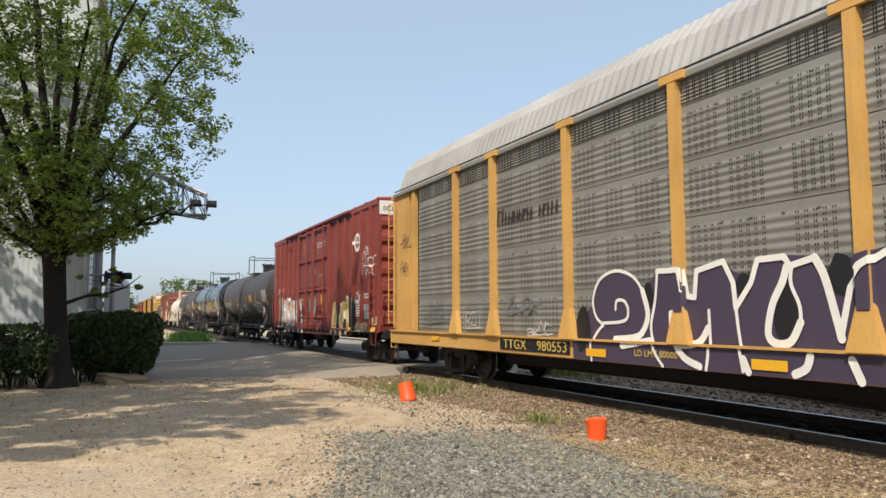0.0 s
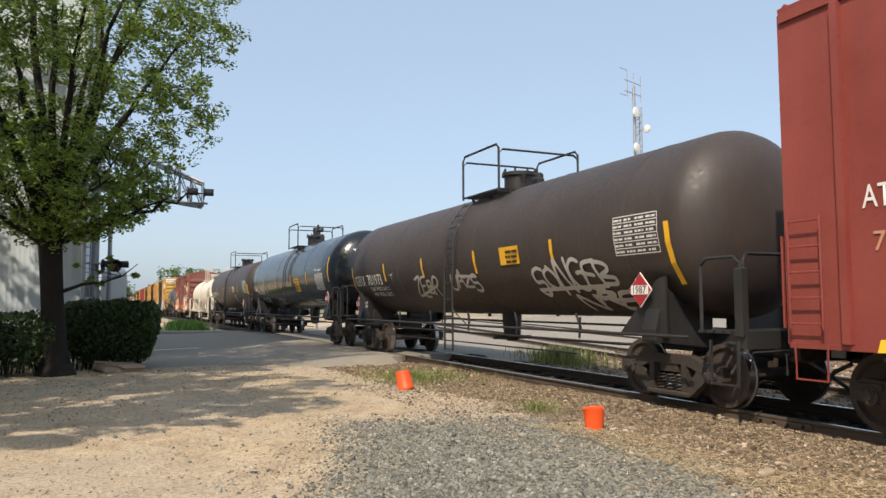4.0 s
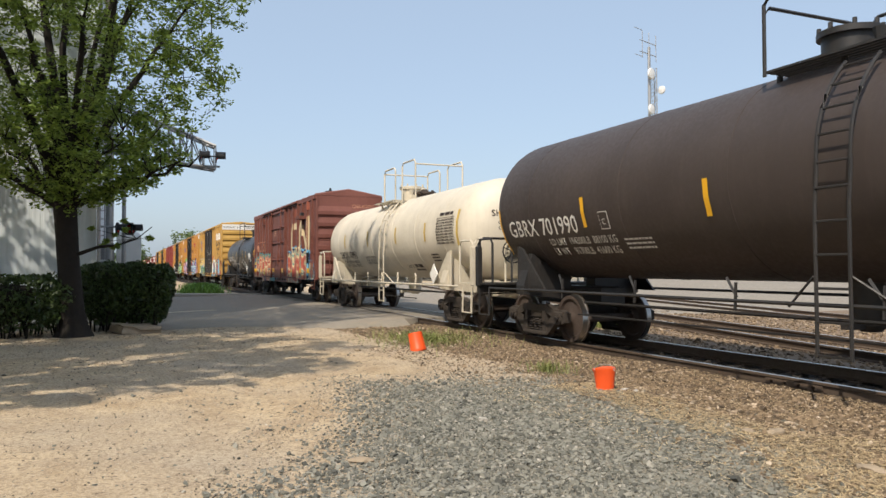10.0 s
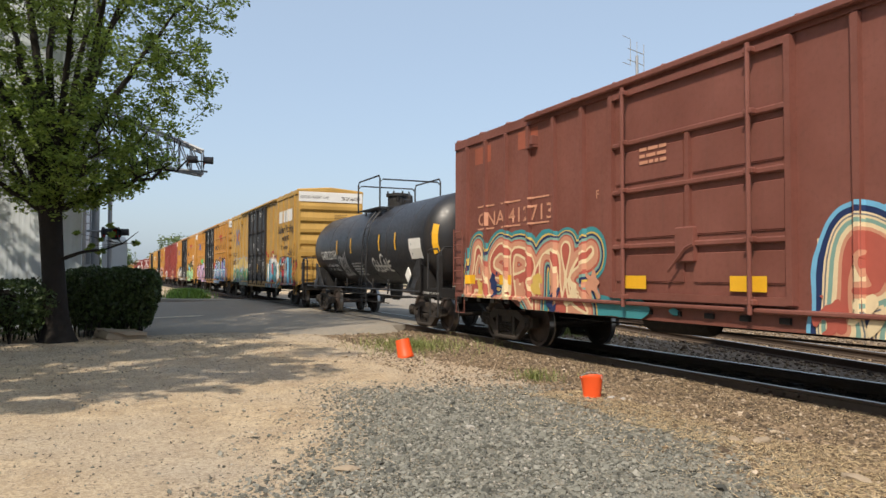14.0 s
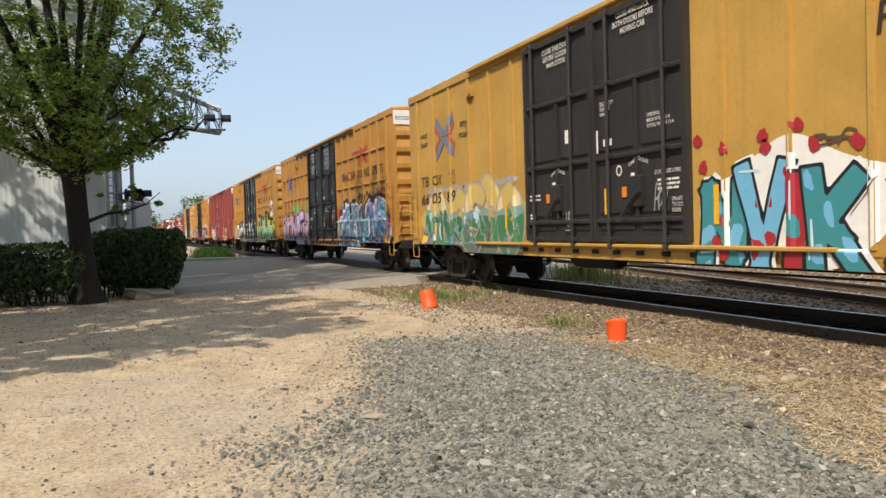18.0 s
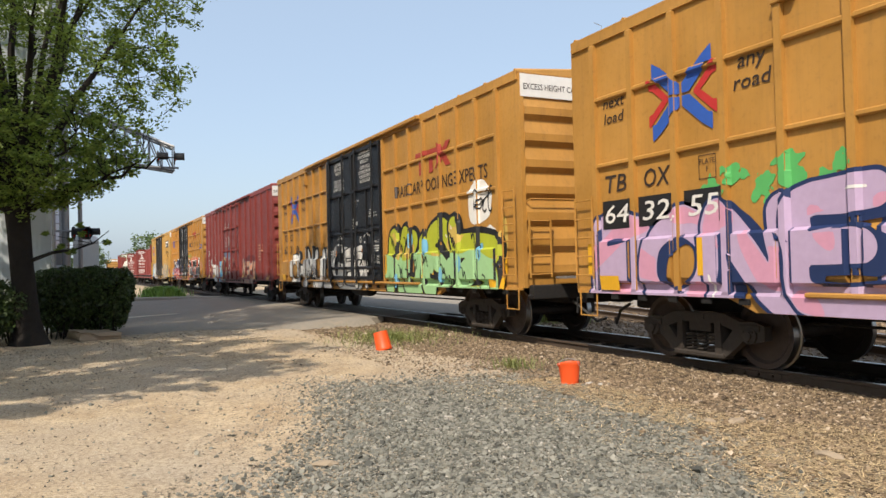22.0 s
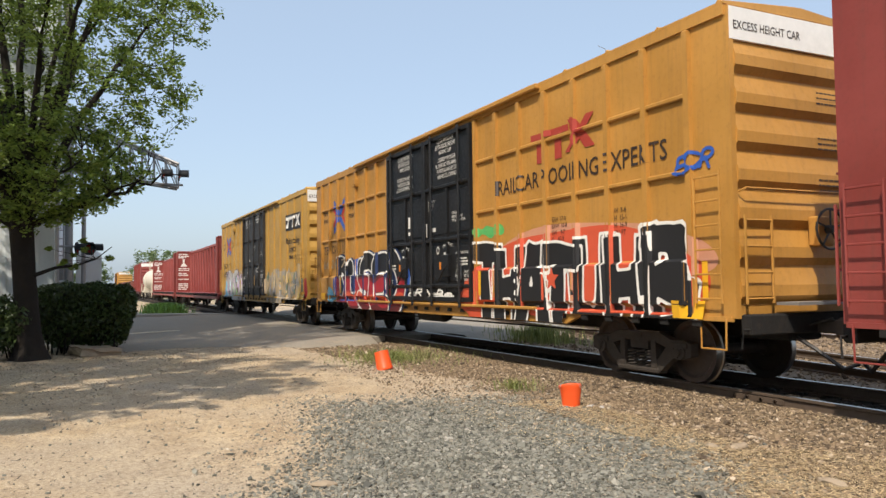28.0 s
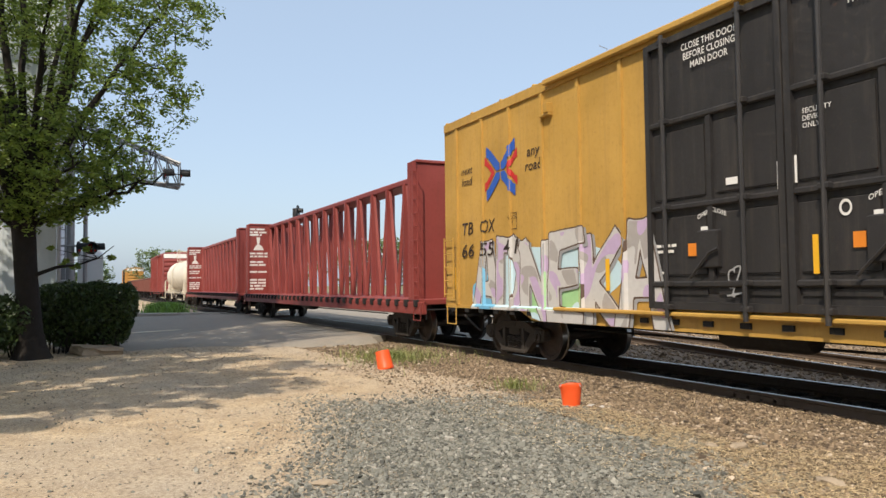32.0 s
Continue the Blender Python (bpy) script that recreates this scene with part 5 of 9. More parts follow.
def data_plate(car, place, u, v, w=0.62, h=0.46):
    rect(car, place, u, v, w, h, M["s_black"], 5, "data_plate", "small black stencil plate")
    for a, b in ((0, 0), (0.52, 0), (0, 0.52), (0.52, 0.52)):
        rect(car, place, u + w * (a + 0.03), v + h * (b + 0.05), w * 0.42, h * 0.40, M["s_grey"], 6, "data_plate")
    rect(car, place, u + 0.02, v + h * 0.48, w - 0.04, 0.014, M["ink_white"], 7, "data_plate")


DOOR_WORDS = "CLOSE THIS DOOR\nBEFORE CLOSING\nMAIN DOOR"
LOCK_WORDS = "CLOSE AND LOCK\nBOTH DOORS BEFORE\nMOVING CAR"
SPAN_1 = "CIERRE ESTA PUERTA\nANTES DE CERRAR\nLA PUERTA PRINCIPAL"
SPAN_2 = "CIERRE Y PONGA\nEL SEGURO EN AMBAS\nPUERTAS ANTES DE\nMOVER EL CARRO"


def door_words(car, place, mat, spanish, seed, z=4.55):
    rnd = random.Random(seed)
    on = lambda u, v: place(u, v, 4)
    lay_text(car, DOOR_WORDS, 0.135, -1.16, 4.64, on, mat, "CENTER", fit=0.98)
    lay_text(car, LOCK_WORDS, 0.135, 1.14, 4.72, on, mat, "CENTER", fit=1.02)
    if spanish:
        lay_text(car, SPAN_1, 0.125, -1.19, 4.12, on, mat, "CENTER", fit=1.06)
        lay_text(car, SPAN_2, 0.128, 1.22, 4.28, on, mat, "CENTER", fit=1.14)
    for u, v, w, hh in ((-0.90, 2.88, 0.13, 0.25), (-0.92, 2.70, 0.17, 0.08), (-0.14, 2.56, 0.09, 0.32), (0.06, 2.60, 0.08, 0.34), (0.30, 2.70, 0.24, 0.11)):
        if spanish or rnd.random() < 0.6:
            k = rnd.uniform(0.8, 1.15)
            rect(car, place, u + rnd.uniform(-0.06, 0.06) * (seed % 3), v, w * k, hh * k, M["s_white"], 5, "paper_label", "torn white paper label")
    lay_text(car, "SECURITY\nDEVICE\nONLY", 0.085, 0.22, 3.38, on, mat)
    lay_text(car, "OPENING\nMAIN W 8 H 12-4\nTOTAL W 16 H 12-4", 0.085, 1.45, 3.03, on, mat, fit=0.62)
    for u in (-1.42, 0.98):
        lay_text(car, "OPEN", 0.085, u, 2.30, lambda a, b, u=u: place(a, b + (a - u) * 0.35, 6), mat)
        lay_text(car, "CLOSE", 0.085, u + 0.24, 2.40, lambda a, b, u=u: place(a, b - (a - u - 0.24) * 0.35, 6), mat)
        rect(car, place, u + 0.06, 1.93, 0.15, 0.27, M["s_white"], 8, "seal_card")
        rect(car, place, u + 0.09, 1.98, 0.09, 0.09, M["s_crimson"], 10, "seal_card")
        rect(car, place, u - 0.18, 1.82, 0.15, 0.17, M["s_orange"], 8, "seal_card")
    me = contour_mesh("lettering", lambda U, V: abs(np.hypot((U - 0.72) * 1.2, V - 2.26) - 0.075) - 0.016, 0.55, 0.9, 2.1, 2.42, 0.012, on, mat)
    part("lettering", me, None, car)
    lay_text(car, "DO NOT LUBE DOORS", 0.085, 1.62, 2.14, on, mat, fit=0.58)
    bars(car, 1.68, 2.06, 0.5, 3, 0.035, 0.03, on, mat, seed)
    lay_text(car, "UNLATCH\nTO CLOSE\nDOOR", 0.085, 2.0, 1.72, on, mat, fit=0.3)
    bars(car, -2.25, 2.0, 0.42, 2, 0.04, 0.04, on, mat, seed + 1)
    bars(car, -2.25, 1.62, 0.22, 3, 0.035, 0.03, on, mat, seed + 2)
    rect(car, place, 0.31, 1.55, 0.075, 0.44, M["reflect"], 8, "reflector")
    scribble(car, place, 1.6, 1.85, 1.6, 2.0, 6, 0.012, "grey", seed)
    scribble(car, place, -0.95, -0.78, 1.35, 1.65, 5, 0.012, "grey", seed + 5)


def reflectors(car, place, us, v=1.0, h=0.46, w=0.10):
    for u in us:
        rect(car, place, u, v, w, h, M["reflect"], 9, "reflector", "yellow reflective strip")

# ---------------------------------------------------------------- tank cars
def tank_car(label, y0, y1, bogies, R, cz, mat, fit, head=0.75, dome=0.0, ladder=0.9, bands=(), plat=(-0.9, 0.9), stair=False, caged=True, cradle=True, hoops=None, rail_x=1.05):
    """y0, y1: the tank's ends along the train; bogies: the places of its truck centres; dome and ladder: distance behind the middle."""
    yc = (bogies[0] + bogies[1]) / 2
    a, b = y0 - yc, y1 - yc
    f0, f1 = bogies[0] - yc, bogies[1] - yc
    car = thing("tank_car", None, None, label, "tank car", "cars of the train")
    CARS.append((car, yc))
    prof = [(a + head * (1 - math.cos(q)), max(0.02, R * math.sin(q))) for q in [math.pi / 2 * i / 9 for i in range(10)]]
    n = 10
    prof += [(a + head + (b - a - 2 * head) * i / n, R) for i in range(1, n)]
    prof += [(b - head * (1 - math.cos(q)), max(0.02, R * math.sin(q))) for q in [math.pi / 2 * (9 - i) / 9 for i in range(10)]]
    g = Geo().lathe(prof, "y", (0, 0, cz), 56)
    shell = part("tank_shell", g, mat, car, "", True)
    for y in bands:
        w = Geo().lathe([(y - 0.02, R - 0.01), (y - 0.012, R + 0.006), (y + 0.012, R + 0.006), (y + 0.02, R - 0.01)], "y", (0, 0, cz), 56)
        part("weld_seam", w, mat, shell, smooth=True)

    def place(u, v, layer=1):
        """v is the height; the point lies on the shell."""
        s = max(-0.98, min(0.98, (v - cz) / R))
        r = R + 0.006 + 0.002 * layer
        y = -u
        k = min(y - a, b - y)
        if k < head:
            r *= math.sqrt(max(0.05, 1 - ((head - k) / head) ** 2))
        q = math.asin(s)
        return (-r * math.cos(q), y, cz + r * math.sin(q))

    # manway, platform and its rails
    d = Geo().lathe([(cz + R - 0.15, 0.36), (cz + R + 0.34, 0.36), (cz + R + 0.34, 0.42), (cz + R + 0.42, 0.42), (cz + R + 0.46, 0.2)], "z", (0, dome, 0), 20)
    md = part("manway", d, fit, car, "", True)
    bolts = Geo()
    for i in range(8):
        q = 2 * math.pi * i / 8
        bolts.lathe([(cz + R + 0.40, 0.03), (cz + R + 0.50, 0.03)], "z", (0.38 * math.cos(q), dome + 0.38 * math.sin(q), 0), 6)
    part("bolt", bolts, fit, md)
    v = Geo()
    v.lathe([(cz + R - 0.05, 0.10), (cz + R + 0.30, 0.10), (cz + R + 0.34, 0.06)], "z", (0.15, dome - 0.65, 0), 10)
    v.box(-0.1, 0.1, dome - 0.95, dome - 0.75, cz + R - 0.05, cz + R + 0.18, c=0.03)
    v.lathe([(cz + R + 0.1, 0.05), (cz + R + 0.28, 0.09)], "z", (-0.25, dome - 0.6, 0), 8)
    part("valve", v, fit, car, "", True)
    p0, p1 = dome + plat[0], dome + plat[1]
    top = cz + R + 0.02
    dk = part("platform", Geo().box(-1.06, 1.06, p0 + 0.02, p0 + 0.06, top - 0.22, top - 0.17), fit, car)
    for s in (-1, 1):
        for i in range(5):
            x = s * (0.62 + 0.10 * i)
            part("plank", Geo().box(x - 0.035, x + 0.035, p0, p1, top - 0.16, top - 0.13), fit, dk)
        for y in (p0, (p0 + p1) / 2, p1):
            part("bracket", Geo().box(min(s * 0.75, s * 0.80), max(s * 0.75, s * 0.80), y - 0.03, y + 0.03, cz + R * 0.80, top - 0.16), fit, dk)
    if caged:
        rl = Geo()
        hz = top + 0.86
        def hoop(x, ya, yb, z):
            rl.tube([(x, ya, top - 0.2), (x, ya, z - 0.1), (x, ya + (0.1 if yb > ya else -0.1), z), (x, yb - (0.1 if yb > ya else -0.1), z), (x, yb, z - 0.1), (x, yb, top - 0.2)], 0.027, 6)
        if hoops:
            hz = cz + R + 0.98
            for ua, ub in hoops:
                for s in (-1, 1):
                    hoop(s * rail_x, -ub, -ua, hz if ua < 0.5 else hz + 0.04)
            for u in (hoops[0][0], hoops[-1][1]):
                rl.tube([(-rail_x, -u, hz - 0.1), (rail_x, -u, hz - 0.1)], 0.025, 6)
            ru = Geo().lathe([(cz + R - 0.1, 0.26), (cz + R + 0.08, 0.26), (cz + R + 0.09, 0.36), (cz + R + 0.15, 0.36), (cz + R + 0.17, 0.14), (cz + R + 0.24, 0.10), (cz + R + 0.25, 0.03)], "z", (0, -0.6, 0), 18)
            for i in range(6):
                q = 2 * math.pi * i / 6
                ru.lathe([(cz + R + 0.08, 0.045), (cz + R + 0.20, 0.045)], "z", (0.31 * math.cos(q), -0.6 + 0.31 * math.sin(q), 0), 6)
            part("hatch", ru, M["wheel"], car, "rusty bolted hatch", True)
        else:
            hoop(-1.05, p0, p1, hz)
            hoop(1.05, p0, p1, hz)
        for y in (p0, p1) if not hoops else ():
            rl.tube([(-1.05, y, top - 0.2), (-1.05, y, hz - 0.22), (-0.95, y, hz - 0.12), (0.95, y, hz - 0.12), (1.05, y, hz - 0.22), (1.05, y, top - 0.2)], 0.025, 6)
        part("handrail", rl, fit, car, smooth=True)
    # curved side ladder
    ld = Geo()
    rr = R + 0.12
    for y in (ladder - 0.22, ladder + 0.22):
        pts = [(-rr * math.sin(q), y, cz + rr * math.cos(q)) for q in np.linspace(radians(42), radians(95), 9)]
        pts += [(-rr - 0.03, y, cz - 0.55), (-rr - 0.02, y, 0.42)]
        ld.tube(pts, 0.024, 6)
    for y in (ladder - 0.25, ladder + 0.25):
        ld.tube([(-rr - 0.03, y, 1.35), (-rr + 0.14, y + 0.5 * (1 if y > ladder else -1), 0.98)], 0.016, 5)
    ld = part("ladder", ld, fit, car, smooth=True)
    spots = [(-rr * math.sin(q), cz + rr * math.cos(q)) for q in np.linspace(radians(45), radians(92), 5)] + [(-rr - 0.03, z) for z in np.linspace(cz - 0.35, 0.45, 6)]
    for x, z in spots:
        part("rung", Geo().tube([(x, ladder - 0.22, z), (x, ladder + 0.22, z)], 0.016, 5), fit, ld)
    # long side rail on stays
    sr = Geo()
    sz = 1.02
    for s in (-1, 1):
        sr.tube([(s * 1.50, a + 0.3, sz), (s * 1.50, b - 0.3, sz)], 0.028, 6)
    part("side_rail", sr, fit, car)
    for y in np.linspace(f0 + 1.7, f1 - 1.7, 6):
        st = Geo()
        m1 = Vector((-1.50, y, sz))
        st.tube([m1 + Vector((0, 0, -0.12)), m1 + Vector((0.02, 0, 0.24))], 0.022, 5)
        st.tube([m1 + Vector((0.03, 0, 0.05)), m1 + Vector((0.10, 0.24, 0.30))], 0.024, 4)
        part("rail_stay", st, fit, car)
    # stub sills, saddles, end platforms
    for f, y, e in ((-1, f0, a), (1, f1, b)):
        s = Geo()
        s.box(-0.28, 0.28, min(y + f * 2.0, y - f * 1.2), max(y + f * 2.0, y - f * 1.2), 0.72, 1.08, c=0.03)
        part("stub_sill", s, fit, car)
        for k in (-1, 1):
            sd = Geo()
            sd.extrude([(k * 0.3, 0.80), (k * 1.42, 0.92), (k * 1.42, 1.10), (k * 1.22, 1.75), (k * 1.02, 1.62), (k * 0.3, 1.30)][::k], "y", y - 0.16, y + 0.16)
            part("saddle", sd, fit, car)
        if cradle:
            for k in (-1, 1):
                cr = Geo()
                cr.extrude([(y + f * 0.27, 1.0), (y - f * 0.85, 0.98), (y + f * 0.10, 1.86), (y + f * 0.27, 1.90)], "x", k * 1.30 - 0.025, k * 1.30 + 0.025)
                part("gusset", cr, fit, car)
        yy = y + f * 1.55
        dk = Geo().box(-1.46, 1.46, min(yy + f * 0.3, yy + f * 0.38), max(yy + f * 0.3, yy + f * 0.38), 0.90, 1.13)
        dk = part("end_platform", dk, fit, car)
        for i in range(5):
            q = yy + f * (-0.48 + 0.16 * i)
            s = Geo().box(-1.45, 1.45, min(q, q + f * 0.11), max(q, q + f * 0.11), 1.09, 1.125)
            part("plank", s, fit, dk)
        er = Geo()
        ye = yy + f * 0.3
        er.tube([(-1.42, ye, 1.1), (-1.42, ye, 2.05), (-1.34, ye, 2.14), (1.34, ye, 2.14), (1.42, ye, 2.05), (1.42, ye, 1.1)], 0.028, 6)
        er.tube([(-1.46, yy - f * 0.4, 1.1), (-1.46, yy - f * 0.4, 2.0), (-1.46, yy - f * 0.3, 2.1), (-1.46, ye - f * 0.1, 2.1), (-1.46, ye, 2.0), (-1.46, ye, 1.1)], 0.026, 6)
        er.tube([(-0.6, ye, 1.1), (-0.6, ye, 2.1)], 0.03, 4)
        part("end_railing", er, fit, car, smooth=True)
        ps = Geo()
        ps.box(-1.50, -1.40, ye - 0.07, ye + 0.07, 1.05, 1.95, c=0.015)
        part("corner_stand", ps, fit, car)
        sp = Geo()
        sp.tube([(-1.46, yy - 0.24, 1.0), (-1.47, yy - 0.24, 0.42), (-1.47, yy + 0.24, 0.42), (-1.46, yy + 0.24, 1.0)], 0.026, 5)
        part("step", sp, fit, car)
        coupler(car, yy + f * 0.3, f)
        truck(car, y)
    brake_wheel(car, fit, -0.45, f0 - 1.95, 1.85, -1)
    ou = Geo()
    ou.lathe([(0.62, 0.12), (0.70, 0.2), (cz - R + 0.05, 0.24)], "z", (0, dome * 0.5, 0), 14)
    ou.box(-0.5, 0.5, dome * 0.5 - 0.05, dome * 0.5 + 0.05, 0.66, 0.74)
    part("outlet", ou, fit, car, "", True)
    pp = Geo()
    pp.tube([(-0.8, f0 + 1.4, 0.80), (-0.8, f1 - 1.4, 0.80)], 0.028, 6)
    pp.tube([(-0.8, f0 + 1.4, 0.80), (-0.3, f0 + 1.0, 0.80)], 0.028, 6)
    pp.tube([(-1.35, f0 + 2.0, 0.62), (-1.35, f1 - 2.0, 0.62)], 0.016, 5)
    part("brake_gear", pp, M["under"], car)
    return car, place, yc


def yellow_marks(car, place, us, v, h=0.52, w=0.10, mat=None):
    for u in us:
        rect(car, place, u, v, w, h, mat or M["reflect"], 6, "reflector", "yellow reflective strip")


def placard(car, x, y, z, s=0.27, white=False):
    """A diamond hazard placard in its holder."""
    g = Geo()
    g.box(-0.012, 0.0, -s * 0.71, s * 0.71, -s * 0.71, s * 0.71, pose(x, y, z, 45, 0, 0))
    p = part("placard_holder", g, M["s_white"], car, "diamond-shaped placard")
    g = Geo()
    g.box(-0.022, -0.014, -s * 0.66, s * 0.66, -s * 0.66, s * 0.66, pose(x, y, z, 45, 0, 0))
    part("placard", g, M["s_white" if white else "s_crimson"], p)
    if not white:
        g = Geo()
        g.box(-0.030, -0.024, -0.2, 0.2, -0.07, 0.07, pose(x, y, z))
        part("placard", g, M["s_white"], p)
        lay_text(p, "1987", 0.17, -0.18, -0.055, lambda u, v: (x - 0.034, y - u, z + v), M["ink"])


def data_panel(car, place, u, v, w, h, mat, rows, cols=4):
    for r in range(rows + 1):
        rect(car, place, u, v + h * r / rows, w, 0.014, mat, 5, "data_panel")
    for c in (0, w):
        rect(car, place, u + c, v, 0.014, h, mat, 6, "data_panel")
    for c in range(cols):
        bars(car, u + w * (c + 0.08) / cols, v + h - 0.03, w / cols * 0.8, rows, h / rows * 0.32, h / rows * 0.68, lambda a, b: place(a, b, 4), mat, c + rows)

# ---------------------------------------------------------------- the train, from its front to its end
def autorack():
    y0, y1 = -7.2, 20.28
    L, yc = y1 - y0, (y0 + y1) / 2
    h = L / 2
    car = thing("autorack", None, None, "grey-panelled autorack with yellow posts and purple graffiti", "railway car", "cars of the train")
    CARS.append((car, yc))
    X = 1.47
    top = 4.98
    g = Geo().box(-1.30, 1.30, -h + 0.5, h - 0.5, 1.0, top)
    part("body", g, M["rack_grey"], car)
    r = Geo()
    arc = [(-X + 0.02, top - 0.06), (-X + 0.04, top + 0.10), (-1.24, 5.60), (-0.92, 5.96), (-0.4, 6.14), (0.4, 6.14), (0.92, 5.96), (1.24, 5.60), (X - 0.04, top + 0.10), (X - 0.02, top - 0.06)]
    n = int((L - 1.2) / 0.11)
    for i in range(n + 1):
        y = -h + 0.6 + (L - 1.2) * i / n
        d = 0.028 if i % 2 else 0.0
        r.v += [(x * (1 - d * 0.3), y, z - d) for x, z in arc]
    k = len(arc)
    for i in range(n):
        r.f += [(i * k + j, i * k + j + 1, (i + 1) * k + j + 1, (i + 1) * k + j) for j in range(k - 1)]
    part("roof", r, M["roof_grey"], car)
    c = Geo()
    c.box(-X - 0.05, -X + 0.02, -h + 0.3, h - 0.3, top - 0.12, top - 0.02, c=0.015)
    part("top_chord", c, M["rack_grey"], car)
    c = Geo()
    c.tube([(-X - 0.04, -h + 0.4, top + 0.03), (-X - 0.04, h - 0.4, top + 0.03)], 0.018, 5)
    part("top_rod", c, M["fit_black"], car)
    # posts, in u to the right
    posts = [-9.23, -7.36, -4.55, -1.73, 1.13, 3.95, 6.8, 9.0, 11.2]
    for u in posts:
        g = Geo()
        g.box(-X - 0.10, -X + 0.02, -u - 0.085, -u + 0.085, 1.45, top - 0.10, c=0.02)
        g.add([(-X - 0.11, -u - 0.25, top - 0.12), (-X - 0.11, -u + 0.25, top - 0.12), (-X - 0.11, -u + 0.25, top), (-X - 0.11, -u - 0.25, top),
               (-X, -u - 0.25, top - 0.12), (-X, -u + 0.25, top - 0.12), (-X, -u + 0.25, top), (-X, -u - 0.25, top)],
              [(0, 1, 2, 3), (7, 6, 5, 4), (0, 4, 5, 1), (1, 5, 6, 2), (2, 6, 7, 3), (3, 7, 4, 0)])
        g.add([(-X - 0.10, -u - 0.09, 1.6), (-X - 0.10, -u + 0.09, 1.6), (-X - 0.15, -u + 0.22, 1.07), (-X - 0.15, -u - 0.22, 1.07),
               (-X, -u - 0.09, 1.6), (-X, -u + 0.09, 1.6), (-X, -u + 0.22, 1.07), (-X, -u - 0.22, 1.07)],
              [(0, 1, 2, 3), (7, 6, 5, 4), (0, 4, 5, 1), (1, 5, 6, 2), (2, 6, 7, 3), (3, 7, 4, 0)])
        part("side_post", g, M["rack_yellow"], car)
    # corrugated panels, four high in every bay; flat black quads stand for shaded perforations
    edges = [-11.7, *posts, 13.2]
    lev = [1.08, 1.93, 2.86, 3.66, 4.48, top - 0.1]
    holes = Geo()
    def prof(z, z0, z1):
        t = (z - z0) / (z1 - z0)
        return 0.0 if t < 0.06 or t > 0.86 else 0.020 * math.sin((t - 0.06) / 0.80 * math.pi * 6) ** 2
    for a, b in zip(edges[:-1], edges[1:]):
        a, b = a + 0.09, b - 0.09
        for z0, z1 in zip(lev[:-1], lev[1:]):
            p = Geo()
            zs = np.linspace(z0 + 0.006, z1 - 0.006, 37)
            for z in zs:
                d = X - 0.012 + prof(z, z0, z1)
                p.v += [(-d, -a, z), (-d, -b, z)]
            p.f += [(2 * i, 2 * i + 1, 2 * i + 3, 2 * i + 2) for i in range(36)]
            part("side_panel", p, M["rack_grey"], car, smooth=True, fix=False)
            if a > 3:
                continue
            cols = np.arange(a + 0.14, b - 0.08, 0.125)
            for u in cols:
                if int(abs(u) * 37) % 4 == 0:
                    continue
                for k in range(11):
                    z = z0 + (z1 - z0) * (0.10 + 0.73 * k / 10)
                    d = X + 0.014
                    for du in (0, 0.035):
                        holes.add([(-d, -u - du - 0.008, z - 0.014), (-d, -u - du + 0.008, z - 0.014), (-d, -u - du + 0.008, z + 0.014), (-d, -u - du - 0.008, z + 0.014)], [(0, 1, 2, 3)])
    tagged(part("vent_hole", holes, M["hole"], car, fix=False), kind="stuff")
    bo = Geo()
    for a, b in zip(edges[:-1], edges[1:]):
        for z in lev[1:-1]:
            for u in np.arange(a + 0.3, b - 0.2, 0.5):
                bo.box(-X - 0.02, -X, -u - 0.02, -u + 0.02, z - 0.14, z - 0.10)
    tagged(part("bolt", bo, M["rack_grey"], car), kind="stuff")
    # sill
    s = Geo().box(-X - 0.06, -X + 0.05, -h + 0.6, h - 0.2, 0.72, 1.07, c=0.02)
    part("side_sill", s, M["rack_yellow"], car)
    s = Geo().box(-X - 0.11, -X - 0.05, -h + 0.6, h - 0.2, 1.05, 1.085)
    part("sill_flange", s, M["rack_yellow"], car)
    s = Geo().box(-1.3, 1.3, -h + 0.4, h - 0.4, 0.70, 1.0)
    part("deck", s, M["under"], car)
    part("centre_sill", Geo().box(-0.7, 0.7, -h + 5.4, h - 5.4, 0.40, 0.69, c=0.05), M["under"], car)
    # end frame and door
    for f in (-1, 1):
        g = Geo()
        for k in (-1, 1):
            g.box(min(k * 1.36, k * X), max(k * 1.36, k * X), min(f * (h - 1.8), f * (h - 1.58)), max(f * (h - 1.8), f * (h - 1.58)), 1.05, top)
            g.box(min(k * 1.30, k * 1.44), max(k * 1.30, k * 1.44), min(f * (h - 1.35), f * (h - 0.12)), max(f * (h - 1.35), f * (h - 0.12)), 1.05, top - 0.12)
        g.box(-X, X, min(f * (h - 1.7), f * h), max(f * (h - 1.7), f * h), top - 0.14, top - 0.02)
        part("end_frame", g, M["rack_yellow"], car)
        d = Geo().box(-1.3, 1.3, min(f * (h - 0.35), f * (h - 0.25)), max(f * (h - 0.35), f * (h - 0.25)), 1.05, top - 0.2)
        part("end_door", d, M["rack_yellow"], car)
        rungs("side_ladder", car, M["rack_yellow"], -X - 0.08, f * (h - 0.45), f * (h - 0.02), 1.3, top - 0.3, 12)
        hp = Geo()
        hp.tube([(-1.2, f * (h - 0.5), top), (-1.15, f * (h - 0.45), 5.2), (-0.85, f * (h - 0.45), 5.62), (0, f * (h - 0.45), 5.78), (0.85, f * (h - 0.45), 5.62), (1.15, f * (h - 0.45), 5.2)], 0.035, 6)
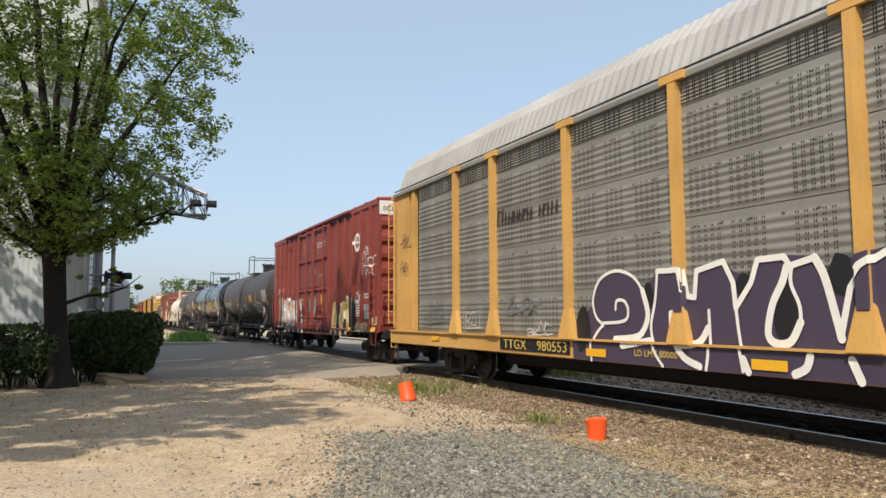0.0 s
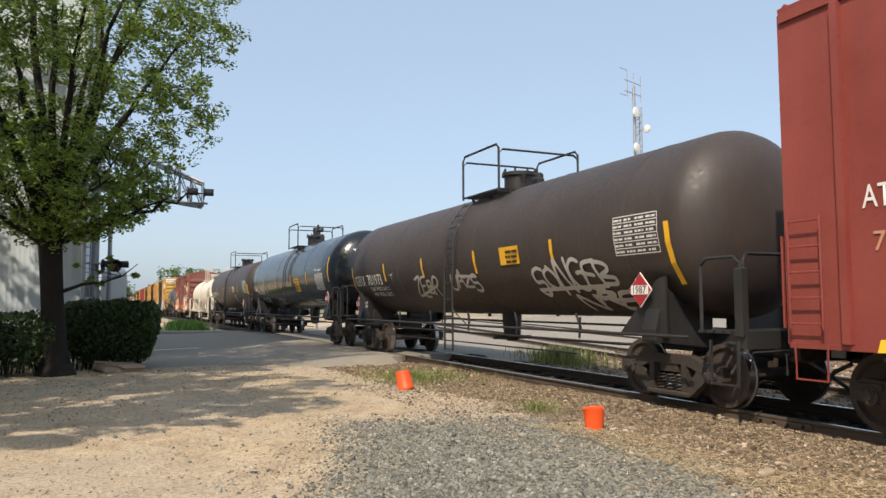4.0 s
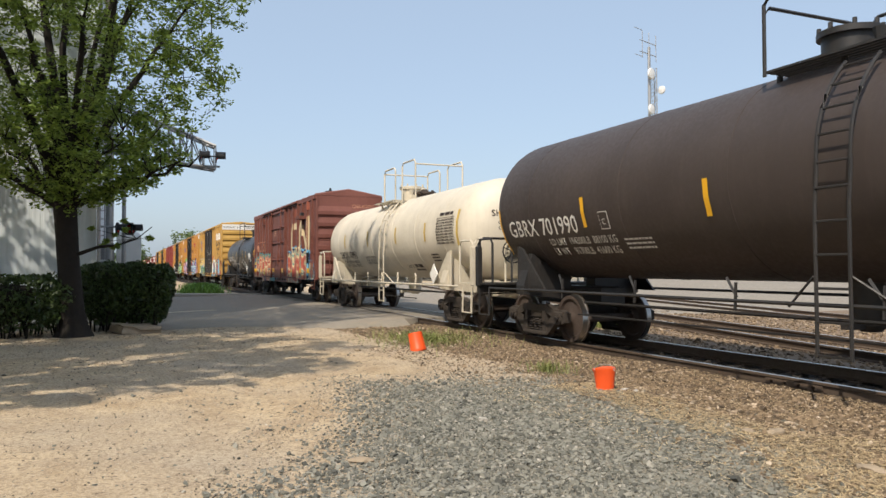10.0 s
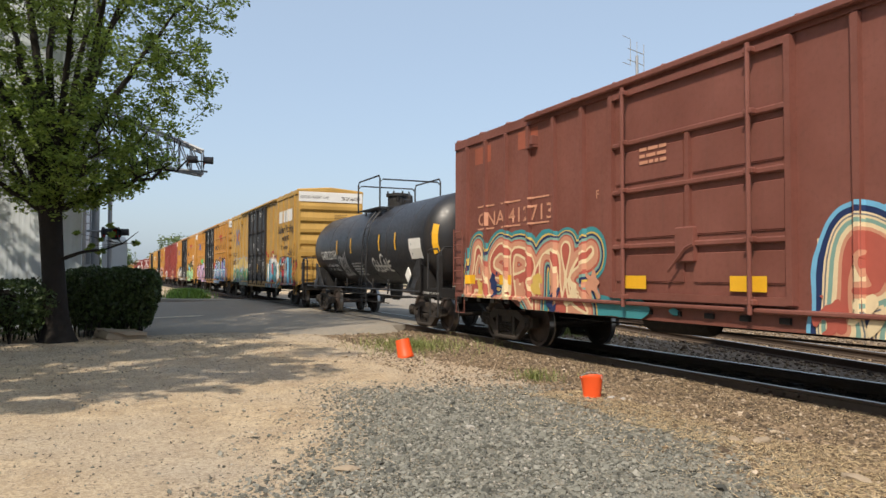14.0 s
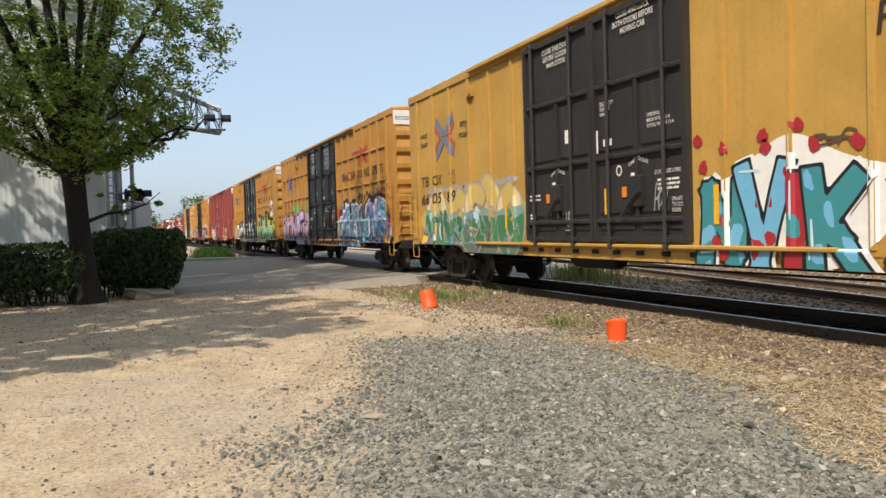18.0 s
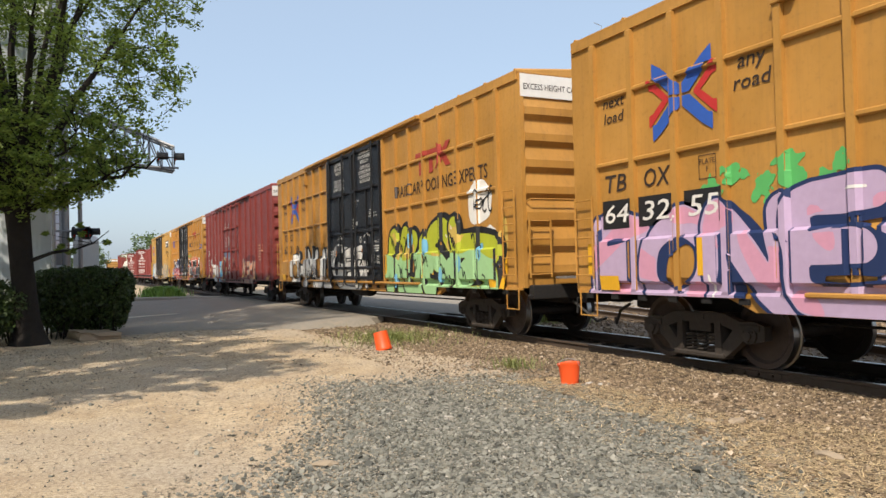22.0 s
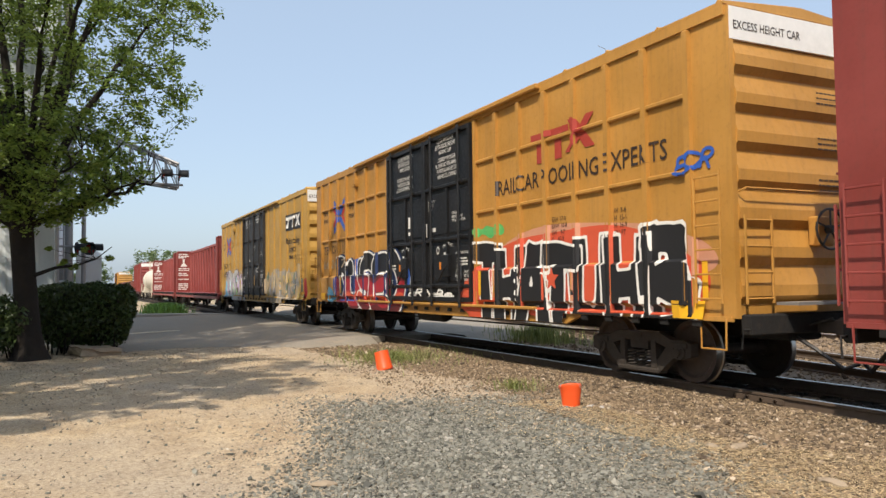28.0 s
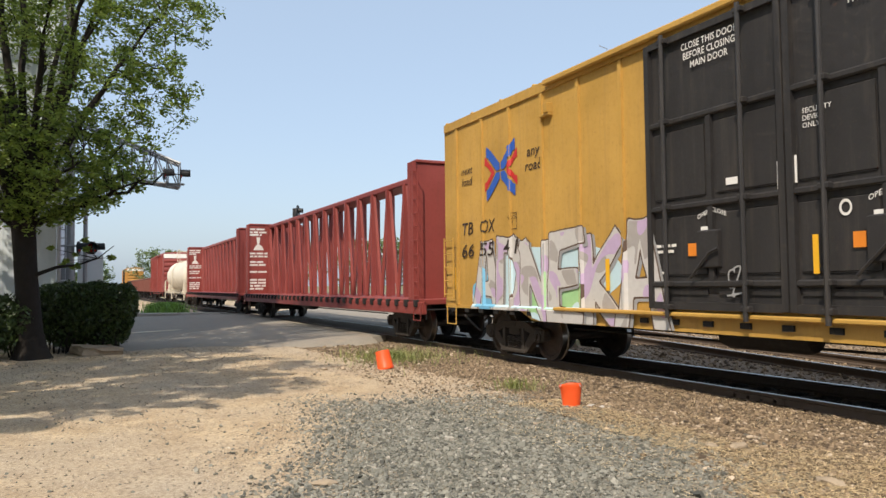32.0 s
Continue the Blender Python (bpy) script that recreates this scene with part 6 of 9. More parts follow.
        part("roof_hoop", hp, M["fit_black"], car)
        stirrup(car, M["rack_yellow"], f * (h - 0.25))
        coupler(car, f * h, f)
        truck(car, f * (h - 3.6))

    def place(u, v, layer=1):
        d = 0.115 if any(abs(u - p) < 0.087 for p in posts) and v > 1.5 else (0.064 if v < 1.07 else 0.015)
        return (-(X + d + 0.0035 + 0.0022 * layer), -u, v)
    sp = place
    fill = [(-4.40, 0.73), (-4.42, 1.1), (-4.18, 1.48), (-3.90, 1.62), (-3.84, 1.80), (-3.64, 2.08), (-3.22, 2.20), (-2.80, 2.10), (-2.50, 1.86), (-2.36, 2.02), (-2.22, 2.14), (-1.68, 2.14),
            (-1.60, 1.72), (-1.46, 1.72), (-1.41, 2.10), (-0.91, 2.20), (-0.72, 2.02), (-0.50, 1.98), (-0.34, 2.18), (0.07, 2.20), (0.50, 2.16), (0.66, 1.98), (0.90, 2.10), (1.37, 2.20), (2.6, 2.26), (3.4, 1.9), (3.9, 1.2), (4.0, 0.73)]
    body = shape(car, sp, fill, M["s_purple"], 1, "painted_letters")
    for u, v, ru, rv in ((-4.15, 1.25, 0.20, 0.38), (-2.44, 1.78, 0.10, 0.22), (-0.58, 1.86, 0.13, 0.16), (0.82, 1.92, 0.16, 0.24), (0.06, 1.50, 0.19, 0.40)):
        blob(car, sp, u, v, ru, rv, "black", int(u * 10) % 7, 3, cell=0.03, soft=0.08)
    sprayed(body, sp, [[(-3.85, 0.73), (-3.87, 1.04), (-3.67, 1.26), (-3.58, 1.32), (-3.77, 1.46), (-3.84, 1.75), (-3.64, 2.07), (-3.21, 2.19), (-2.79, 2.08), (-2.56, 1.85)],
                       [(-3.61, 1.35), (-3.03, 1.39), (-2.92, 1.55), (-3.01, 1.70), (-3.20, 1.71), (-3.24, 1.57)], [(-2.10, 0.74), (-2.29, 0.96), (-2.39, 1.29), (-2.28, 1.71), (-2.22, 2.13)],
                       [(-1.24, 0.74), (-1.19, 1.01), (-1.20, 1.54)], [(-0.72, 1.57), (-0.67, 1.17), (-0.59, 0.76)], [(0.27, 1.39), (0.26, 1.59), (0.15, 1.86), (0.18, 2.07)]], 0.026, "white", 7, 0.022)
    sprayed(body, sp, [[(-2.22, 2.13), (-1.68, 2.12), (-1.59, 1.74), (-1.46, 1.72), (-1.41, 2.09), (-0.91, 2.19), (-0.75, 1.90), (-0.72, 1.57), (-0.45, 1.89), (-0.34, 2.17), (0.07, 2.18), (0.14, 2.07)],
                       [(0.18, 2.07), (0.50, 2.14)], [(0.80, 1.27), (0.93, 1.77), (1.11, 2.01), (1.37, 2.14), (1.9, 2.2)]], 0.040, "white", 8, 0.022, False)
    sprayed(body, sp, [[(-2.56, 1.85), (-2.45, 1.50), (-2.56, 1.25), (-2.76, 1.14), (-3.26, 1.10)], [(-3.03, 1.0), (-2.4, 1.1)], [(-1.94, 1.50), (-1.91, 1.22), (-1.67, 0.90), (-1.35, 0.78)],
                       [(-1.22, 1.30), (-1.40, 1.10), (-1.75, 1.05)], [(0.10, 2.05), (0.03, 1.87), (-0.13, 1.60), (-0.21, 1.25), (-0.09, 1.13), (0.12, 1.16), (0.27, 1.39)],
                       [(0.50, 2.14), (0.62, 1.91), (0.74, 1.46), (0.80, 1.21)], [(-0.58, 0.92), (-0.50, 0.76)], [(0.20, 0.78), (0.36, 0.86), (0.42, 1.0)], [(0.95, 0.98), (1.05, 0.76)]], 0.052, "white", 9, 0.022)
    rect(car, sp, -7.05, 0.79, 2.55, 0.24, M["s_black"], 3, "number_panel", "black number panel")
    lay_text(car, "TTGX    980553", 0.27, -6.9, 0.825, lambda u, v: sp(u, v, 5), M["s_gold"], fit=2.3)
    lay_text(car, "LD LMT 80000", 0.14, -2.75, 0.86, lambda u, v: sp(u, v, 6), M["s_gold"], fit=0.95)
    for u in (-4.0, -0.45, 3.1):
        rect(car, sp, u, 0.80, 0.55, 0.13, M["reflect"], 9, "reflector")
    rect(car, sp, -10.6, 0.88, 0.45, 0.11, M["reflect"], 9, "reflector")
    # an owner's word mark as plain bars
    for i, (u, w, hh) in enumerate(((-7.22, 0.26, 0.34), (-6.88, 0.2, 0.24), (-6.60, 0.14, 0.24), (-6.40, 0.14, 0.24), (-6.18, 0.24, 0.24), (-5.86, 0.36, 0.24), (-5.42, 0.22, 0.24), (-5.12, 0.22, 0.24))):
        for a in (0.0, w - 0.055):
            shape(car, sp, [(u + a, 3.36), (u + a + 0.055, 3.36), (u + a + 0.055 + hh * 0.15, 3.36 + hh), (u + a + hh * 0.15, 3.36 + hh)], M["ink"], 5, "word_mark")
        if i % 2 == 0:
            rect(car, sp, u + 0.05, 3.36 + hh * 0.72, w - 0.08, 0.05, M["ink"], 6, "word_mark")
    scribble(car, sp, -8.75, -8.05, 1.25, 1.55, 6, 0.014, "silver", 3)
    scribble(car, sp, -6.0, -5.2, 1.15, 1.35, 8, 0.012, "silver", 4)
    scribble(car, sp, -11.0, -9.8, 1.35, 1.75, 10, 0.02, "dusk", 5)
    scribble(car, lambda u, v, l=1: sp(u, v, l + 3), -12.9, -12.3, 3.4, 3.65, 6, 0.014, "umber", 15)
    scribble(car, lambda u, v, l=1: sp(u, v, l + 3), -12.9, -12.4, 2.7, 3.0, 5, 0.014, "umber", 16)
    scribble(car, sp, -6.9, -5.6, 1.5, 1.85, 9, 0.018, "dusk", 6)
    return car


autorack()

# -- red box car
car, pl, cuts, h = boxcar("faded red boxcar with silver and gold graffiti", 21.51, 37.0, 5.12, M["red"],
                          [-6.97, -6.02, -5.13, -4.2, -3.3, 3.51, 4.40, 5.30, 6.18, 7.10], bogie=1.6)
for u in (-2.45, 2.45):
    g = Geo().box(-HW - 0.09, -HW, -u - 0.06, -u + 0.06, 1.0, 4.9, c=0.015)
    part("door_post", g, M["red"], car)
me = contour_mesh("emblem", lambda U, V: np.maximum(np.hypot(U - 5.67, V - 3.91) - 0.32, 0.20 - np.hypot(U - 5.67, V - 3.91)), 5.2, 6.2, 3.4, 4.4, 0.025, lambda u, v: pl(u, v, 3), M["s_white"])
part("emblem", me, None, car, "round white emblem")
rect(car, pl, 5.64, 3.72, 0.06, 0.38, M["s_white"], 4, "emblem")
rect(car, pl, 5.48, 3.88, 0.38, 0.06, M["s_white"], 5, "emblem")
blob(car, pl, -5.2, 1.5, 1.1, 0.55, "tan", 20, 0.5, soft=0.3)
piece(car, pl, "AANMAn", -6.45, -1.5, 0.76, 2.35, 0.135, ["silver", "white", "salmon"], "umber", None, "white", 21, 0.035, square=True, drop=("umber", 0.07, -0.05))
shape(car, pl, [(2.45, 0.86), (5.6, 0.80), (5.55, 1.95), (5.0, 1.98), (4.6, 2.08), (4.1, 1.72), (3.4, 2.0), (2.95, 1.55), (2.5, 1.4)], M["s_black"], 0.5, "spray_cloud")
piece(car, pl, "ANPli", 2.5, 5.5, 0.80, 2.08, 0.135, ["cream", "gold"], "umber", None, None, 22, 0.03, square=True, drop=("black", 0.06, -0.03))
blob(car, pl, 6.1, 1.05, 0.75, 0.24, "tan", 3)
blob(car, pl, 6.9, 0.98, 0.4, 0.16, "umber", 4, 2)
scribble(car, pl, 6.25, 7.55, 2.75, 3.4, 8, 0.016, "white", 8)
scribble(car, pl, 6.5, 7.0, 3.5, 3.8, 6, 0.014, "white", 9)
scribble(car, pl, 5.5, 6.2, 1.95, 2.3, 7, 0.018, "white", 10)
scribble(car, pl, -1.75, -0.7, 4.0, 4.4, 8, 0.011, "salmon", 12)
lay_text(car, "ATW", 0.36, -6.75, 2.52, lambda u, v: pl(u, v, 5), M["ink_white"], fit=0.62)
rect(car, pl, -5.85, 2.56, 0.62, 0.24, M["s_scarlet"], 5, "paint_patch", "bright red paint patch")
lay_text(car, "727", 0.30, -6.65, 2.05, lambda u, v: pl(u, v, 5), M["s_salmon"], fit=0.45)
lay_text(car, "240", 0.30, -5.75, 2.05, lambda u, v: pl(u, v, 5), M["s_salmon"], fit=0.5)
lay_text(car, "PLATE\nF", 0.12, -3.72, 2.55, lambda u, v: pl(u, v, 5), M["ink_white"], "CENTER")
data_plate(car, pl, 6.40, 1.35, 0.6, 0.52)
bars(car, 5.55, 2.02, 0.42, 7, 0.05, 0.035, lambda u, v: pl(u, v, 4), M["ink_white"], 3)
bars(car, 6.45, 2.2, 0.5, 2, 0.06, 0.04, lambda u, v: pl(u, v, 4), M["ink_white"], 4)
rect(car, pl, 7.2, 1.20, 0.5, 0.26, M["s_cream"], 7, "sign_plate")
lay_text(car, "THIS CAR\nEXCESS HEIGHT", 0.085, 7.45, 1.35, lambda u, v: pl(u, v, 9), M["ink"], "CENTER", fit=0.45)
for u in (7.2, 2.9, 4.8, -6.6, -4.9, -3.6, 0.6):
    rect(car, pl, u, 0.95 if u < 7 else 1.0, 0.45, 0.15, M["reflect"], 10, "reflector")
lay_text(car, "CLOSE AND LOCK DOORS\nBEFORE MOVING CAR", 0.135, 1.25, 4.25, lambda u, v: pl(u, v, 4), M["ink_white"], "CENTER", fit=1.3)
lay_text(car, "SECURITY\nDEVICE\nONLY", 0.075, 0.3, 3.30, lambda u, v: pl(u, v, 4), M["ink_white"])
lay_text(car, "OPENING MAIN  8-0  H 12-4\nTOTAL W 16-0", 0.07, 0.95, 3.05, lambda u, v: pl(u, v, 4), M["ink_white"])
lay_text(car, "CLOSE THIS DOOR FIRST", 0.07, -1.9, 1.28, lambda u, v: pl(u, v, 6), M["ink_white"])
rect(car, pl, -1.65, 1.95, 0.26, 0.24, M["reflect"], 8, "sign_plate")
rect(car, pl, 1.35, 1.95, 0.2, 0.34, M["reflect"], 8, "sign_plate")
rect(car, pl, -0.55, 1.65, 0.3, 0.5, M["s_dusk"], 4, "paint_patch")
scribble(car, pl, 0.25, 0.50, 1.35, 2.2, 9, 0.016, "silver", 14)
ep = end_place(h)
lay_text(car, "EXCESS HEIGHT CAR", 0.20, -1.3, 4.72, lambda u, v: ep(u, v), M["ink"], fit=1.35)

# -- first brown tank car
car, pl, yc = tank_car("matt brown-black tank car with white tags", 38.35, 55.12, (39.6, 53.72), 1.465, 2.715, M["tank_brown"], M["fit_black"], 0.8, -0.82, -0.25,
                       (-6.5, -3.6, -1.2, 1.2, 3.6, 6.5))
lay_text(car, "GBRX", 0.46, -7.50, 2.09, lambda u, v: pl(u, v, 3), M["ink_white"], fit=0.96)
lay_text(car, "701973", 0.46, -6.32, 2.09, lambda u, v: pl(u, v, 3), M["ink_white"], fit=1.32)
lay_text(car, "LD LMT  194300LB  88100 KG\nLT WT    91700LB  41600 KG", 0.165, -6.30, 1.92, lambda u, v: pl(u, v, 3), M["ink_white"], fit=1.7)
lay_text(car, "PLATE\nC", 0.11, -4.12, 2.30, lambda u, v: pl(u, v, 3), M["ink_white"], "CENTER")
yellow_marks(car, pl, (-4.68, -1.80, 1.22, 4.38), 2.18, 0.50)
yellow_marks(car, pl, (-7.72, 7.5), 1.78, 0.92)
data_panel(car, pl, 6.30, 2.26, 1.05, 0.60, M["ink_white"], 6)
rect(car, pl, 2.45, 2.30, 0.78, 0.36, M["reflect"], 5, "sign_plate")
bars(car, 2.72, 2.58, 0.48, 3, 0.05, 0.05, lambda u, v: pl(u, v, 8), M["ink"], 2)
scribble(car, pl, 3.5, 6.0, 1.75, 2.30, 14, 0.035, "silver", 31)
scribble(car, pl, 4.6, 6.3, 1.45, 1.75, 6, 0.035, "silver", 32)
scribble(car, pl, -2.6, -1.1, 1.75, 2.2, 9, 0.03, "silver", 33)
scribble(car, pl, -0.3, 1.2, 1.85, 2.2, 9, 0.03, "silver", 34)
placard(car, -1.42, -6.9, 1.70)
lay_text(car, "JACK\nHERE", 0.12, -6.55, 1.50, lambda u, v: (-1.34, -u, v), M["ink_white"], "CENTER")

# -- glossy black tank car
car, pl, yc = tank_car("glossy black tank car", 56.35, 73.0, (57.75, 71.57), 1.51, 2.77, M["tank_black"], M["fit_black"], 0.8, 0.06, -0.75, (-6.6, -4.0, -1.3, 1.3, 4.0, 6.6))
lay_text(car, "TAEX", 0.42, -6.66, 2.07, lambda u, v: pl(u, v, 3), M["ink_white"], fit=0.76)
lay_text(car, "2773", 0.42, -5.68, 2.07, lambda u, v: pl(u, v, 3), M["ink_white"], fit=0.75)
lay_text(car, "LD LMT  207300LB   94000KG\nLT WT    78700LB   35700KG", 0.125, -6.41, 1.76, lambda u, v: pl(u, v, 3), M["ink_white"], fit=1.8)
rect(car, pl, -4.5, 2.07, 0.30, 0.32, M["ink_white"], 2, "sign_plate")
rect(car, pl, -4.485, 2.085, 0.27, 0.29, M["tank_black"], 4, "sign_plate")
lay_text(car, "PLATE\nC", 0.10, -4.35, 2.25, lambda u, v: pl(u, v, 6), M["ink_white"], "CENTER")
lay_text(car, "VENT TANK WHEN UNLOADING", 0.12, -2.72, 1.72, lambda u, v: pl(u, v, 3), M["ink_white"], fit=1.5)
yellow_marks(car, pl, (-4.78, -1.77, 1.36, 4.16), 2.32, 0.50)
yellow_marks(car, pl, (-7.74, 7.42), 2.33, 0.92, 0.10)
rect(car, pl, 2.10, 2.06, 0.78, 0.55, M["reflect"], 5, "sign_plate", "yellow notice panel")
bars(car, 2.2, 2.53, 0.46, 4, 0.05, 0.06, lambda u, v: pl(u, v, 8), M["ink"], 5)
data_panel(car, pl, 5.58, 2.07, 1.15, 0.60, M["ink_white"], 8)
lay_text(car, "DOT 117R100W", 0.13, 5.55, 2.78, lambda u, v: pl(u, v, 3), M["ink_white"])
bars(car, 4.2, 1.72, 1.1, 3, 0.04, 0.05, lambda u, v: pl(u, v, 3), M["ink_white"], 6)
bars(car, 3.0, 1.66, 0.5, 1, 0.05, 0.05, lambda u, v: pl(u, v, 3), M["ink_white"], 7)
placard(car, -1.44, -7.25, 1.72)
placard(car, -0.75, 57.75 - 64.66 - 1.93, 1.52, 0.24)
hd = lambda u, v, layer=1: (u, 56.35 - 64.66 - 0.012 + 0.8 * (1 - math.sqrt(max(0.0, 1 - (u * u + (v - 2.77) ** 2) / 1.51 ** 2))), v)
lay_text(car, "TAEX 2773", 0.24, -0.75, 3.35, lambda u, v: hd(u, v), M["ink_white"], fit=1.3)
lay_text(car, "CAPY   28810 GL\nCAPY  110023 L", 0.15, -0.7, 3.12, lambda u, v: hd(u, v), M["ink_white"], fit=1.1)
rect(car, pl, -6.9, 0.95, 0.3, 0.16, M["s_white"], 3, "sign_plate")

# -- second brown tank car
car, pl, yc = tank_car("matt brown-black tank car", 74.4, 91.02, (75.65, 89.5), 1.465, 2.715, M["tank_brown"], M["fit_black"], 0.8, 0.45, -0.52, (-6.5, -3.6, -1.2, 1.2, 3.6, 6.5), plat=(-1.5, 0.47))
lay_text(car, "GBRX 701990", 0.46, -7.4, 2.10, lambda u, v: pl(u, v, 3), M["ink_white"], fit=2.5)
lay_text(car, "LD LMT  194300LB  88100 KG\nLT WT    91700LB  41600 KG", 0.18, -6.0, 1.90, lambda u, v: pl(u, v, 3), M["ink_white"], fit=2.1)
rect(car, pl, -4.2, 2.12, 0.26, 0.30, M["ink_white"], 2, "sign_plate")
rect(car, pl, -4.185, 2.135, 0.23, 0.27, M["tank_brown"], 4, "sign_plate")
lay_text(car, "C", 0.14, -4.07, 2.20, lambda u, v: pl(u, v, 6), M["ink_white"], "CENTER")
yellow_marks(car, pl, (-4.68, -1.65, 1.35, 4.46), 2.18, 0.52)
yellow_marks(car, pl, (7.58, -7.75), 1.76, 0.92, 0.075)
data_panel(car, pl, 6.42, 2.20, 1.06, 0.68, M["ink_white"], 6)
lay_text(car, "DOT 111A100W", 0.10, 6.3, 2.86, lambda u, v: pl(u, v, 3), M["ink_white"])
rect(car, pl, 2.50, 2.28, 0.78, 0.38, M["s_cream"], 5, "sign_plate", "pale notice panel")
bars(car, 2.76, 2.52, 0.5, 3, 0.05, 0.04, lambda u, v: pl(u, v, 8), M["ink"], 9)
bars(car, 2.85, 2.12, 0.5, 4, 0.04, 0.05, lambda u, v: pl(u, v, 3), M["ink_white"], 10)
bars(car, 2.95, 1.72, 0.3, 2, 0.05, 0.03, lambda u, v: pl(u, v, 3), M["ink_white"], 11)
bars(car, -3.7, 1.95, 0.7, 3, 0.03, 0.04, lambda u, v: pl(u, v, 3), M["ink_white"], 12)
rect(car, pl, 5.95, 1.72, 0.5, 0.24, M["s_grey"], 4, "sign_plate")
rect(car, pl, 5.98, 1.75, 0.44, 0.18, M["tank_brown"], 6, "sign_plate")
placard(car, -1.46, -7.0, 1.55)

# -- cream tank car
car, pl, yc = tank_car("cream-white tank car with streaks of dirt", 92.05, 105.6, (93.5, 104.1), 1.29, 2.44, M["tank_white"], M["fit_white"], 0.72, 0.50, -0.52,
                       (-5.0, -3.0, -1.0, 1.0, 3.0, 5.0), plat=(-1.1, 0.8), hoops=((-1.05, 0.02), (0.66, 1.8)), rail_x=0.78)
lay_text(car, "SHQX 10993", 0.36, -4.97, 1.82, lambda u, v: pl(u, v, 3), M["ink"], fit=2.05)
lay_text(car, "LD LMT  220500 LB   100000 KG\nLT WT    62500 LB    28350 KG", 0.13, -4.8, 1.66, lambda u, v: pl(u, v, 3), M["ink"], fit=1.8)
lay_text(car, "CAUTION DO NOT USE STEAM,\nBOILING WATER OR SHARP\nOBJECTS TO CLEAN INTERIOR", 0.095, -2.0, 1.80, lambda u, v: pl(u, v, 3), M["ink"], fit=1.12)
lay_text(car, "LEASED TO", 0.12, 1.55, 1.48, lambda u, v: pl(u, v, 3), M["ink"], fit=0.5)
bars(car, 2.15, 1.58, 0.6, 1, 0.09, 0.04, lambda u, v: pl(u, v, 3), M["ink"], 13)
yellow_marks(car, pl, (-4.15, -1.42, 1.36, 3.73), 2.19, 0.50, 0.10, M["s_gold"])
yellow_marks(car, pl, (5.85, -6.25), 2.02, 0.90, 0.12, M["s_gold"])
data_panel(car, pl, 4.58, 2.09, 1.10, 0.66, M["ink"], 9)
bars(car, 4.7, 2.90, 0.85, 1, 0.08, 0.05, lambda u, v: pl(u, v, 3), M["ink"], 33)
bars(car, 3.9, 1.85, 0.5, 3, 0.04, 0.04, lambda u, v: pl(u, v, 3), M["ink"], 14)
bars(car, 2.0, 1.45, 0.7, 1, 0.05, 0.04, lambda u, v: pl(u, v, 3), M["ink"], 15)
bars(car, 4.2, 1.30, 0.9, 2, 0.04, 0.04, lambda u, v: pl(u, v, 3), M["ink"], 16)
placard(car, -1.42, -4.75, 1.30, 0.27, True)
hd2 = lambda u, v, layer=1: (u, 92.05 - 98.8 - 0.012 + 0.72 * (1 - math.sqrt(max(0.0, 1 - (u * u + (v - 2.44) ** 2) / 1.29 ** 2))), v)
lay_text(car, "SHQX 10993", 0.22, -0.70, 2.72, lambda u, v: hd2(u, v), M["ink"], fit=1.25)
lay_text(car, "CAPY  15850 G\nCAPY  60000 L", 0.13, -0.55, 2.52, lambda u, v: hd2(u, v), M["ink"], fit=0.9)

# -- brown box car with a winding emblem
car, pl, cuts, h = boxcar("weathered brown boxcar with colourful graffiti", 106.75, 122.22, 4.58, M["brown"],
                          [-7.1, -6.2, -5.3, -4.4, -3.5, -2.6, 2.55, 3.5, 4.45, 5.4, 6.35, 7.2], leaves=1, door=(-1.80, 1.75), door_bars=[-1.35, 1.15],
                          bogie=1.7, white_top=False, end_ribs=6, peak=0.22, post_w=0.09)
for u, v in ((-6.75, 3.9), (-4.85, 3.95), (3.6, 3.85), (6.0, 4.0)):
    rect(car, pl, u, v, 0.75, 0.36, M["patch_red"], 1, "paint_patch", "orange-red repaint patch")
worm = [[(4.22, 3.41), (3.45, 3.41), (3.15, 3.3), (3.05, 3.05), (3.03, 2.5), (3.2, 2.3), (4.55, 2.28), (4.72, 2.45), (4.74, 3.2), (4.85, 3.42), (5.1, 3.48), (5.3, 3.35), (6.0, 2.42), (6.25, 2.30), (6.48, 2.42), (6.53, 2.65), (6.53, 3.62)]]
me = contour_mesh("emblem", strokes_field(worm, 0.15), 2.8, 7.0, 1.9, 3.9, 0.03, lambda u, v: pl(u, v, 3), M["s_cream"])
part("emblem", me, None, car, "cream winding-line emblem")
BANDS = [("sky", 0.46), ("navy", 0.40), ("cream", 0.325), ("dusk", 0.30), ("cream", 0.28), ("sage", 0.25), ("cream", 0.195), ("salmon", 0.135), ("brick", 0.085)]
shape(car, pl, [(2.0, 0.80), (6.3, 0.80), (6.3, 1.9), (2.0, 1.9)], M["s_cream"], 0, "spray_cloud")
banded(car, pl, "aNOCS", 1.85, 6.6, 0.80, 2.40, BANDS, 41)
blob(car, pl, 6.55, 1.85, 0.40, 0.46, "sky", 45, 0.2, soft=0.12)
blob(car, pl, 6.55, 1.80, 0.33, 0.38, "navy", 46, 0.4, soft=0.12)
banded(car, pl, "nn", 6.35, 7.45, 0.84, 1.85, [("sky", 0.24), ("navy", 0.19), ("cream", 0.12), ("sage", 0.08), ("dusk", 0.03)], 47)
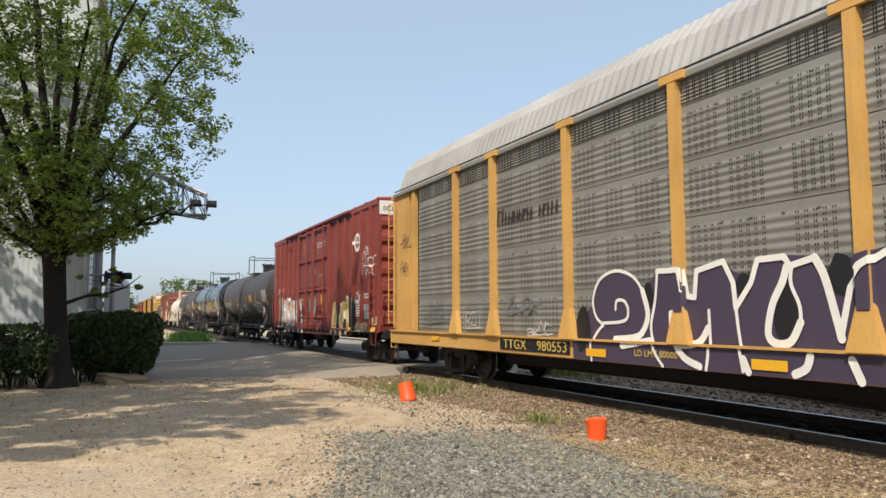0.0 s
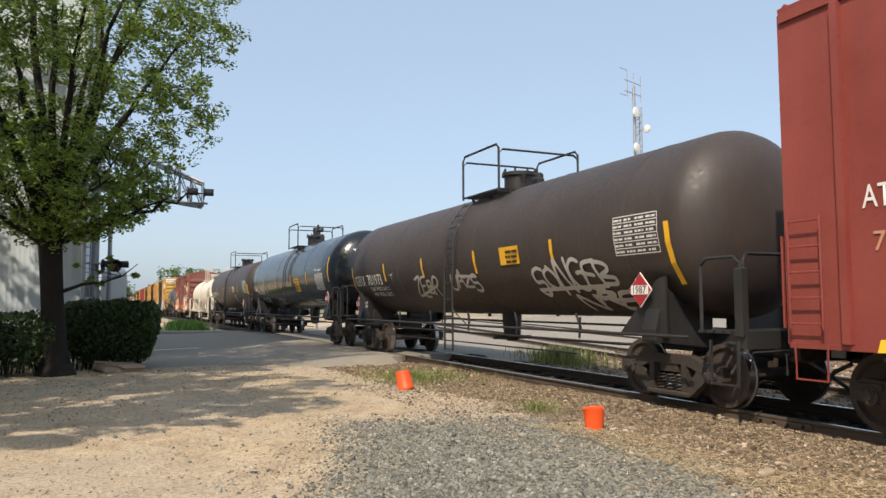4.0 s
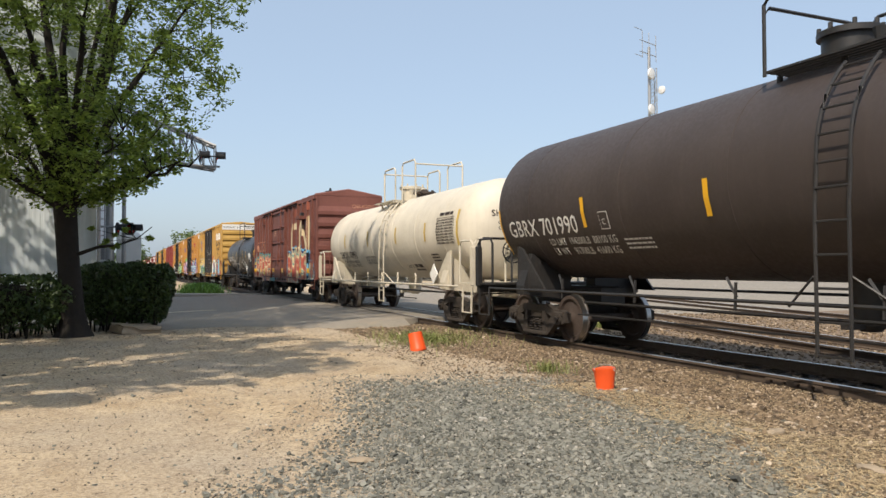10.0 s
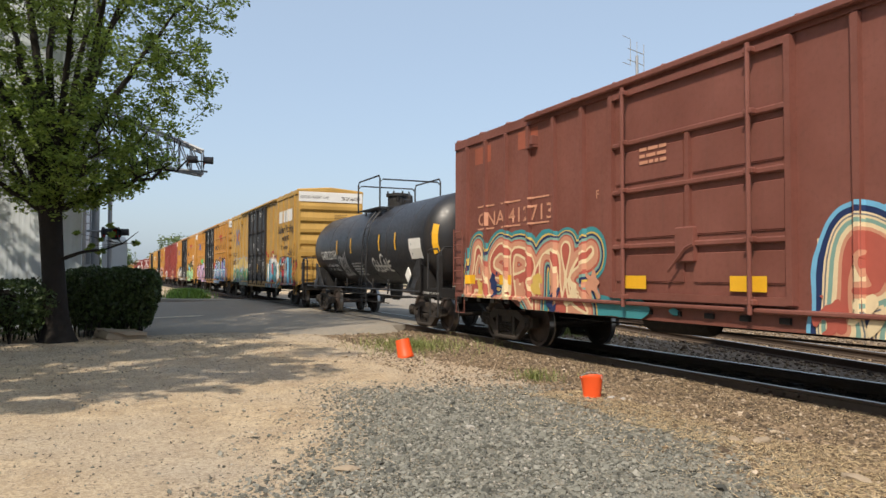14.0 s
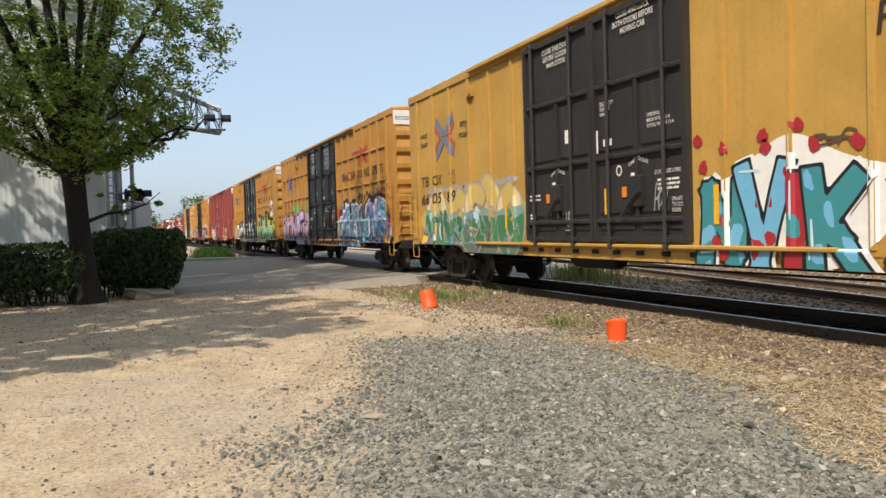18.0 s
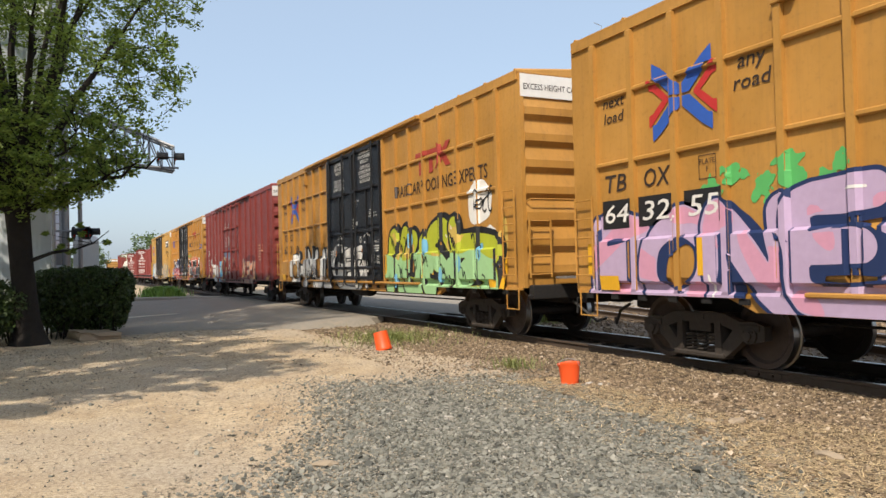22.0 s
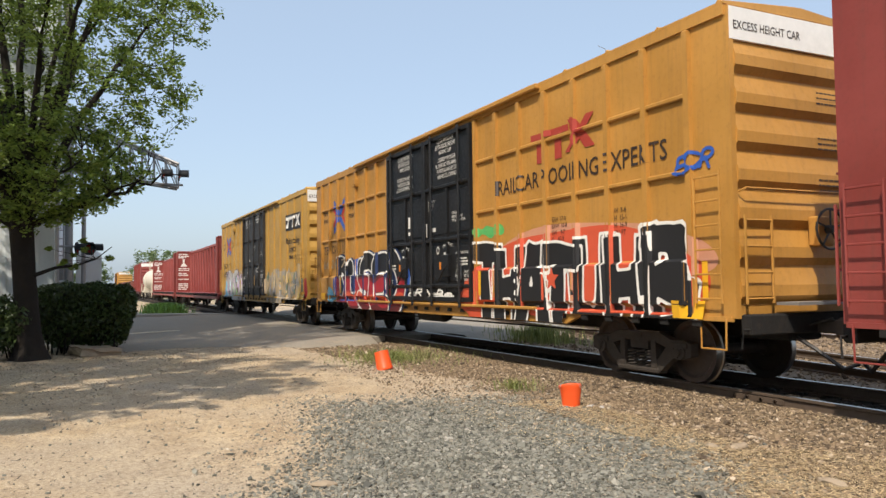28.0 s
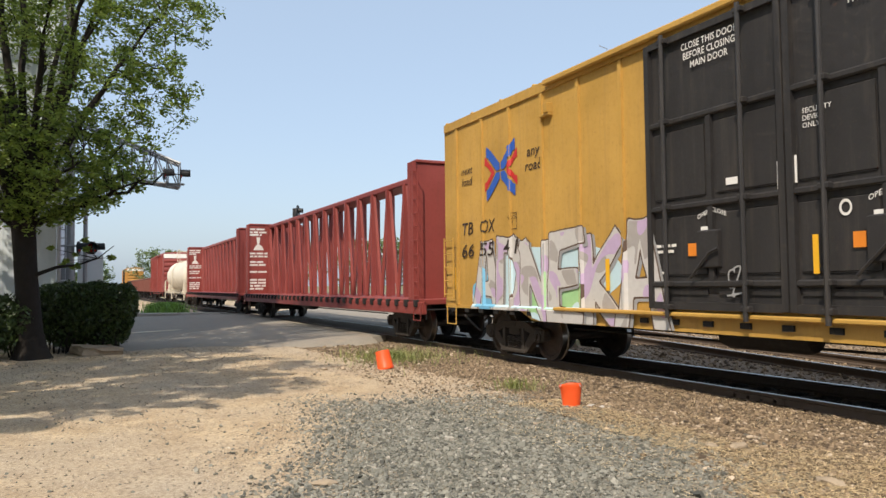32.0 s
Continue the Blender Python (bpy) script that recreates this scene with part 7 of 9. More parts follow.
for i in range(9):
    blob(car, pl, 2.2 + 0.45 * i, 0.98 + 0.1 * (i % 3), 0.16, 0.20, ("brick", "cream", "sage", "salmon")[i % 4], 140 + i, 11 + 0.2 * i, "colour_patch", soft=0.5)
banded(car, pl, "ASRnK", -7.35, -2.0, 0.80, 2.36, [("teal", 0.42), ("gold", 0.35), ("navy", 0.32), ("sage", 0.28), ("brick", 0.235), ("salmon", 0.20), ("cream", 0.10), ("brick", 0.05)], 42)
for i in range(9):
    blob(car, pl, -7.0 + 0.58 * i, 1.0 + 0.14 * (i % 3), 0.17, 0.20, ("salmon", "gold", "navy", "cream")[i % 4], 150 + i, 11 + 0.2 * i, "colour_patch", soft=0.5)
blob(car, pl, -1.6, 0.95, 0.9, 0.14, "teal", 160, 0.3, soft=0.4)
for a, b in ((-6.6, 0.75), (-5.55, 0.8), (-4.5, 0.8)):
    for z in (2.44, 2.93):
        rect(car, pl, a, z, b, 0.035, M["s_salmon"], 3, "stencil_line")
lay_text(car, "CNA 412713", 0.42, -6.6, 2.52, lambda u, v: pl(u, v, 4), M["s_salmon"], fit=3.0, cuts=cuts)
lay_text(car, "F", 0.2, -2.25, 2.75, lambda u, v: pl(u, v, 4), M["s_salmon"])
data_plate(car, pl, 5.85, 1.68, 0.66, 0.46)
for u in (-7.2, -5.6, -1.5, 0.75, 2.85, 4.7, 6.1):
    rect(car, pl, u, 1.26, 0.5 if abs(u) > 1.6 else 0.6, 0.20, M["reflect"], 10, "reflector")
bars(car, -1.05, 3.4, 0.6, 3, 0.05, 0.05, lambda u, v: pl(u, v, 4), M["s_salmon"], 17)
g = Geo().box(-HW - 0.30, -HW, -5.95, -5.35, 3.62, 3.78, c=0.02)
part("vent_box", g, M["brown"], car)
g = Geo().box(-HW - 0.24, -HW - 0.10, -5.95, -5.75, 3.74, 3.92, c=0.02)
part("vent_box", g, M["fit_black"], car)
ep = end_place(h)
lay_text(car, "CNA 412713", 0.22, 0.1, 4.02, lambda u, v: ep(u, v), M["s_salmon"], fit=0.95)

# -- short black tank car
car, pl, yc = tank_car("worn black tank car with a rust-stained top", 123.95, 136.35, (125.0, 135.17), 1.29, 2.44, M["tank_worn"], M["fit_black"], 0.72, -0.29, -1.0,
                       (-4.6, -2.6, -0.6, 1.4, 3.4), plat=(-1.1, 1.1))
lay_text(car, "GATX 222163", 0.44, -4.70, 2.02, lambda u, v: pl(u, v, 3), M["ink_white"], fit=1.95)
lay_text(car, "LD LMT  221400 LB 100400 KG\nLT WT    64600 LB  29300 KG", 0.15, -4.40, 1.75, lambda u, v: pl(u, v, 3), M["ink_white"], fit=1.6)
yellow_marks(car, pl, (-2.62, -0.95, 1.95, 3.34), 2.18, 0.50)
yellow_marks(car, pl, (-5.82, 5.75), 1.95, 0.90, 0.11)
bars(car, -1.2, 1.86, 1.1, 5, 0.05, 0.04, lambda u, v: pl(u, v, 3), M["ink_white"], 18)
scribble(car, pl, -2.65, -1.7, 1.5, 2.1, 12, 0.035, "silver", 43)
scribble(car, pl, 1.0, 2.6, 1.6, 2.0, 12, 0.03, "white", 44)
rect(car, pl, 4.45, 1.9, 0.85, 0.55, M["s_white"], 3, "sign_plate", "peeling white notice")
placard(car, -1.40, -4.75, 1.45, 0.22, True)
lay_text(car, "2 INCH TREAD COMP SHOES", 0.08, 5.9, 0.97, lambda u, v: (-1.47, -u, v), M["ink_white"])

GRID = [-8.58, -7.70, -6.83, -5.95, -5.08, -4.20, -3.33, -2.50, 2.50, 3.36, 4.23, 5.10, 5.97, 6.84, 7.71, 8.58]
FLAT = [-8.6, -7.45, -6.35, -5.2, -4.1, -3.0, 3.0, 4.1, 5.2, 6.35, 7.45, 8.6]


def ends_words(car, h, words="TBOX"):
    ep = end_place(h, 0.058)
    lay_text(car, "EXCESS HEIGHT CAR", 0.16, -1.36, 4.74, lambda u, v: ep(u, v), M["ink"], fit=1.25)
    for k, z in enumerate((4.05, 3.42, 2.85)):
        bars(car, 0.15, z, 0.55, 3, 0.022, 0.05, lambda u, v: (u, -h - 0.082, v), M["ink"], k + 3)


def next_load(car, pl, cuts, mark, digits, faded=False):
    lay_text(car, "next\nload", 0.24, -8.14, 3.84, lambda u, v: pl(u, v, 4), M["ink"], "CENTER", shear=0.15, fit=0.50, cuts=cuts)
    lay_text(car, "any\nroad", 0.27, -5.52, 3.84, lambda u, v: pl(u, v, 4), M["ink"], "CENTER", shear=0.15, fit=0.58, cuts=cuts)
    cross_emblem(car, pl, -6.70, 3.72, 0.70, faded)
    lay_text(car, "TB", 0.38, -8.42, 2.53, lambda u, v: pl(u, v, 4), M["ink"], shear=0.15, cuts=cuts, fit=0.50)
    lay_text(car, "OX", 0.38, -7.52, 2.53, lambda u, v: pl(u, v, 4), M["ink"], shear=0.15, cuts=cuts, fit=0.54)
    lay_text(car, "PLATE\nF", 0.10, -6.27, 2.72, lambda u, v: pl(u, v, 4), M["ink"], "CENTER")
    for a, b, w, hh in ((-6.42, 2.52, 0.30, 0.012), (-6.42, 2.83, 0.30, 0.012), (-6.42, 2.52, 0.012, 0.32), (-6.13, 2.52, 0.012, 0.32)):
        rect(car, pl, a, b, w, hh, M["ink"], 3, "lettering")
    us = (-8.42, -7.56, -6.64)
    for u, d in zip(us, digits):
        lay_text(car, d, 0.40, u, 2.05, lambda a, b: pl(a, b, 10), mark, shear=0.15, cuts=cuts, fit=0.55)


def side_data(car, pl, us=(6.1, 7.2), v=2.65):
    for i, u in enumerate(us):
        lay_text(car, "EXH  17-0\nEXW  10-8\nEW    9-7\nIL    60-9" if i == 0 else "W  9-4\nH  15-1\nH  16-9\nCU FT", 0.115, u, v, lambda a, b: pl(a, b, 5), M["ink"], wide=0.85)


# -- older yellow box car
car, pl, cuts, h = boxcar("old yellow boxcar with black doors and bright graffiti", 138.07, 156.46, 5.12, M["yellow_old"], FLAT, post_w=0.07, post_d=0.045,
                          door_mat=M["door_old"], bogie=2.25, end_ribs=7)
next_load(car, pl, cuts, M["ink"], ("66", "05", "89"), True)
for u, w in ((5.44, 1.35), (6.95, 1.2)):
    rect(car, pl, u, 3.84, w, 0.54, M["s_white"], 4, "paint_patch", "white painted-over patch")
rect(car, pl, 6.82, 3.9, 0.11, 0.42, M["s_grey"], 6, "paint_patch")
lay_text(car, "Railcar Pooling", 0.50, 5.22, 3.36, lambda u, v: pl(u, v, 4), M["ink"], shear=0.12, cuts=cuts, fit=3.1)
lay_text(car, "Experts", 0.50, 6.0, 2.98, lambda u, v: pl(u, v, 4), M["ink"], shear=0.12, cuts=cuts, fit=1.5)
for k in range(7):     # a further short word as plain strokes
    rect(car, pl, 6.0 + 0.2 * k, 2.60, 0.11, 0.20 if k in (0, 1) else 0.15, M["ink"], 4, "word_mark")
door_words(car, pl, M["ink_white"], False, 51)
blob(car, pl, 4.0, 1.55, 1.75, 0.72, "white", 49, 0.2, soft=0.3)
piece(car, pl, "NVik", 2.45, 5.25, 0.76, 2.08, 0.145, ["teal", "sky", "crimson"], "black", None, "pale", 52, 0.045, square=True, drop=("white", 0.06, 0.04), grain=1.4, cycle=True)
blob(car, pl, 7.5, 1.35, 1.75, 0.62, "salmon", 50, 0.2, soft=0.35)
piece(car, pl, "SERik", 5.3, 8.6, 0.76, 2.22, 0.14, ["teal", "crimson", "grey", "sky"], "black", None, "white", 57, 0.04, square=True, drop=("maroon", 0.08, -0.04), grain=1.5, cycle=True)
piece(car, pl, "k", 7.9, 9.15, 0.76, 1.95, 0.15, ["crimson", "scarlet"], "black", None, "white", 59, 0.04, square=True)
for i in range(16):
    rnd = random.Random(300 + i)
    blob(car, pl, rnd.uniform(2.4, 5.6), rnd.uniform(2.15, 2.55) if i % 2 else rnd.uniform(0.9, 1.4), 0.09, 0.09, "crimson", 300 + i, 7)
scribble(car, pl, 4.4, 5.0, 2.25, 2.48, 6, 0.014, "umber", 58)
scribble(car, pl, 7.5, 8.1, 2.32, 2.52, 6, 0.014, "umber", 158)
blob(car, pl, -5.5, 1.62, 2.75, 0.62, "straw", 53, 0.2, soft=0.12)
blob(car, pl, -5.5, 1.20, 2.85, 0.50, "fern", 153, 0.4, soft=0.10)
blob(car, pl, -5.5, 0.92, 2.9, 0.22, "murk", 253, 0.6, soft=0.10)
piece(car, pl, "nNOSDO", -8.3, -2.55, 0.74, 2.38, 0.22, ["straw", "cream"], "ash", None, None, 54, 0.04, low=(("sage", 1.78), ("fern", 1.62), ("murk", 1.08)), grain=0.8)
for i in range(40):
    rnd = random.Random(800 + i)
    blob(car, pl, rnd.uniform(-8.2, -2.8), rnd.uniform(0.85, 1.7), rnd.uniform(0.05, 0.16), rnd.uniform(0.06, 0.22), ("sage", "fern", "murk", "slate", "seagreen", "pale")[i % 6], 800 + i, 14 + 0.05 * i, soft=0.5)
drips(car, pl, 16, -8.1, -2.9, 1.1, 1.9, "ash", 56, 0.016)
for i in range(7):
    blob(car, pl, -7.6 + 0.75 * i, 2.38, 0.35, 0.07, "ash", 870 + i, 0.1, soft=0.5)
reflectors(car, pl, (-8.75, -6.2, -3.45, 2.8, 5.6, 8.75), 1.35, 0.55)
rect(car, pl, -8.35, 0.98, 0.40, 0.22, M["reflect"], 10, "sign_plate")
side_data(car, pl, (8.0,), 2.5)
ends_words(car, h)
lay_text(car, "TBOX 660589", 0.22, 0.45, 4.70, lambda u, v: end_place(h, 0.058)(u, v), M["ink"], fit=0.85)

# -- three newer yellow box cars and the old one behind
NEW = [
    (158.03, 176.31, "yellow boxcar with black doors and blue bubble graffiti", ("64", "32", "55")),
    (178.06, 196.76, "yellow boxcar with black doors and green graffiti", ("67", "31", "06")),
    (217.93, 236.40, "yellow boxcar with black doors and black-and-red graffiti", ("64", "24", "7")),
]
for k, (a, b, text, digits) in enumerate(NEW):
    car, pl, cuts, h = boxcar(text, a, b, 5.12, M["yellow"], GRID, (2.93, 3.98), 0.10, 0.07, door_mat=M["door_black"], bogie=2.25, pockets=True)
    next_load(car, pl, cuts, (M["ink_white"], M["ink"], M["s_tan"])[k], digits)
    bent_emblem(car, pl, 4.62, 3.64, 1.90, 0.62, M["s_logored"])
    lay_text(car, "RAILCAR POOLING EXPERTS", 0.42, 3.37, 3.22, lambda u, v: pl(u, v, 4), M["ink"], cuts=cuts, fit=4.75)
    door_words(car, pl, M["ink_white"], True, 60 + k)
    side_data(car, pl, (5.25, 6.95) if k != 1 else (), 2.55)
    ends_words(car, h)
    data_plate(car, pl, 7.85, 1.30, 0.6, 0.42)
    if k == 0:
        for u in (-8.45, -7.62, -6.70):
            rect(car, pl, u, 1.96, 0.72, 0.44, M["s_black"], 5, "number_patch")
        piece(car, pl, "jEOUNB", 2.42, 8.75, 0.72, 2.42, 0.33, ["sky", "pale", "blue", "lilac", "slate", "teal"], "white", "black", None, 61, 0.07, 0.12, drop=("violet", 0.06, -0.05), grain=1.6, low=())
        rect(car, pl, 2.6, 1.70, 6.0, 0.06, M["s_pale"], 18, "colour_patch")
        for i in range(16):
            rnd = random.Random(i)
            blob(car, pl, rnd.uniform(2.5, 8.6), rnd.uniform(2.4, 2.75), 0.09, 0.09, rnd.choice(("crimson", "violet", "black")), i, 1)
        blob(car, pl, 2.1, 1.9, 0.16, 0.22, "maroon", 66, 6)
        blob(car, pl, 2.55, 2.1, 0.18, 0.18, "crimson", 166, 1)
        piece(car, pl, "BONER", -8.85, -2.35, 0.74, 2.28, 0.215, ["lilac", "pink"], "navy", None, "white", 62, 0.05, drop=("navy", 0.14, -0.07), grain=0.7)
        for i in range(18):
            rnd = random.Random(700 + i)
            s = rnd.uniform(0.05, 0.20)
            blob(car, pl, rnd.uniform(-6.4, -2.7), rnd.uniform(2.2, 2.62), s, s, "green", 70 + i, 1 + 0.1 * i, soft=0.5)
        scribble(car, pl, 7.35, 8.2, 2.5, 2.7, 10, 0.02, "maroon", 63)
    elif k == 1:
        piece(car, pl, "hust", 2.45, 8.75, 0.68, 2.52, 0.27, ["lime", "gold"], "black", None, "white", 64, 0.085, low=(("mint", 1.70),), drop=("black", 0.10, 0.03), grain=0.6)
        for i in range(12):
            rnd = random.Random(90 + i)
            blob(car, pl, 2.9 + 0.45 * i, rnd.uniform(1.0, 2.2), 0.12, 0.18, "sky" if i % 2 else "mint", 90 + i, 14, soft=0.12)
        drips(car, pl, 16, 2.8, 8.2, 1.2, 2.3, "black", 165)
        blob(car, pl, 8.75, 1.9, 0.12, 0.5, "gold", 166, 1, soft=0.05)
        blob(car, pl, 7.8, 2.72, 0.52, 0.48, "white", 65, 1, soft=0.12)
        blob(car, pl, 8.2, 1.95, 0.35, 0.35, "white", 67, 1)
        scribble(car, pl, 7.5, 8.3, 2.55, 2.95, 9, 0.016, "black", 68)
        piece(car, pl, "CHMUl", -7.4, -2.1, 0.74, 2.15, 0.175, ["white", "silver"], "black", None, None, 69, 0.05, drop=("black", 0.07, 0.03), grain=0.7)
        drips(car, pl, 7, -7.0, -2.9, 1.3, 1.9, "black", 169, 0.022)
        blob(car, pl, -5.0, 1.3, 0.5, 0.2, "gold", 71, 5)
        blob(car, pl, -0.35, 1.52, 1.85, 0.66, "grey", 72, 1, soft=0.2)
        blob(car, pl, -0.40, 1.50, 1.65, 0.55, "white", 172, 3, soft=0.2)
        for u, v, a, b in ((-1.6, 1.55, 0.16, 0.34), (-1.0, 1.75, 0.30, 0.16), (-0.7, 1.30, 0.20, 0.26), (0.05, 1.62, 0.28, 0.20), (0.45, 1.25, 0.16, 0.28), (1.0, 1.6, 0.2, 0.3)):
            blob(car, pl, u, v, a, b, "black", int(u * 10) % 9 + 3, 5, soft=0.16)
        piece(car, pl, "GEn", -2.0, 1.3, 0.95, 2.05, 0.13, ["silver", "white"], "black", None, None, 73, 0.04)
        scribble(car, pl, 0.6, 1.2, 1.4, 1.75, 6, 0.03, "white", 74)
    else:
        blob(car, pl, 5.5, 1.75, 3.4, 0.72, "salmon", 180, 0.1, soft=0.2)
        blob(car, pl, 5.4, 1.65, 3.45, 0.74, "scarlet", 80, 0.3, soft=0.16)
        blob(car, pl, 2.6, 1.2, 0.7, 0.6, "scarlet", 81, 0.5)
        blob(car, pl, 2.95, 2.55, 0.5, 0.10, "green", 82, 0, soft=0.5)
        piece(car, pl, "THATUHB", 2.3, 8.75, 0.68, 2.30, 0.20, ["black"], "white", None, None, 83, 0.05, square=True, grain=0.5)
        for i in range(3):
            blob(car, pl, 4.18, 1.75 - 0.22 * i, 0.07, 0.08, "white", 184 + i, 16, soft=0.05)
        star = [(5.35 + 0.42 * (1 if i % 2 else 0.42) * math.sin(math.pi * i / 5 + math.pi), 1.55 + 0.42 * (1 if i % 2 else 0.42) * math.cos(math.pi * i / 5 + math.pi)) for i in range(10)]
        shape(car, pl, star, M["s_white"], 10, "painted_star")
        shape(car, pl, [(5.35 + (x - 5.35) * 0.55, 1.55 + (y - 1.55) * 0.55) for x, y in star], M["s_scarlet"], 12, "painted_star")
        blob(car, pl, -4.1, 1.55, 2.85, 0.78, "blue", 184, 0.2, soft=0.12)
        blob(car, pl, -4.1, 1.5, 2.7, 0.70, "navy", 84, 1, soft=0.12)
        piece(car, pl, "DUSED", -7.1, -1.15, 0.74, 2.38, 0.26, ["black"], "white", None, None, 85, 0.055, low=(("maroon", 1.72), ("crimson", 1.62), ("scarlet", 1.28), ("crimson", 1.14), ("maroon", 0.92)), drop=("navy", 0.12, 0.03))
        lay_text(car, "LIL BRO!", 0.15, -6.4, 0.74, lambda a, b: pl(a, b, 12), M["s_white"], fit=0.7)
        blob(car, pl, -7.5, 1.1, 0.4, 0.3, "sky", 86, 1)
        scribble(car, pl, 8.3, 8.95, 3.0, 3.3, 7, 0.025, "blue", 87)
        scribble(car, pl, -1.0, 1.4, 1.2, 1.4, 14, 0.025, "white", 88)
    reflectors(car, pl, (-8.85, -6.4, -3.75, 2.7, 5.6, 8.75), 1.25, 0.50)
    rect(car, pl, 8.25, 0.98, 0.55, 0.24, M["reflect"], 12, "sign_plate")
    rect(car, pl, -8.45, 1.02, 0.45, 0.22, M["reflect"], 12, "sign_plate")

# -- long red box car
car, pl, cuts, h = boxcar("faded red boxcar with brown and cream graffiti", 197.96, 216.36, 5.12, M["red_old"],
                          [-8.52, -7.27, -6.05, -4.90, -3.67, 3.67, 4.90, 6.05, 7.27, 8.52], bogie=2.25)
for u, v, w, t, c in ((-8.05, 2.32, 0.78, "TOBX", 0.34), (-8.05, 1.76, 0.78, "88 91", 0.36), (-7.15, 1.78, 0.42, "19", 0.36)):
    rect(car, pl, u, v, w, 0.36, M["s_white"], 4, "number_patch", "white number patch")
    lay_text(car, t, c, u + 0.05, v + 0.06, lambda a, b: pl(a, b, 8), M["ink"], fit=w - 0.1)
lay_text(car, "LD LMT 20260\nLT WT  8340", 0.13, -8.05, 1.6, lambda a, b: pl(a, b, 5), M["ink_white"])
me = contour_mesh("emblem", lambda U, V: abs(np.hypot(U + 5.45, V - 2.3) - 0.24) - 0.014, -5.8, -5.1, 1.95, 2.65, 0.02, lambda u, v: pl(u, v, 4), M["ink_white"])
part("emblem", me, None, car)
lay_text(car, "PLATE\nF", 0.11, -5.45, 2.32, lambda a, b: pl(a, b, 5), M["ink_white"], "CENTER")
blob(car, pl, -5.45, 1.25, 0.85, 0.48, "ash", 100, 0.3, soft=0.3)
piece(car, pl, "aSD", -6.3, -4.5, 0.78, 1.70, 0.11, ["white", "silver"], "umber", None, None, 101, 0.022, grain=0.7)
shape(car, pl, [(-6.75, 1.75), (-6.3, 1.98), (-6.05, 1.82), (-5.3, 1.80), (-4.95, 1.55), (-5.6, 1.62), (-6.3, 1.62)], M["s_white"], 8, "spray_cloud")
blob(car, pl, -3.5, 1.30, 0.45, 0.55, "slate", 102, 0.2, soft=0.4)
blob(car, pl, -3.7, 1.25, 0.35, 0.5, "sky", 202, 0.4, soft=0.4)
blob(car, pl, -1.2, 2.25, 1.1, 0.28, "slate", 203, 0.3, soft=0.4)
blob(car, pl, -2.3, 1.55, 1.15, 0.72, "umber", 204, 0.5, soft=0.2)
sprayed(car, pl, [[(-3.6, 1.45), (-3.3, 1.85), (-2.7, 2.1), (-2.0, 2.12), (-1.5, 1.95)], [(-3.4, 1.05), (-3.0, 0.95), (-2.6, 1.05)], [(-1.9, 1.15), (-1.6, 1.35), (-1.5, 1.7)]], 0.075, "sand", 6)
sprayed(car, pl, [[(-2.9, 1.75), (-2.4, 1.9)], [(-2.55, 1.35), (-2.45, 1.0), (-2.2, 0.9)], [(-3.1, 1.3), (-2.9, 1.15)]], 0.05, "sage", 7)
blob(car, pl, -2.75, 1.62, 0.06, 0.06, "white", 207, 8, soft=0.05)
scribble(car, pl, -1.6, -0.5, 2.75, 3.35, 8, 0.022, "silver", 105)
scribble(car, pl, -1.6, 0.4, 1.3, 2.1, 11, 0.03, "silver", 106)
scribble(car, pl, -7.3, -6.7, 1.2, 1.7, 7, 0.02, "salmon", 107)
piece(car, pl, "NEKA", 2.6, 6.2, 0.82, 1.95, 0.10, ["salmon", "tan"], "ash", None, None, 108, 0.025, square=True, drop=("umber", 0.06, -0.04))
blob(car, pl, 4.4, 1.7, 1.9, 0.6, "maroon", 109, 1)
for u in (-8.0, -6.0, -2.9, 2.7, 5.6, 8.3):
    rect(car, pl, u, 1.02, 0.42, 0.17, M["reflect"], 12, "reflector")
lay_text(car, "60K", 0.14, -4.05, 1.35, lambda a, b: pl(a, b, 8), M["ink_white"])
lay_text(car, "CLOSE THIS DOOR\nBEFORE CLOSING", 0.15, -1.2, 3.9, lambda a, b: pl(a, b, 4), M["ink_white"], "CENTER")
bars(car, 6.5, 2.6, 0.9, 6, 0.07, 0.06, lambda a, b: pl(a, b, 4), M["s_salmon"], 19)
ends_words(car, h)

# -- older yellow box car with a black emblem
car, pl, cuts, h = boxcar("old yellow boxcar with black doors and pale graffiti", 237.77, 256.13, 5.12, M["yellow_old"], FLAT, post_w=0.07, post_d=0.045,
                          door_mat=M["door_old"], bogie=2.25)
next_load(car, pl, cuts, M["ink"], ("66", "55", "41"))
shape(car, pl, [(6.07, 3.70), (8.36, 3.70), (8.36, 4.31), (6.07, 4.34)], M["s_black"], 4)
shape(car, pl, [(6.16, 4.24), (7.62, 4.24), (7.60, 4.12), (6.16, 4.12)], M["s_white"], 6)
for u in (6.16, 6.90):
    shape(car, pl, [(u + 0.30, 4.13), (u + 0.50, 4.13), (u + 0.38, 3.80), (u + 0.18, 3.80)], M["s_white"], 7)
shape(car, pl, [(7.66, 4.24), (7.88, 4.24), (8.28, 3.80), (8.06, 3.80)], M["s_white"], 6)
shape(car, pl, [(8.10, 4.24), (8.30, 4.24), (7.80, 3.80), (7.58, 3.80)], M["s_white"], 8)
for i in range(3):
    rect(car, pl, 6.55, 3.90 + 0.05 * i, 1.1, 0.018, M["s_black"], 9, "emblem")
lay_text(car, "Railcar Pooling", 0.38, 6.25, 3.15, lambda u, v: pl(u, v, 4), M["ink"], shear=0.12, cuts=cuts, fit=1.9)
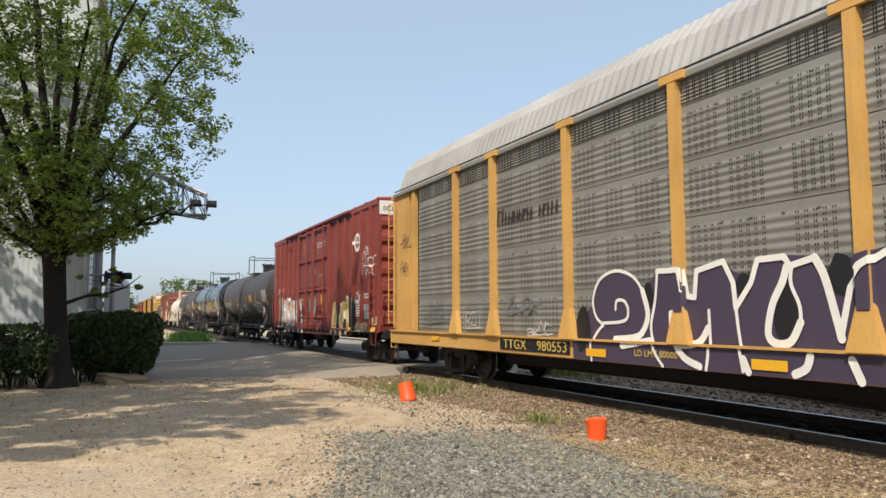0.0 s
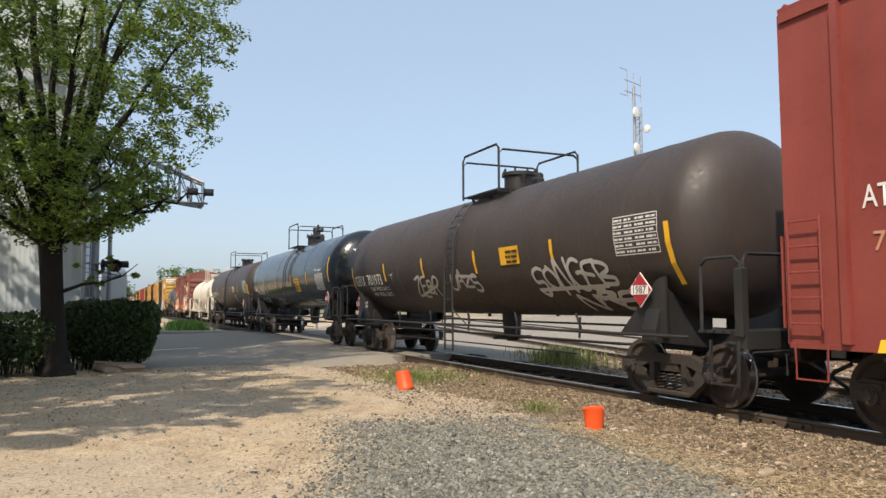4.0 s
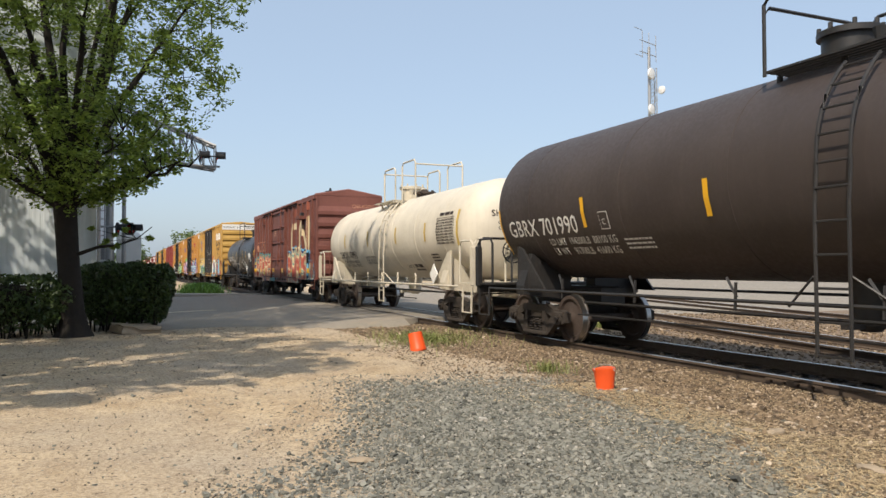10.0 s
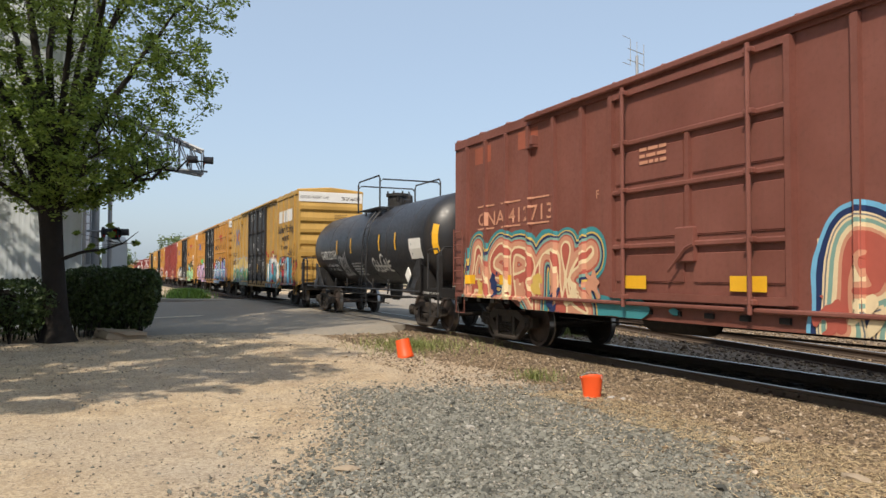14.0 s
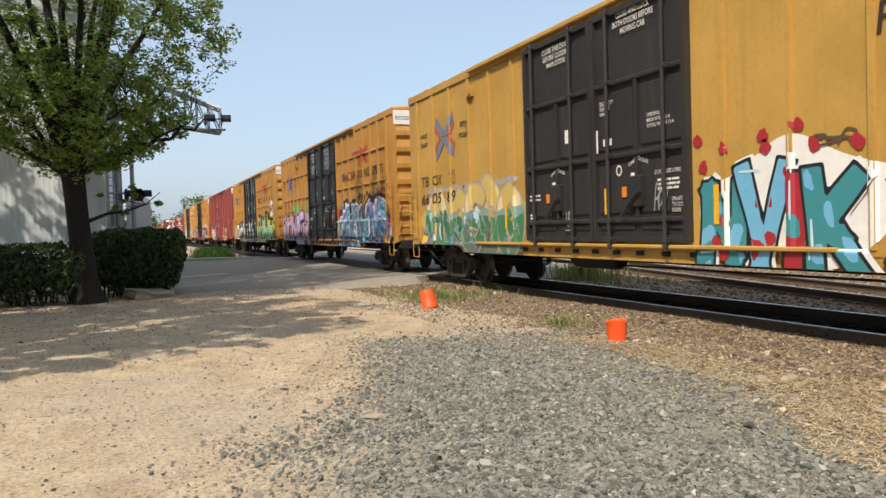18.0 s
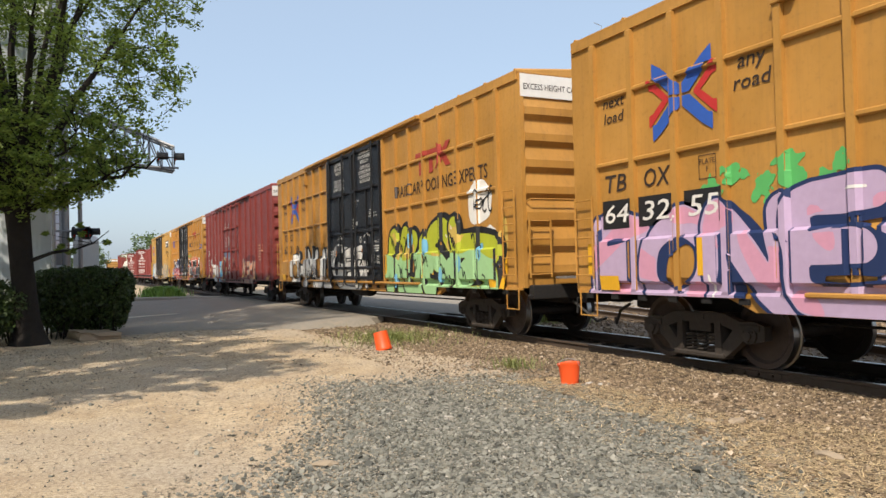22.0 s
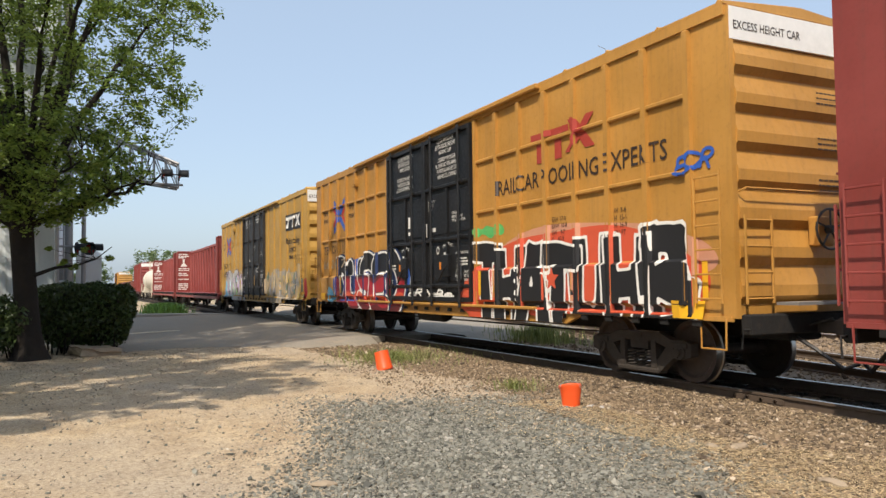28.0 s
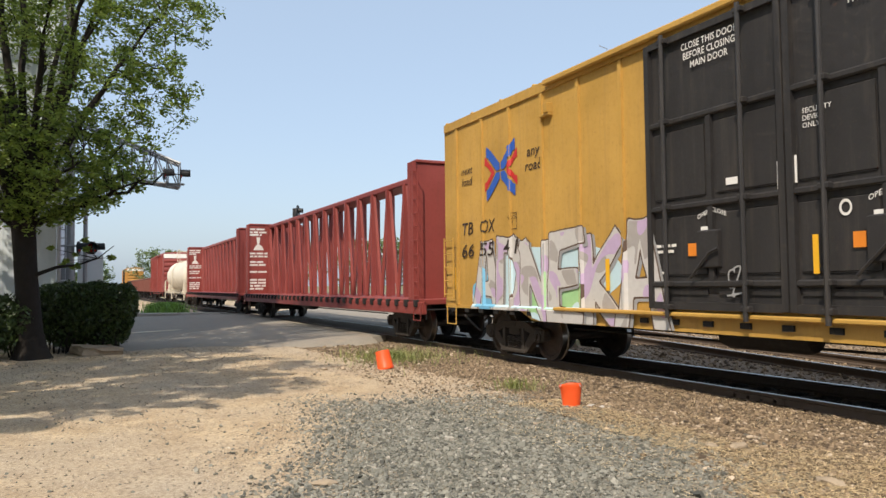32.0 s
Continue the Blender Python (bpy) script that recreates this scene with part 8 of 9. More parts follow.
lay_text(car, "Experts", 0.38, 6.64, 2.84, lambda u, v: pl(u, v, 4), M["ink"], shear=0.12, cuts=cuts, fit=0.98)
for k in range(7):
    rect(car, pl, 6.68 + 0.135 * k, 2.56, 0.08, 0.17 if k in (0, 1) else 0.125, M["ink"], 4, "word_mark")
door_words(car, pl, M["ink_white"], False, 111)
blob(car, pl, -5.2, 1.45, 2.7, 0.72, "pale", 212, 0.2, soft=0.25)
piece(car, pl, "ADNEKA", -8.0, -2.0, 0.74, 2.35, 0.15, ["silver", "ash", "lilac"], "umber", None, None, 112, 0.025, square=True, drop=("grey", 0.06, -0.04), grain=0.8)
blob(car, pl, -4.9, 1.2, 0.9, 0.5, "mint", 113, 1)
blob(car, pl, -7.4, 1.3, 0.5, 0.5, "sky", 114, 1)
blob(car, pl, 5.6, 1.45, 2.9, 0.55, "tan", 215, 0.2, soft=0.35)
piece(car, pl, "NAHKEA", 2.7, 8.8, 0.76, 2.20, 0.14, ["sand", "ash"], "tan", None, "ash", 115, 0.03, square=True, drop=("murk", 0.06, -0.03), grain=1.3)
drips(car, pl, 12, 2.9, 8.4, 1.2, 2.1, "dusk", 118, 0.02)
for i in range(14):
    rnd = random.Random(900 + i)
    blob(car, pl, rnd.uniform(2.9, 8.5), rnd.uniform(0.95, 1.9), rnd.uniform(0.08, 0.2), rnd.uniform(0.1, 0.3), ("straw", "ash", "murk", "tan")[i % 4], 900 + i, 14 + 0.05 * i, soft=0.5)
blob(car, pl, 8.9, 1.35, 0.35, 0.45, "crimson", 116, 1)
side_data(car, pl, (7.6, 8.15), 2.62)
data_plate(car, pl, 7.25, 1.35, 0.7, 0.4)
rect(car, pl, 5.0, 1.68, 0.28, 0.22, M["s_green"], 10, "sign_plate")
rect(car, pl, 8.45, 0.99, 0.5, 0.26, M["reflect"], 10, "sign_plate")
reflectors(car, pl, (-8.75, -3.45, 2.8), 1.35, 0.5)
ends_words(car, h)


def centerbeam(y0, y1, label):
    L, yc = y1 - y0, (y0 + y1) / 2
    h = L / 2
    car = thing("centerbeam_flatcar", None, None, label, "flatcar", "cars of the train")
    CARS.append((car, yc))
    mt = M["red_old"]
    g = Geo().box(-1.42, 1.42, -h, h, 0.98, 1.12, c=0.02)
    part("deck", g, mt, car)
    for s in (-1, 1):
        a, b = sorted((s * 1.36, s * 1.46))
        g = Geo().box(a, b, -h, h, 0.74, 1.05, c=0.02)
        part("side_sill", g, mt, car)
    w = Geo()
    for i in range(int(L / 0.62)):
        y = -h + 0.3 + 0.62 * i
        w.box(-1.52, -1.42, y, y + 0.14, 0.92, 1.10, c=0.02)
    part("winch", w, M["under"], car)
    g = Geo().box(-0.38, 0.38, -h + 0.9, h - 0.9, 4.40, 4.58, c=0.03)
    part("top_chord", g, mt, car)
    n = 15
    for i in range(n + 1):
        y = -h + 0.95 + (L - 1.9) * i / n
        for s in (-1, 1):
            g = Geo()
            g.box(-0.07, 0.07, -0.06, 0.06, 0, 3.35, pose(s * 0.34, y, 1.10, 0, 0, 0), c=0)
            part("upright", g, mt, car)
        if i < n:
            step = (L - 1.9) / n
            for k in (0, 1):
                g = Geo()
                a, b = (y + 0.1, y + step * 0.5) if k == 0 else (y + step - 0.1, y + step * 0.5)
                g.tube([(-0.30, b, 1.12), (-0.30, a, 4.40)], 0.065, 4)
                part("brace", g, mt, car)
    for f in (-1, 1):
        bulk = part("bulkhead", Geo().box(-1.40, 1.40, min(f * (h - 0.85), f * (h - 0.60)), max(f * (h - 0.85), f * (h - 0.60)), 1.1, 4.55, c=0.02), mt, car)
        for x in (-1.45, 1.35):
            part("bulkhead_post", Geo().box(x, x + 0.10, min(f * (h - 0.90), f * (h - 0.55)), max(f * (h - 0.90), f * (h - 0.55)), 1.1, 4.58), mt, bulk)
        part("bulkhead_cap", Geo().box(-1.35, 1.35, min(f * (h - 0.88), f * (h - 0.56)), max(f * (h - 0.88), f * (h - 0.56)), 4.552, 4.64, c=0.02), mt, bulk)
        g = Geo()
        g.extrude([(f * (h - 0.85), 1.1), (f * (h - 2.1), 1.1), (f * (h - 0.85), 4.5)], "x", -0.4, 0.4)
        part("gusset", g, mt, car)
        coupler(car, f * h, f)
        stirrup(car, mt, f * (h - 0.3))
        truck(car, f * (h - 2.2))
        rungs("side_ladder", car, mt, -1.44, f * (h - 0.5) - 0.2, f * (h - 0.5) + 0.2, 1.2, 4.3, 10)
    # white notices on the inner face of the rear bulkhead
    fp = lambda u, v: (u, h - 0.857, v)
    rnd = random.Random(int(y0))
    shape(car, lambda u, v, l=1: (u, h - 0.858, v), [(-1.15, 3.30), (-0.62, 3.30), (-0.72, 3.50), (-0.85, 3.60), (-0.80, 3.95), (-1.0, 3.95), (-0.95, 3.60), (-1.05, 3.5)], M["ink_white"], 1)
    for z, rows, w2 in ((4.40, 2, 0.85), (4.12, 1, 0.6), (3.18, 2, 0.9), (2.75, 2, 0.8), (2.25, 1, 0.9), (1.85, 4, 0.8)):
        bars(car, -1.33, z, w2, rows, 0.09, 0.06, fp, M["ink_white"], rnd.randint(0, 99))
    underframe(car, L, mt)
    return car


centerbeam(257.45, 279.75, "empty red centerbeam flatcar")
centerbeam(281.05, 303.35, "empty red centerbeam flatcar")
car, pl, yc = tank_car("plain white tank car with a railed platform", 304.9, 319.6, (306.2, 318.3), 1.40, 2.55, M["tank_white"], M["fit_white"], 0.75)
car, pl, cuts, h = boxcar("faded red boxcar with plain sides", 322.2, 337.7, 5.0, M["red_old"], [-6.6, -5.5, -4.4, -3.3, 3.3, 4.4, 5.5, 6.6], bogie=1.7)


def gondola(y0, y1):
    L, yc = y1 - y0, (y0 + y1) / 2
    h = L / 2
    car = thing("gondola", None, None, "low rusty-brown gondola car", "railway car", "cars of the train")
    CARS.append((car, yc))
    g = Geo()
    for s in (-1, 1):
        a, b = sorted((s * 1.34, s * 1.42))
        g.box(a, b, -h, h, 0.95, 2.55)
        g.box(-1.34, 1.34, min(s * h, s * (h - 0.08)), max(s * h, s * (h - 0.08)), 0.95, 2.55)
    g.box(-1.34, 1.34, -h + 0.08, h - 0.08, 0.95, 1.08)
    part("body", g, M["brown"], car)
    for i in range(13):
        y = -h + 0.3 + (L - 0.6) * i / 12
        p = Geo().box(-1.50, -1.42, y - 0.06, y + 0.06, 0.95, 2.5, c=0.015)
        part("side_post", p, M["brown"], car)
    c = Geo()
    for s in (-1, 1):
        a, b = sorted((s * 1.32, s * 1.50))
        c.box(a, b, -h, h, 2.55, 2.66, c=0.02)
    part("top_chord", c, M["brown"], car)
    for f in (-1, 1):
        coupler(car, f * h, f)
        truck(car, f * (h - 1.9))
    underframe(car, L, M["brown"])


gondola(339.2, 355.2)
gondola(356.7, 372.7)
gondola(374.2, 390.2)
car, pl, cuts, h = boxcar("yellow boxcar far back in the train", 391.7, 410.1, 5.12, M["yellow"], GRID, (2.93, 3.98), door_mat=M["door_black"], bogie=2.25)

# ---------------------------------------------------------------- trees, hedges and the building
def leaf_cloud(centres, radii, per, size, seed, squash=0.8):
    """Small folded leaves round many centres."""
    rs = np.random.RandomState(seed)
    c = np.repeat(np.array(centres), per, 0)
    r = np.repeat(np.array(radii), per)
    n = len(c)
    d = rs.normal(0, 1, (n, 3))
    d /= np.linalg.norm(d, axis=1)[:, None]
    p = c + d * (r * rs.uniform(0.15, 1.0, n) ** 0.6)[:, None] * np.array([1, 1, squash])
    a = rs.normal(0, 1, (n, 3))
    a[:, 2] *= 0.5
    a /= np.linalg.norm(a, axis=1)[:, None]
    b = np.cross(a, rs.normal(0, 1, (n, 3)))
    b /= np.linalg.norm(b, axis=1)[:, None] + 1e-9
    s = (size * rs.uniform(0.6, 1.3, n))[:, None]
    v = np.stack([p - a * s, p + b * s * 0.42, p + a * s, p - b * s * 0.42], 1).reshape(-1, 3)
    f = [(4 * i, 4 * i + 1, 4 * i + 2, 4 * i + 3) for i in range(n)]
    me = bpy.data.meshes.new("crown")
    me.from_pydata(v.tolist(), [], f)
    return me


def shade_tree(label, x, y, trunk_r, fork, env, clumps, per, leaf, seed, limbs=10, low=(), skirt=0, lean=0.0, sprig=False):
    """A forked trunk, limbs that bend up and out, twigs to many leaf clumps inside a crown whose radius env gives by height."""
    rnd = random.Random(seed)
    t = thing("tree", None, None, label, "tree", at=pose(x, y, 0))
    g = Geo()
    ring = []
    for z, k in ((-0.1, 1.9), (0.06, 1.55), (0.22, 1.25), (0.6, 1.08), (1.2, 1.0), (fork * 0.6, 0.95), (fork - 0.3, 1.02), (fork + 0.35, 0.8)):
        ring.append((Vector((lean * max(0.0, z) / fork + 0.015 * math.sin(z * 5), 0.01 * math.cos(z * 4), z)), trunk_r * k))
    n = 18
    for c, r in ring:
        for j in range(n):
            q = 2 * math.pi * j / n
            rr = r * (1 + 0.06 * math.sin(q * 5 + c.z * 1.3) + (0.14 * math.cos(q * 4 + 0.7) if c.z < 0.3 else 0.0))
            g.v.append((c.x + rr * math.cos(q), c.y + rr * math.sin(q), c.z))
    g.f = [(i * n + j, i * n + (j + 1) % n, (i + 1) * n + (j + 1) % n, (i + 1) * n + j) for i in range(len(ring) - 1) for j in range(n)]
    part("trunk", g, M["bark"], t, smooth=True)
    zs, rs = [e[0] for e in env], [e[1] for e in env]
    lines = []
    plan = [(2 * math.pi * i / limbs + rnd.uniform(-0.3, 0.3), rnd.uniform(0.45, 0.97), rnd.uniform(0.35, 0.85)) for i in range(limbs)]
    for a, hz, out in plan:
        z = zs[0] + (zs[-1] - zs[0]) * hz
        r = out * float(np.interp(z, zs, rs))
        lines.append((a, z, r, trunk_r * rnd.uniform(0.34, 0.56), 0.0))
    for a, z, r in low:
        lines.append((a, z, r, trunk_r * 0.30, 0.25))
    nodes = []
    for a, z, r, rad, droop in lines:
        c, sn = math.cos(a), math.sin(a)
        p0, p2 = Vector((lean + 0.1 * c, 0.1 * sn, fork - 0.2)), Vector((r * c, r * sn, z))
        p1 = Vector((r * c * (0.30 + droop), r * sn * (0.30 + droop), fork + (z - fork) * 0.55))
        pts, rads = [], []
        for i in range(11):
            k = i / 10
            q = p0 * (1 - k) ** 2 + p1 * 2 * k * (1 - k) + p2 * k * k
            q += Vector((rnd.uniform(-1, 1), rnd.uniform(-1, 1), rnd.uniform(-1, 1))) * 0.07 * k * 2
            pts.append(q)
            rads.append(rad * (1 - 0.90 * k) + 0.006)
            if k > 0.25:
                nodes.append(q)
        part("limb", Geo().tube(pts, rads, 8), M["bark"], t, smooth=True)
    cs, cr, tw = [], [], Geo()
    if sprig:
        pts = [Vector((lean * 0.6 + 0.2, -0.1, 1.95)), Vector((0.5, -0.2, 2.12)), Vector((0.95, -0.25, 2.18)), Vector((1.35, -0.3, 2.32)), Vector((1.7, -0.3, 2.62))]
        part("limb", Geo().tube(pts, [0.05, 0.038, 0.026, 0.016, 0.008], 7), M["bark"], t, smooth=True)
        for i in range(9):
            p = pts[rnd.randint(1, 4)] + Vector((rnd.uniform(-0.3, 0.3), rnd.uniform(-0.3, 0.3), rnd.uniform(-0.2, 0.5)))
            tw.tube([pts[3], pts[3].lerp(p, 0.5), p], [0.008, 0.006, 0.003], 4)
            cs.append(tuple(p))
            cr.append(rnd.uniform(0.06, 0.10))
    N = np.array([tuple(q) for q in nodes])
    base = len(cs)
    while len(cs) < clumps + base:
        k = len(cs) - base
        z = rnd.uniform(zs[0] + 0.3, zs[0] + 2.0) if k < skirt else rnd.uniform(zs[0], zs[-1])
        rm = float(np.interp(z, zs, rs))
        if k >= skirt and rnd.random() > rm / max(rs):
            continue
        a, r = rnd.uniform(0, 2 * math.pi), rm * rnd.random() ** 0.45
        p = Vector((r * math.cos(a), r * math.sin(a), z))
        if noise.noise(p * 0.62 + Vector((seed, 0, 0))) < -0.22 + 0.25 * (r / rm - 0.6):
            continue
        d = np.hypot(N[:, 0] - p.x, N[:, 1] - p.y) + np.abs(N[:, 2] - (p.z - 0.25)) * 0.9
        q = Vector(N[int(d.argmin())])
        if (q - p).length > 0.8:      # spring from a clump that is already there
            q = Vector(min(cs[-160:], key=lambda c: (Vector(c) - p).length)) if cs else q
            if (q - p).length > 0.8:
                q = p + (q - p).normalized() * 0.55
        m = q.lerp(p, 0.5) + Vector((rnd.uniform(-0.12, 0.12), rnd.uniform(-0.12, 0.12), 0.12))
        tw.tube([q, m, p], [0.012, 0.008, 0.004], 3)
        cs.append(tuple(p))
        cr.append(rnd.uniform(0.16, 0.40))
    tagged(part("twig", tw, M["bark"], t, fix=False), kind="stuff")
    me = leaf_cloud(cs, cr, per, leaf, seed, 0.7)
    me.materials.append(M["leaf"])
    part("crown", me, None, t)
    return t


ENV = [(2.95, 0.9), (3.5, 1.5), (4.0, 2.3), (4.5, 2.6), (5.2, 2.9), (5.9, 3.5), (7.7, 4.0), (9.4, 4.5), (11.4, 3.9), (13.2, 1.5)]
shade_tree("broad green shade tree between two hedges", -1.02, 19.6, 0.25, 3.25, ENV, 1500, 46, 0.062, 7, 12,
           [(-0.25, 4.2, 2.5), (-0.05, 4.5, 3.2), (0.35, 4.9, 2.9), (-1.2, 4.5, 2.5), (3.3, 4.3, 2.6), (2.4, 4.8, 2.5), (-2.2, 4.7, 2.6)], 150, -0.22, True)
shade_tree("green shade tree in the row along the lot", -5.3, 8.8, 0.24, 3.0, [(z, r * 0.86) for z, r in ENV], 700, 60, 0.085, 19, 10)
# two trees added off to the left, to shade the soil and the wall
shade_tree("green tree added left of the view to shade the hedges", -6.3, 13.9, 0.25, 3.1, [(z, r * 0.95) for z, r in ENV], 800, 50, 0.085, 29, 10)
shade_tree("green tree added left of the view to shade the grey building", -6.9, 19.2, 0.26, 3.2, [(z, r * 1.02) for z, r in ENV], 560, 46, 0.085, 23, 11, (), 90)


def hedge(label, x0, x1, y0, y1, z1, n, seed, power=4.0, waist=0.2):
    h = thing("hedge", None, None, label, "hedge", "clipped hedges")
    rs = np.random.RandomState(seed)
    rnd = random.Random(seed)
    c = np.array([(x0 + x1) / 2, (y0 + y1) / 2, z1 * 0.56])
    half = np.array([(x1 - x0) / 2, (y1 - y0) / 2, z1 * 0.44])

    def skin(d, k):
        s = (np.abs(d) ** power).sum(1) ** (-1 / power)
        p = c + d * (s * k)[:, None] * half
        b = np.array([noise.noise((q[0] * 1.9, q[1] * 1.9, q[2] * 1.9)) for q in p])
        b2 = np.array([noise.noise((q[0] * 5.5, q[1] * 5.5, q[2] * 5.5)) for q in p])
        p = p + d * (0.15 * b + 0.10 * b2)[:, None]
        low = np.clip(1.0 - p[:, 2] / (z1 * 0.6), 0, 1)      # drawn in towards the stems
        p[:, :2] = c[:2] + (p[:, :2] - c[:2]) * (1 - waist * low)[:, None]
        return p

    # closed near-black shell behind the leaves, for the shade inside the hedge
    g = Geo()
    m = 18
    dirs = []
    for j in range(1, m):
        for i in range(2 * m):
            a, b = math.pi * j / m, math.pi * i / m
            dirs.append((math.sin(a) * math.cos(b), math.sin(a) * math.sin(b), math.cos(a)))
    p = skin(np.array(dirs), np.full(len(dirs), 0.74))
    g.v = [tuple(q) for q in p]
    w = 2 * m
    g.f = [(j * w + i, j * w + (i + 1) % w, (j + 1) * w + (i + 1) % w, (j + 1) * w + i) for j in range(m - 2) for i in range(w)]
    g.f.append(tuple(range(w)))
    part("shade_core", g, M["bark"], h, smooth=True)
    st = Geo()
    for i in range(int((x1 - x0) * (y1 - y0) * 7) + 10):
        x, y = rnd.uniform(x0 + 0.2, x1 - 0.2), rnd.uniform(y0 + 0.15, y1 - 0.15)
        st.tube([(x, y, -0.05), (x + rnd.uniform(-0.1, 0.1), y + rnd.uniform(-0.1, 0.1), 0.35), (x + rnd.uniform(-0.25, 0.25), y + rnd.uniform(-0.2, 0.2), 0.8)], [0.02, 0.015, 0.008], 4)
    tagged(part("stem", st, M["bark"], h), kind="stuff")
    d = rs.normal(0, 1, (n, 3))
    d /= np.linalg.norm(d, axis=1)[:, None]
    p = skin(d, 1.05 - np.abs(rs.normal(0, 0.12, n)))
    keep = rs.uniform(0, 1, n) < np.clip(p[:, 2] / 0.75, 0.12, 1) * np.array([0.55 + 0.9 * max(0.0, noise.noise(Vector(q) * 3.1) + 0.35) for q in p])
    p, n = p[keep], int(keep.sum())
    p[:, 2] = np.maximum(p[:, 2], 0.12)
    a = rs.normal(0, 1, (n, 3))
    a /= np.linalg.norm(a, axis=1)[:, None]
    b = np.cross(a, rs.normal(0, 1, (n, 3)))
    b /= np.linalg.norm(b, axis=1)[:, None]
    s = (0.045 * rs.uniform(0.6, 1.5, n))[:, None]
    v = np.stack([p - a * s, p + b * s * 0.5, p + a * s, p - b * s * 0.5], 1).reshape(-1, 3)
    me = bpy.data.meshes.new("foliage")
    me.from_pydata(v.tolist(), [], [(4 * i, 4 * i + 1, 4 * i + 2, 4 * i + 3) for i in range(n)])
    me.materials.append(M["leaf_hedge"])
    part("foliage", me, None, h)
    return h


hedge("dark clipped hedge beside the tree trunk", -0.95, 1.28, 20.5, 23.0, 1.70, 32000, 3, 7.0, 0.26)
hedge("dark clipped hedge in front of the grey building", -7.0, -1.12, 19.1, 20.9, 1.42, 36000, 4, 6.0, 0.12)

# flat stone at the hedge's foot
bm = bmesh.new()
bmesh.ops.create_cube(bm, size=1.0)
bmesh.ops.subdivide_edges(bm, edges=bm.edges[:], cuts=3, use_grid_fill=True)
for v in bm.verts:
    v.co = Vector((v.co.x * 1.0, v.co.y * 0.7, v.co.z * 0.22)) + Vector((1, 1, 0.6)) * (0.07 * noise.noise(v.co * 2.3))
me = bpy.data.meshes.new("flat_stone")
bm.to_mesh(me)
bm.free()
me.materials.append(M["rock"])
thing("flat_stone", me, None, "flat pale sandstone slab at the hedge's foot", "stone", at=pose(0.35, 20.3, 0.09, 4, 5, 24))


def building():
    b = thing("building", None, None, "grey corrugated metal building", "building")
    x1, x0, y, top = -0.72, -22.0, 24.0, 14.0
    g = Geo()
    n = int((x1 - x0) / 0.135)
    for i in range(n):
        x = x1 - 0.135 * i
        for dx, dy in ((0, 0), (-0.04, 0), (-0.052, -0.004), (-0.10, -0.004), (-0.112, 0)):
            g.v += [(x + dx, y + dy, 0), (x + dx, y + dy, top)]
    k = len(g.v) // 2
    g.f = [(2 * i, 2 * i + 2, 2 * i + 3, 2 * i + 1) for i in range(k - 1)]
    part("front_wall", g, M["wall_metal"], b, fix=False)
    g = Geo().box(x0, x1 - 0.02, y + 0.03, y + 25, 0, top)
    part("wall_body", g, M["wall_metal"], b)
    g = Geo().box(x1 - 0.06, x1 + 0.05, y - 0.05, y + 0.08, 0, top, c=0.01)
    part("corner_trim", g, M["wall_metal"], b)
    g = Geo().box(x0 - 0.3, x1 + 0.3, y - 0.3, y + 25.3, top, top + 0.25)
    part("roof", g, M["roof_grey"], b)
    p = Geo()
    p.tube([(x1 + 0.12, y - 0.12, 0.1), (x1 + 0.12, y - 0.12, top)], 0.05, 8)
    part("downpipe", p, M["galv"], b, smooth=True)


building()
# unseen wall, added to close the lot behind the camera and darken reflections
g = Geo().box(-12.3, -12.0, -60, 8, -0.1, 8.0)
thing("wall_unseen", g, M["wall_metal"], "plain grey wall added out of view to darken reflections", "wall", kind="structure")


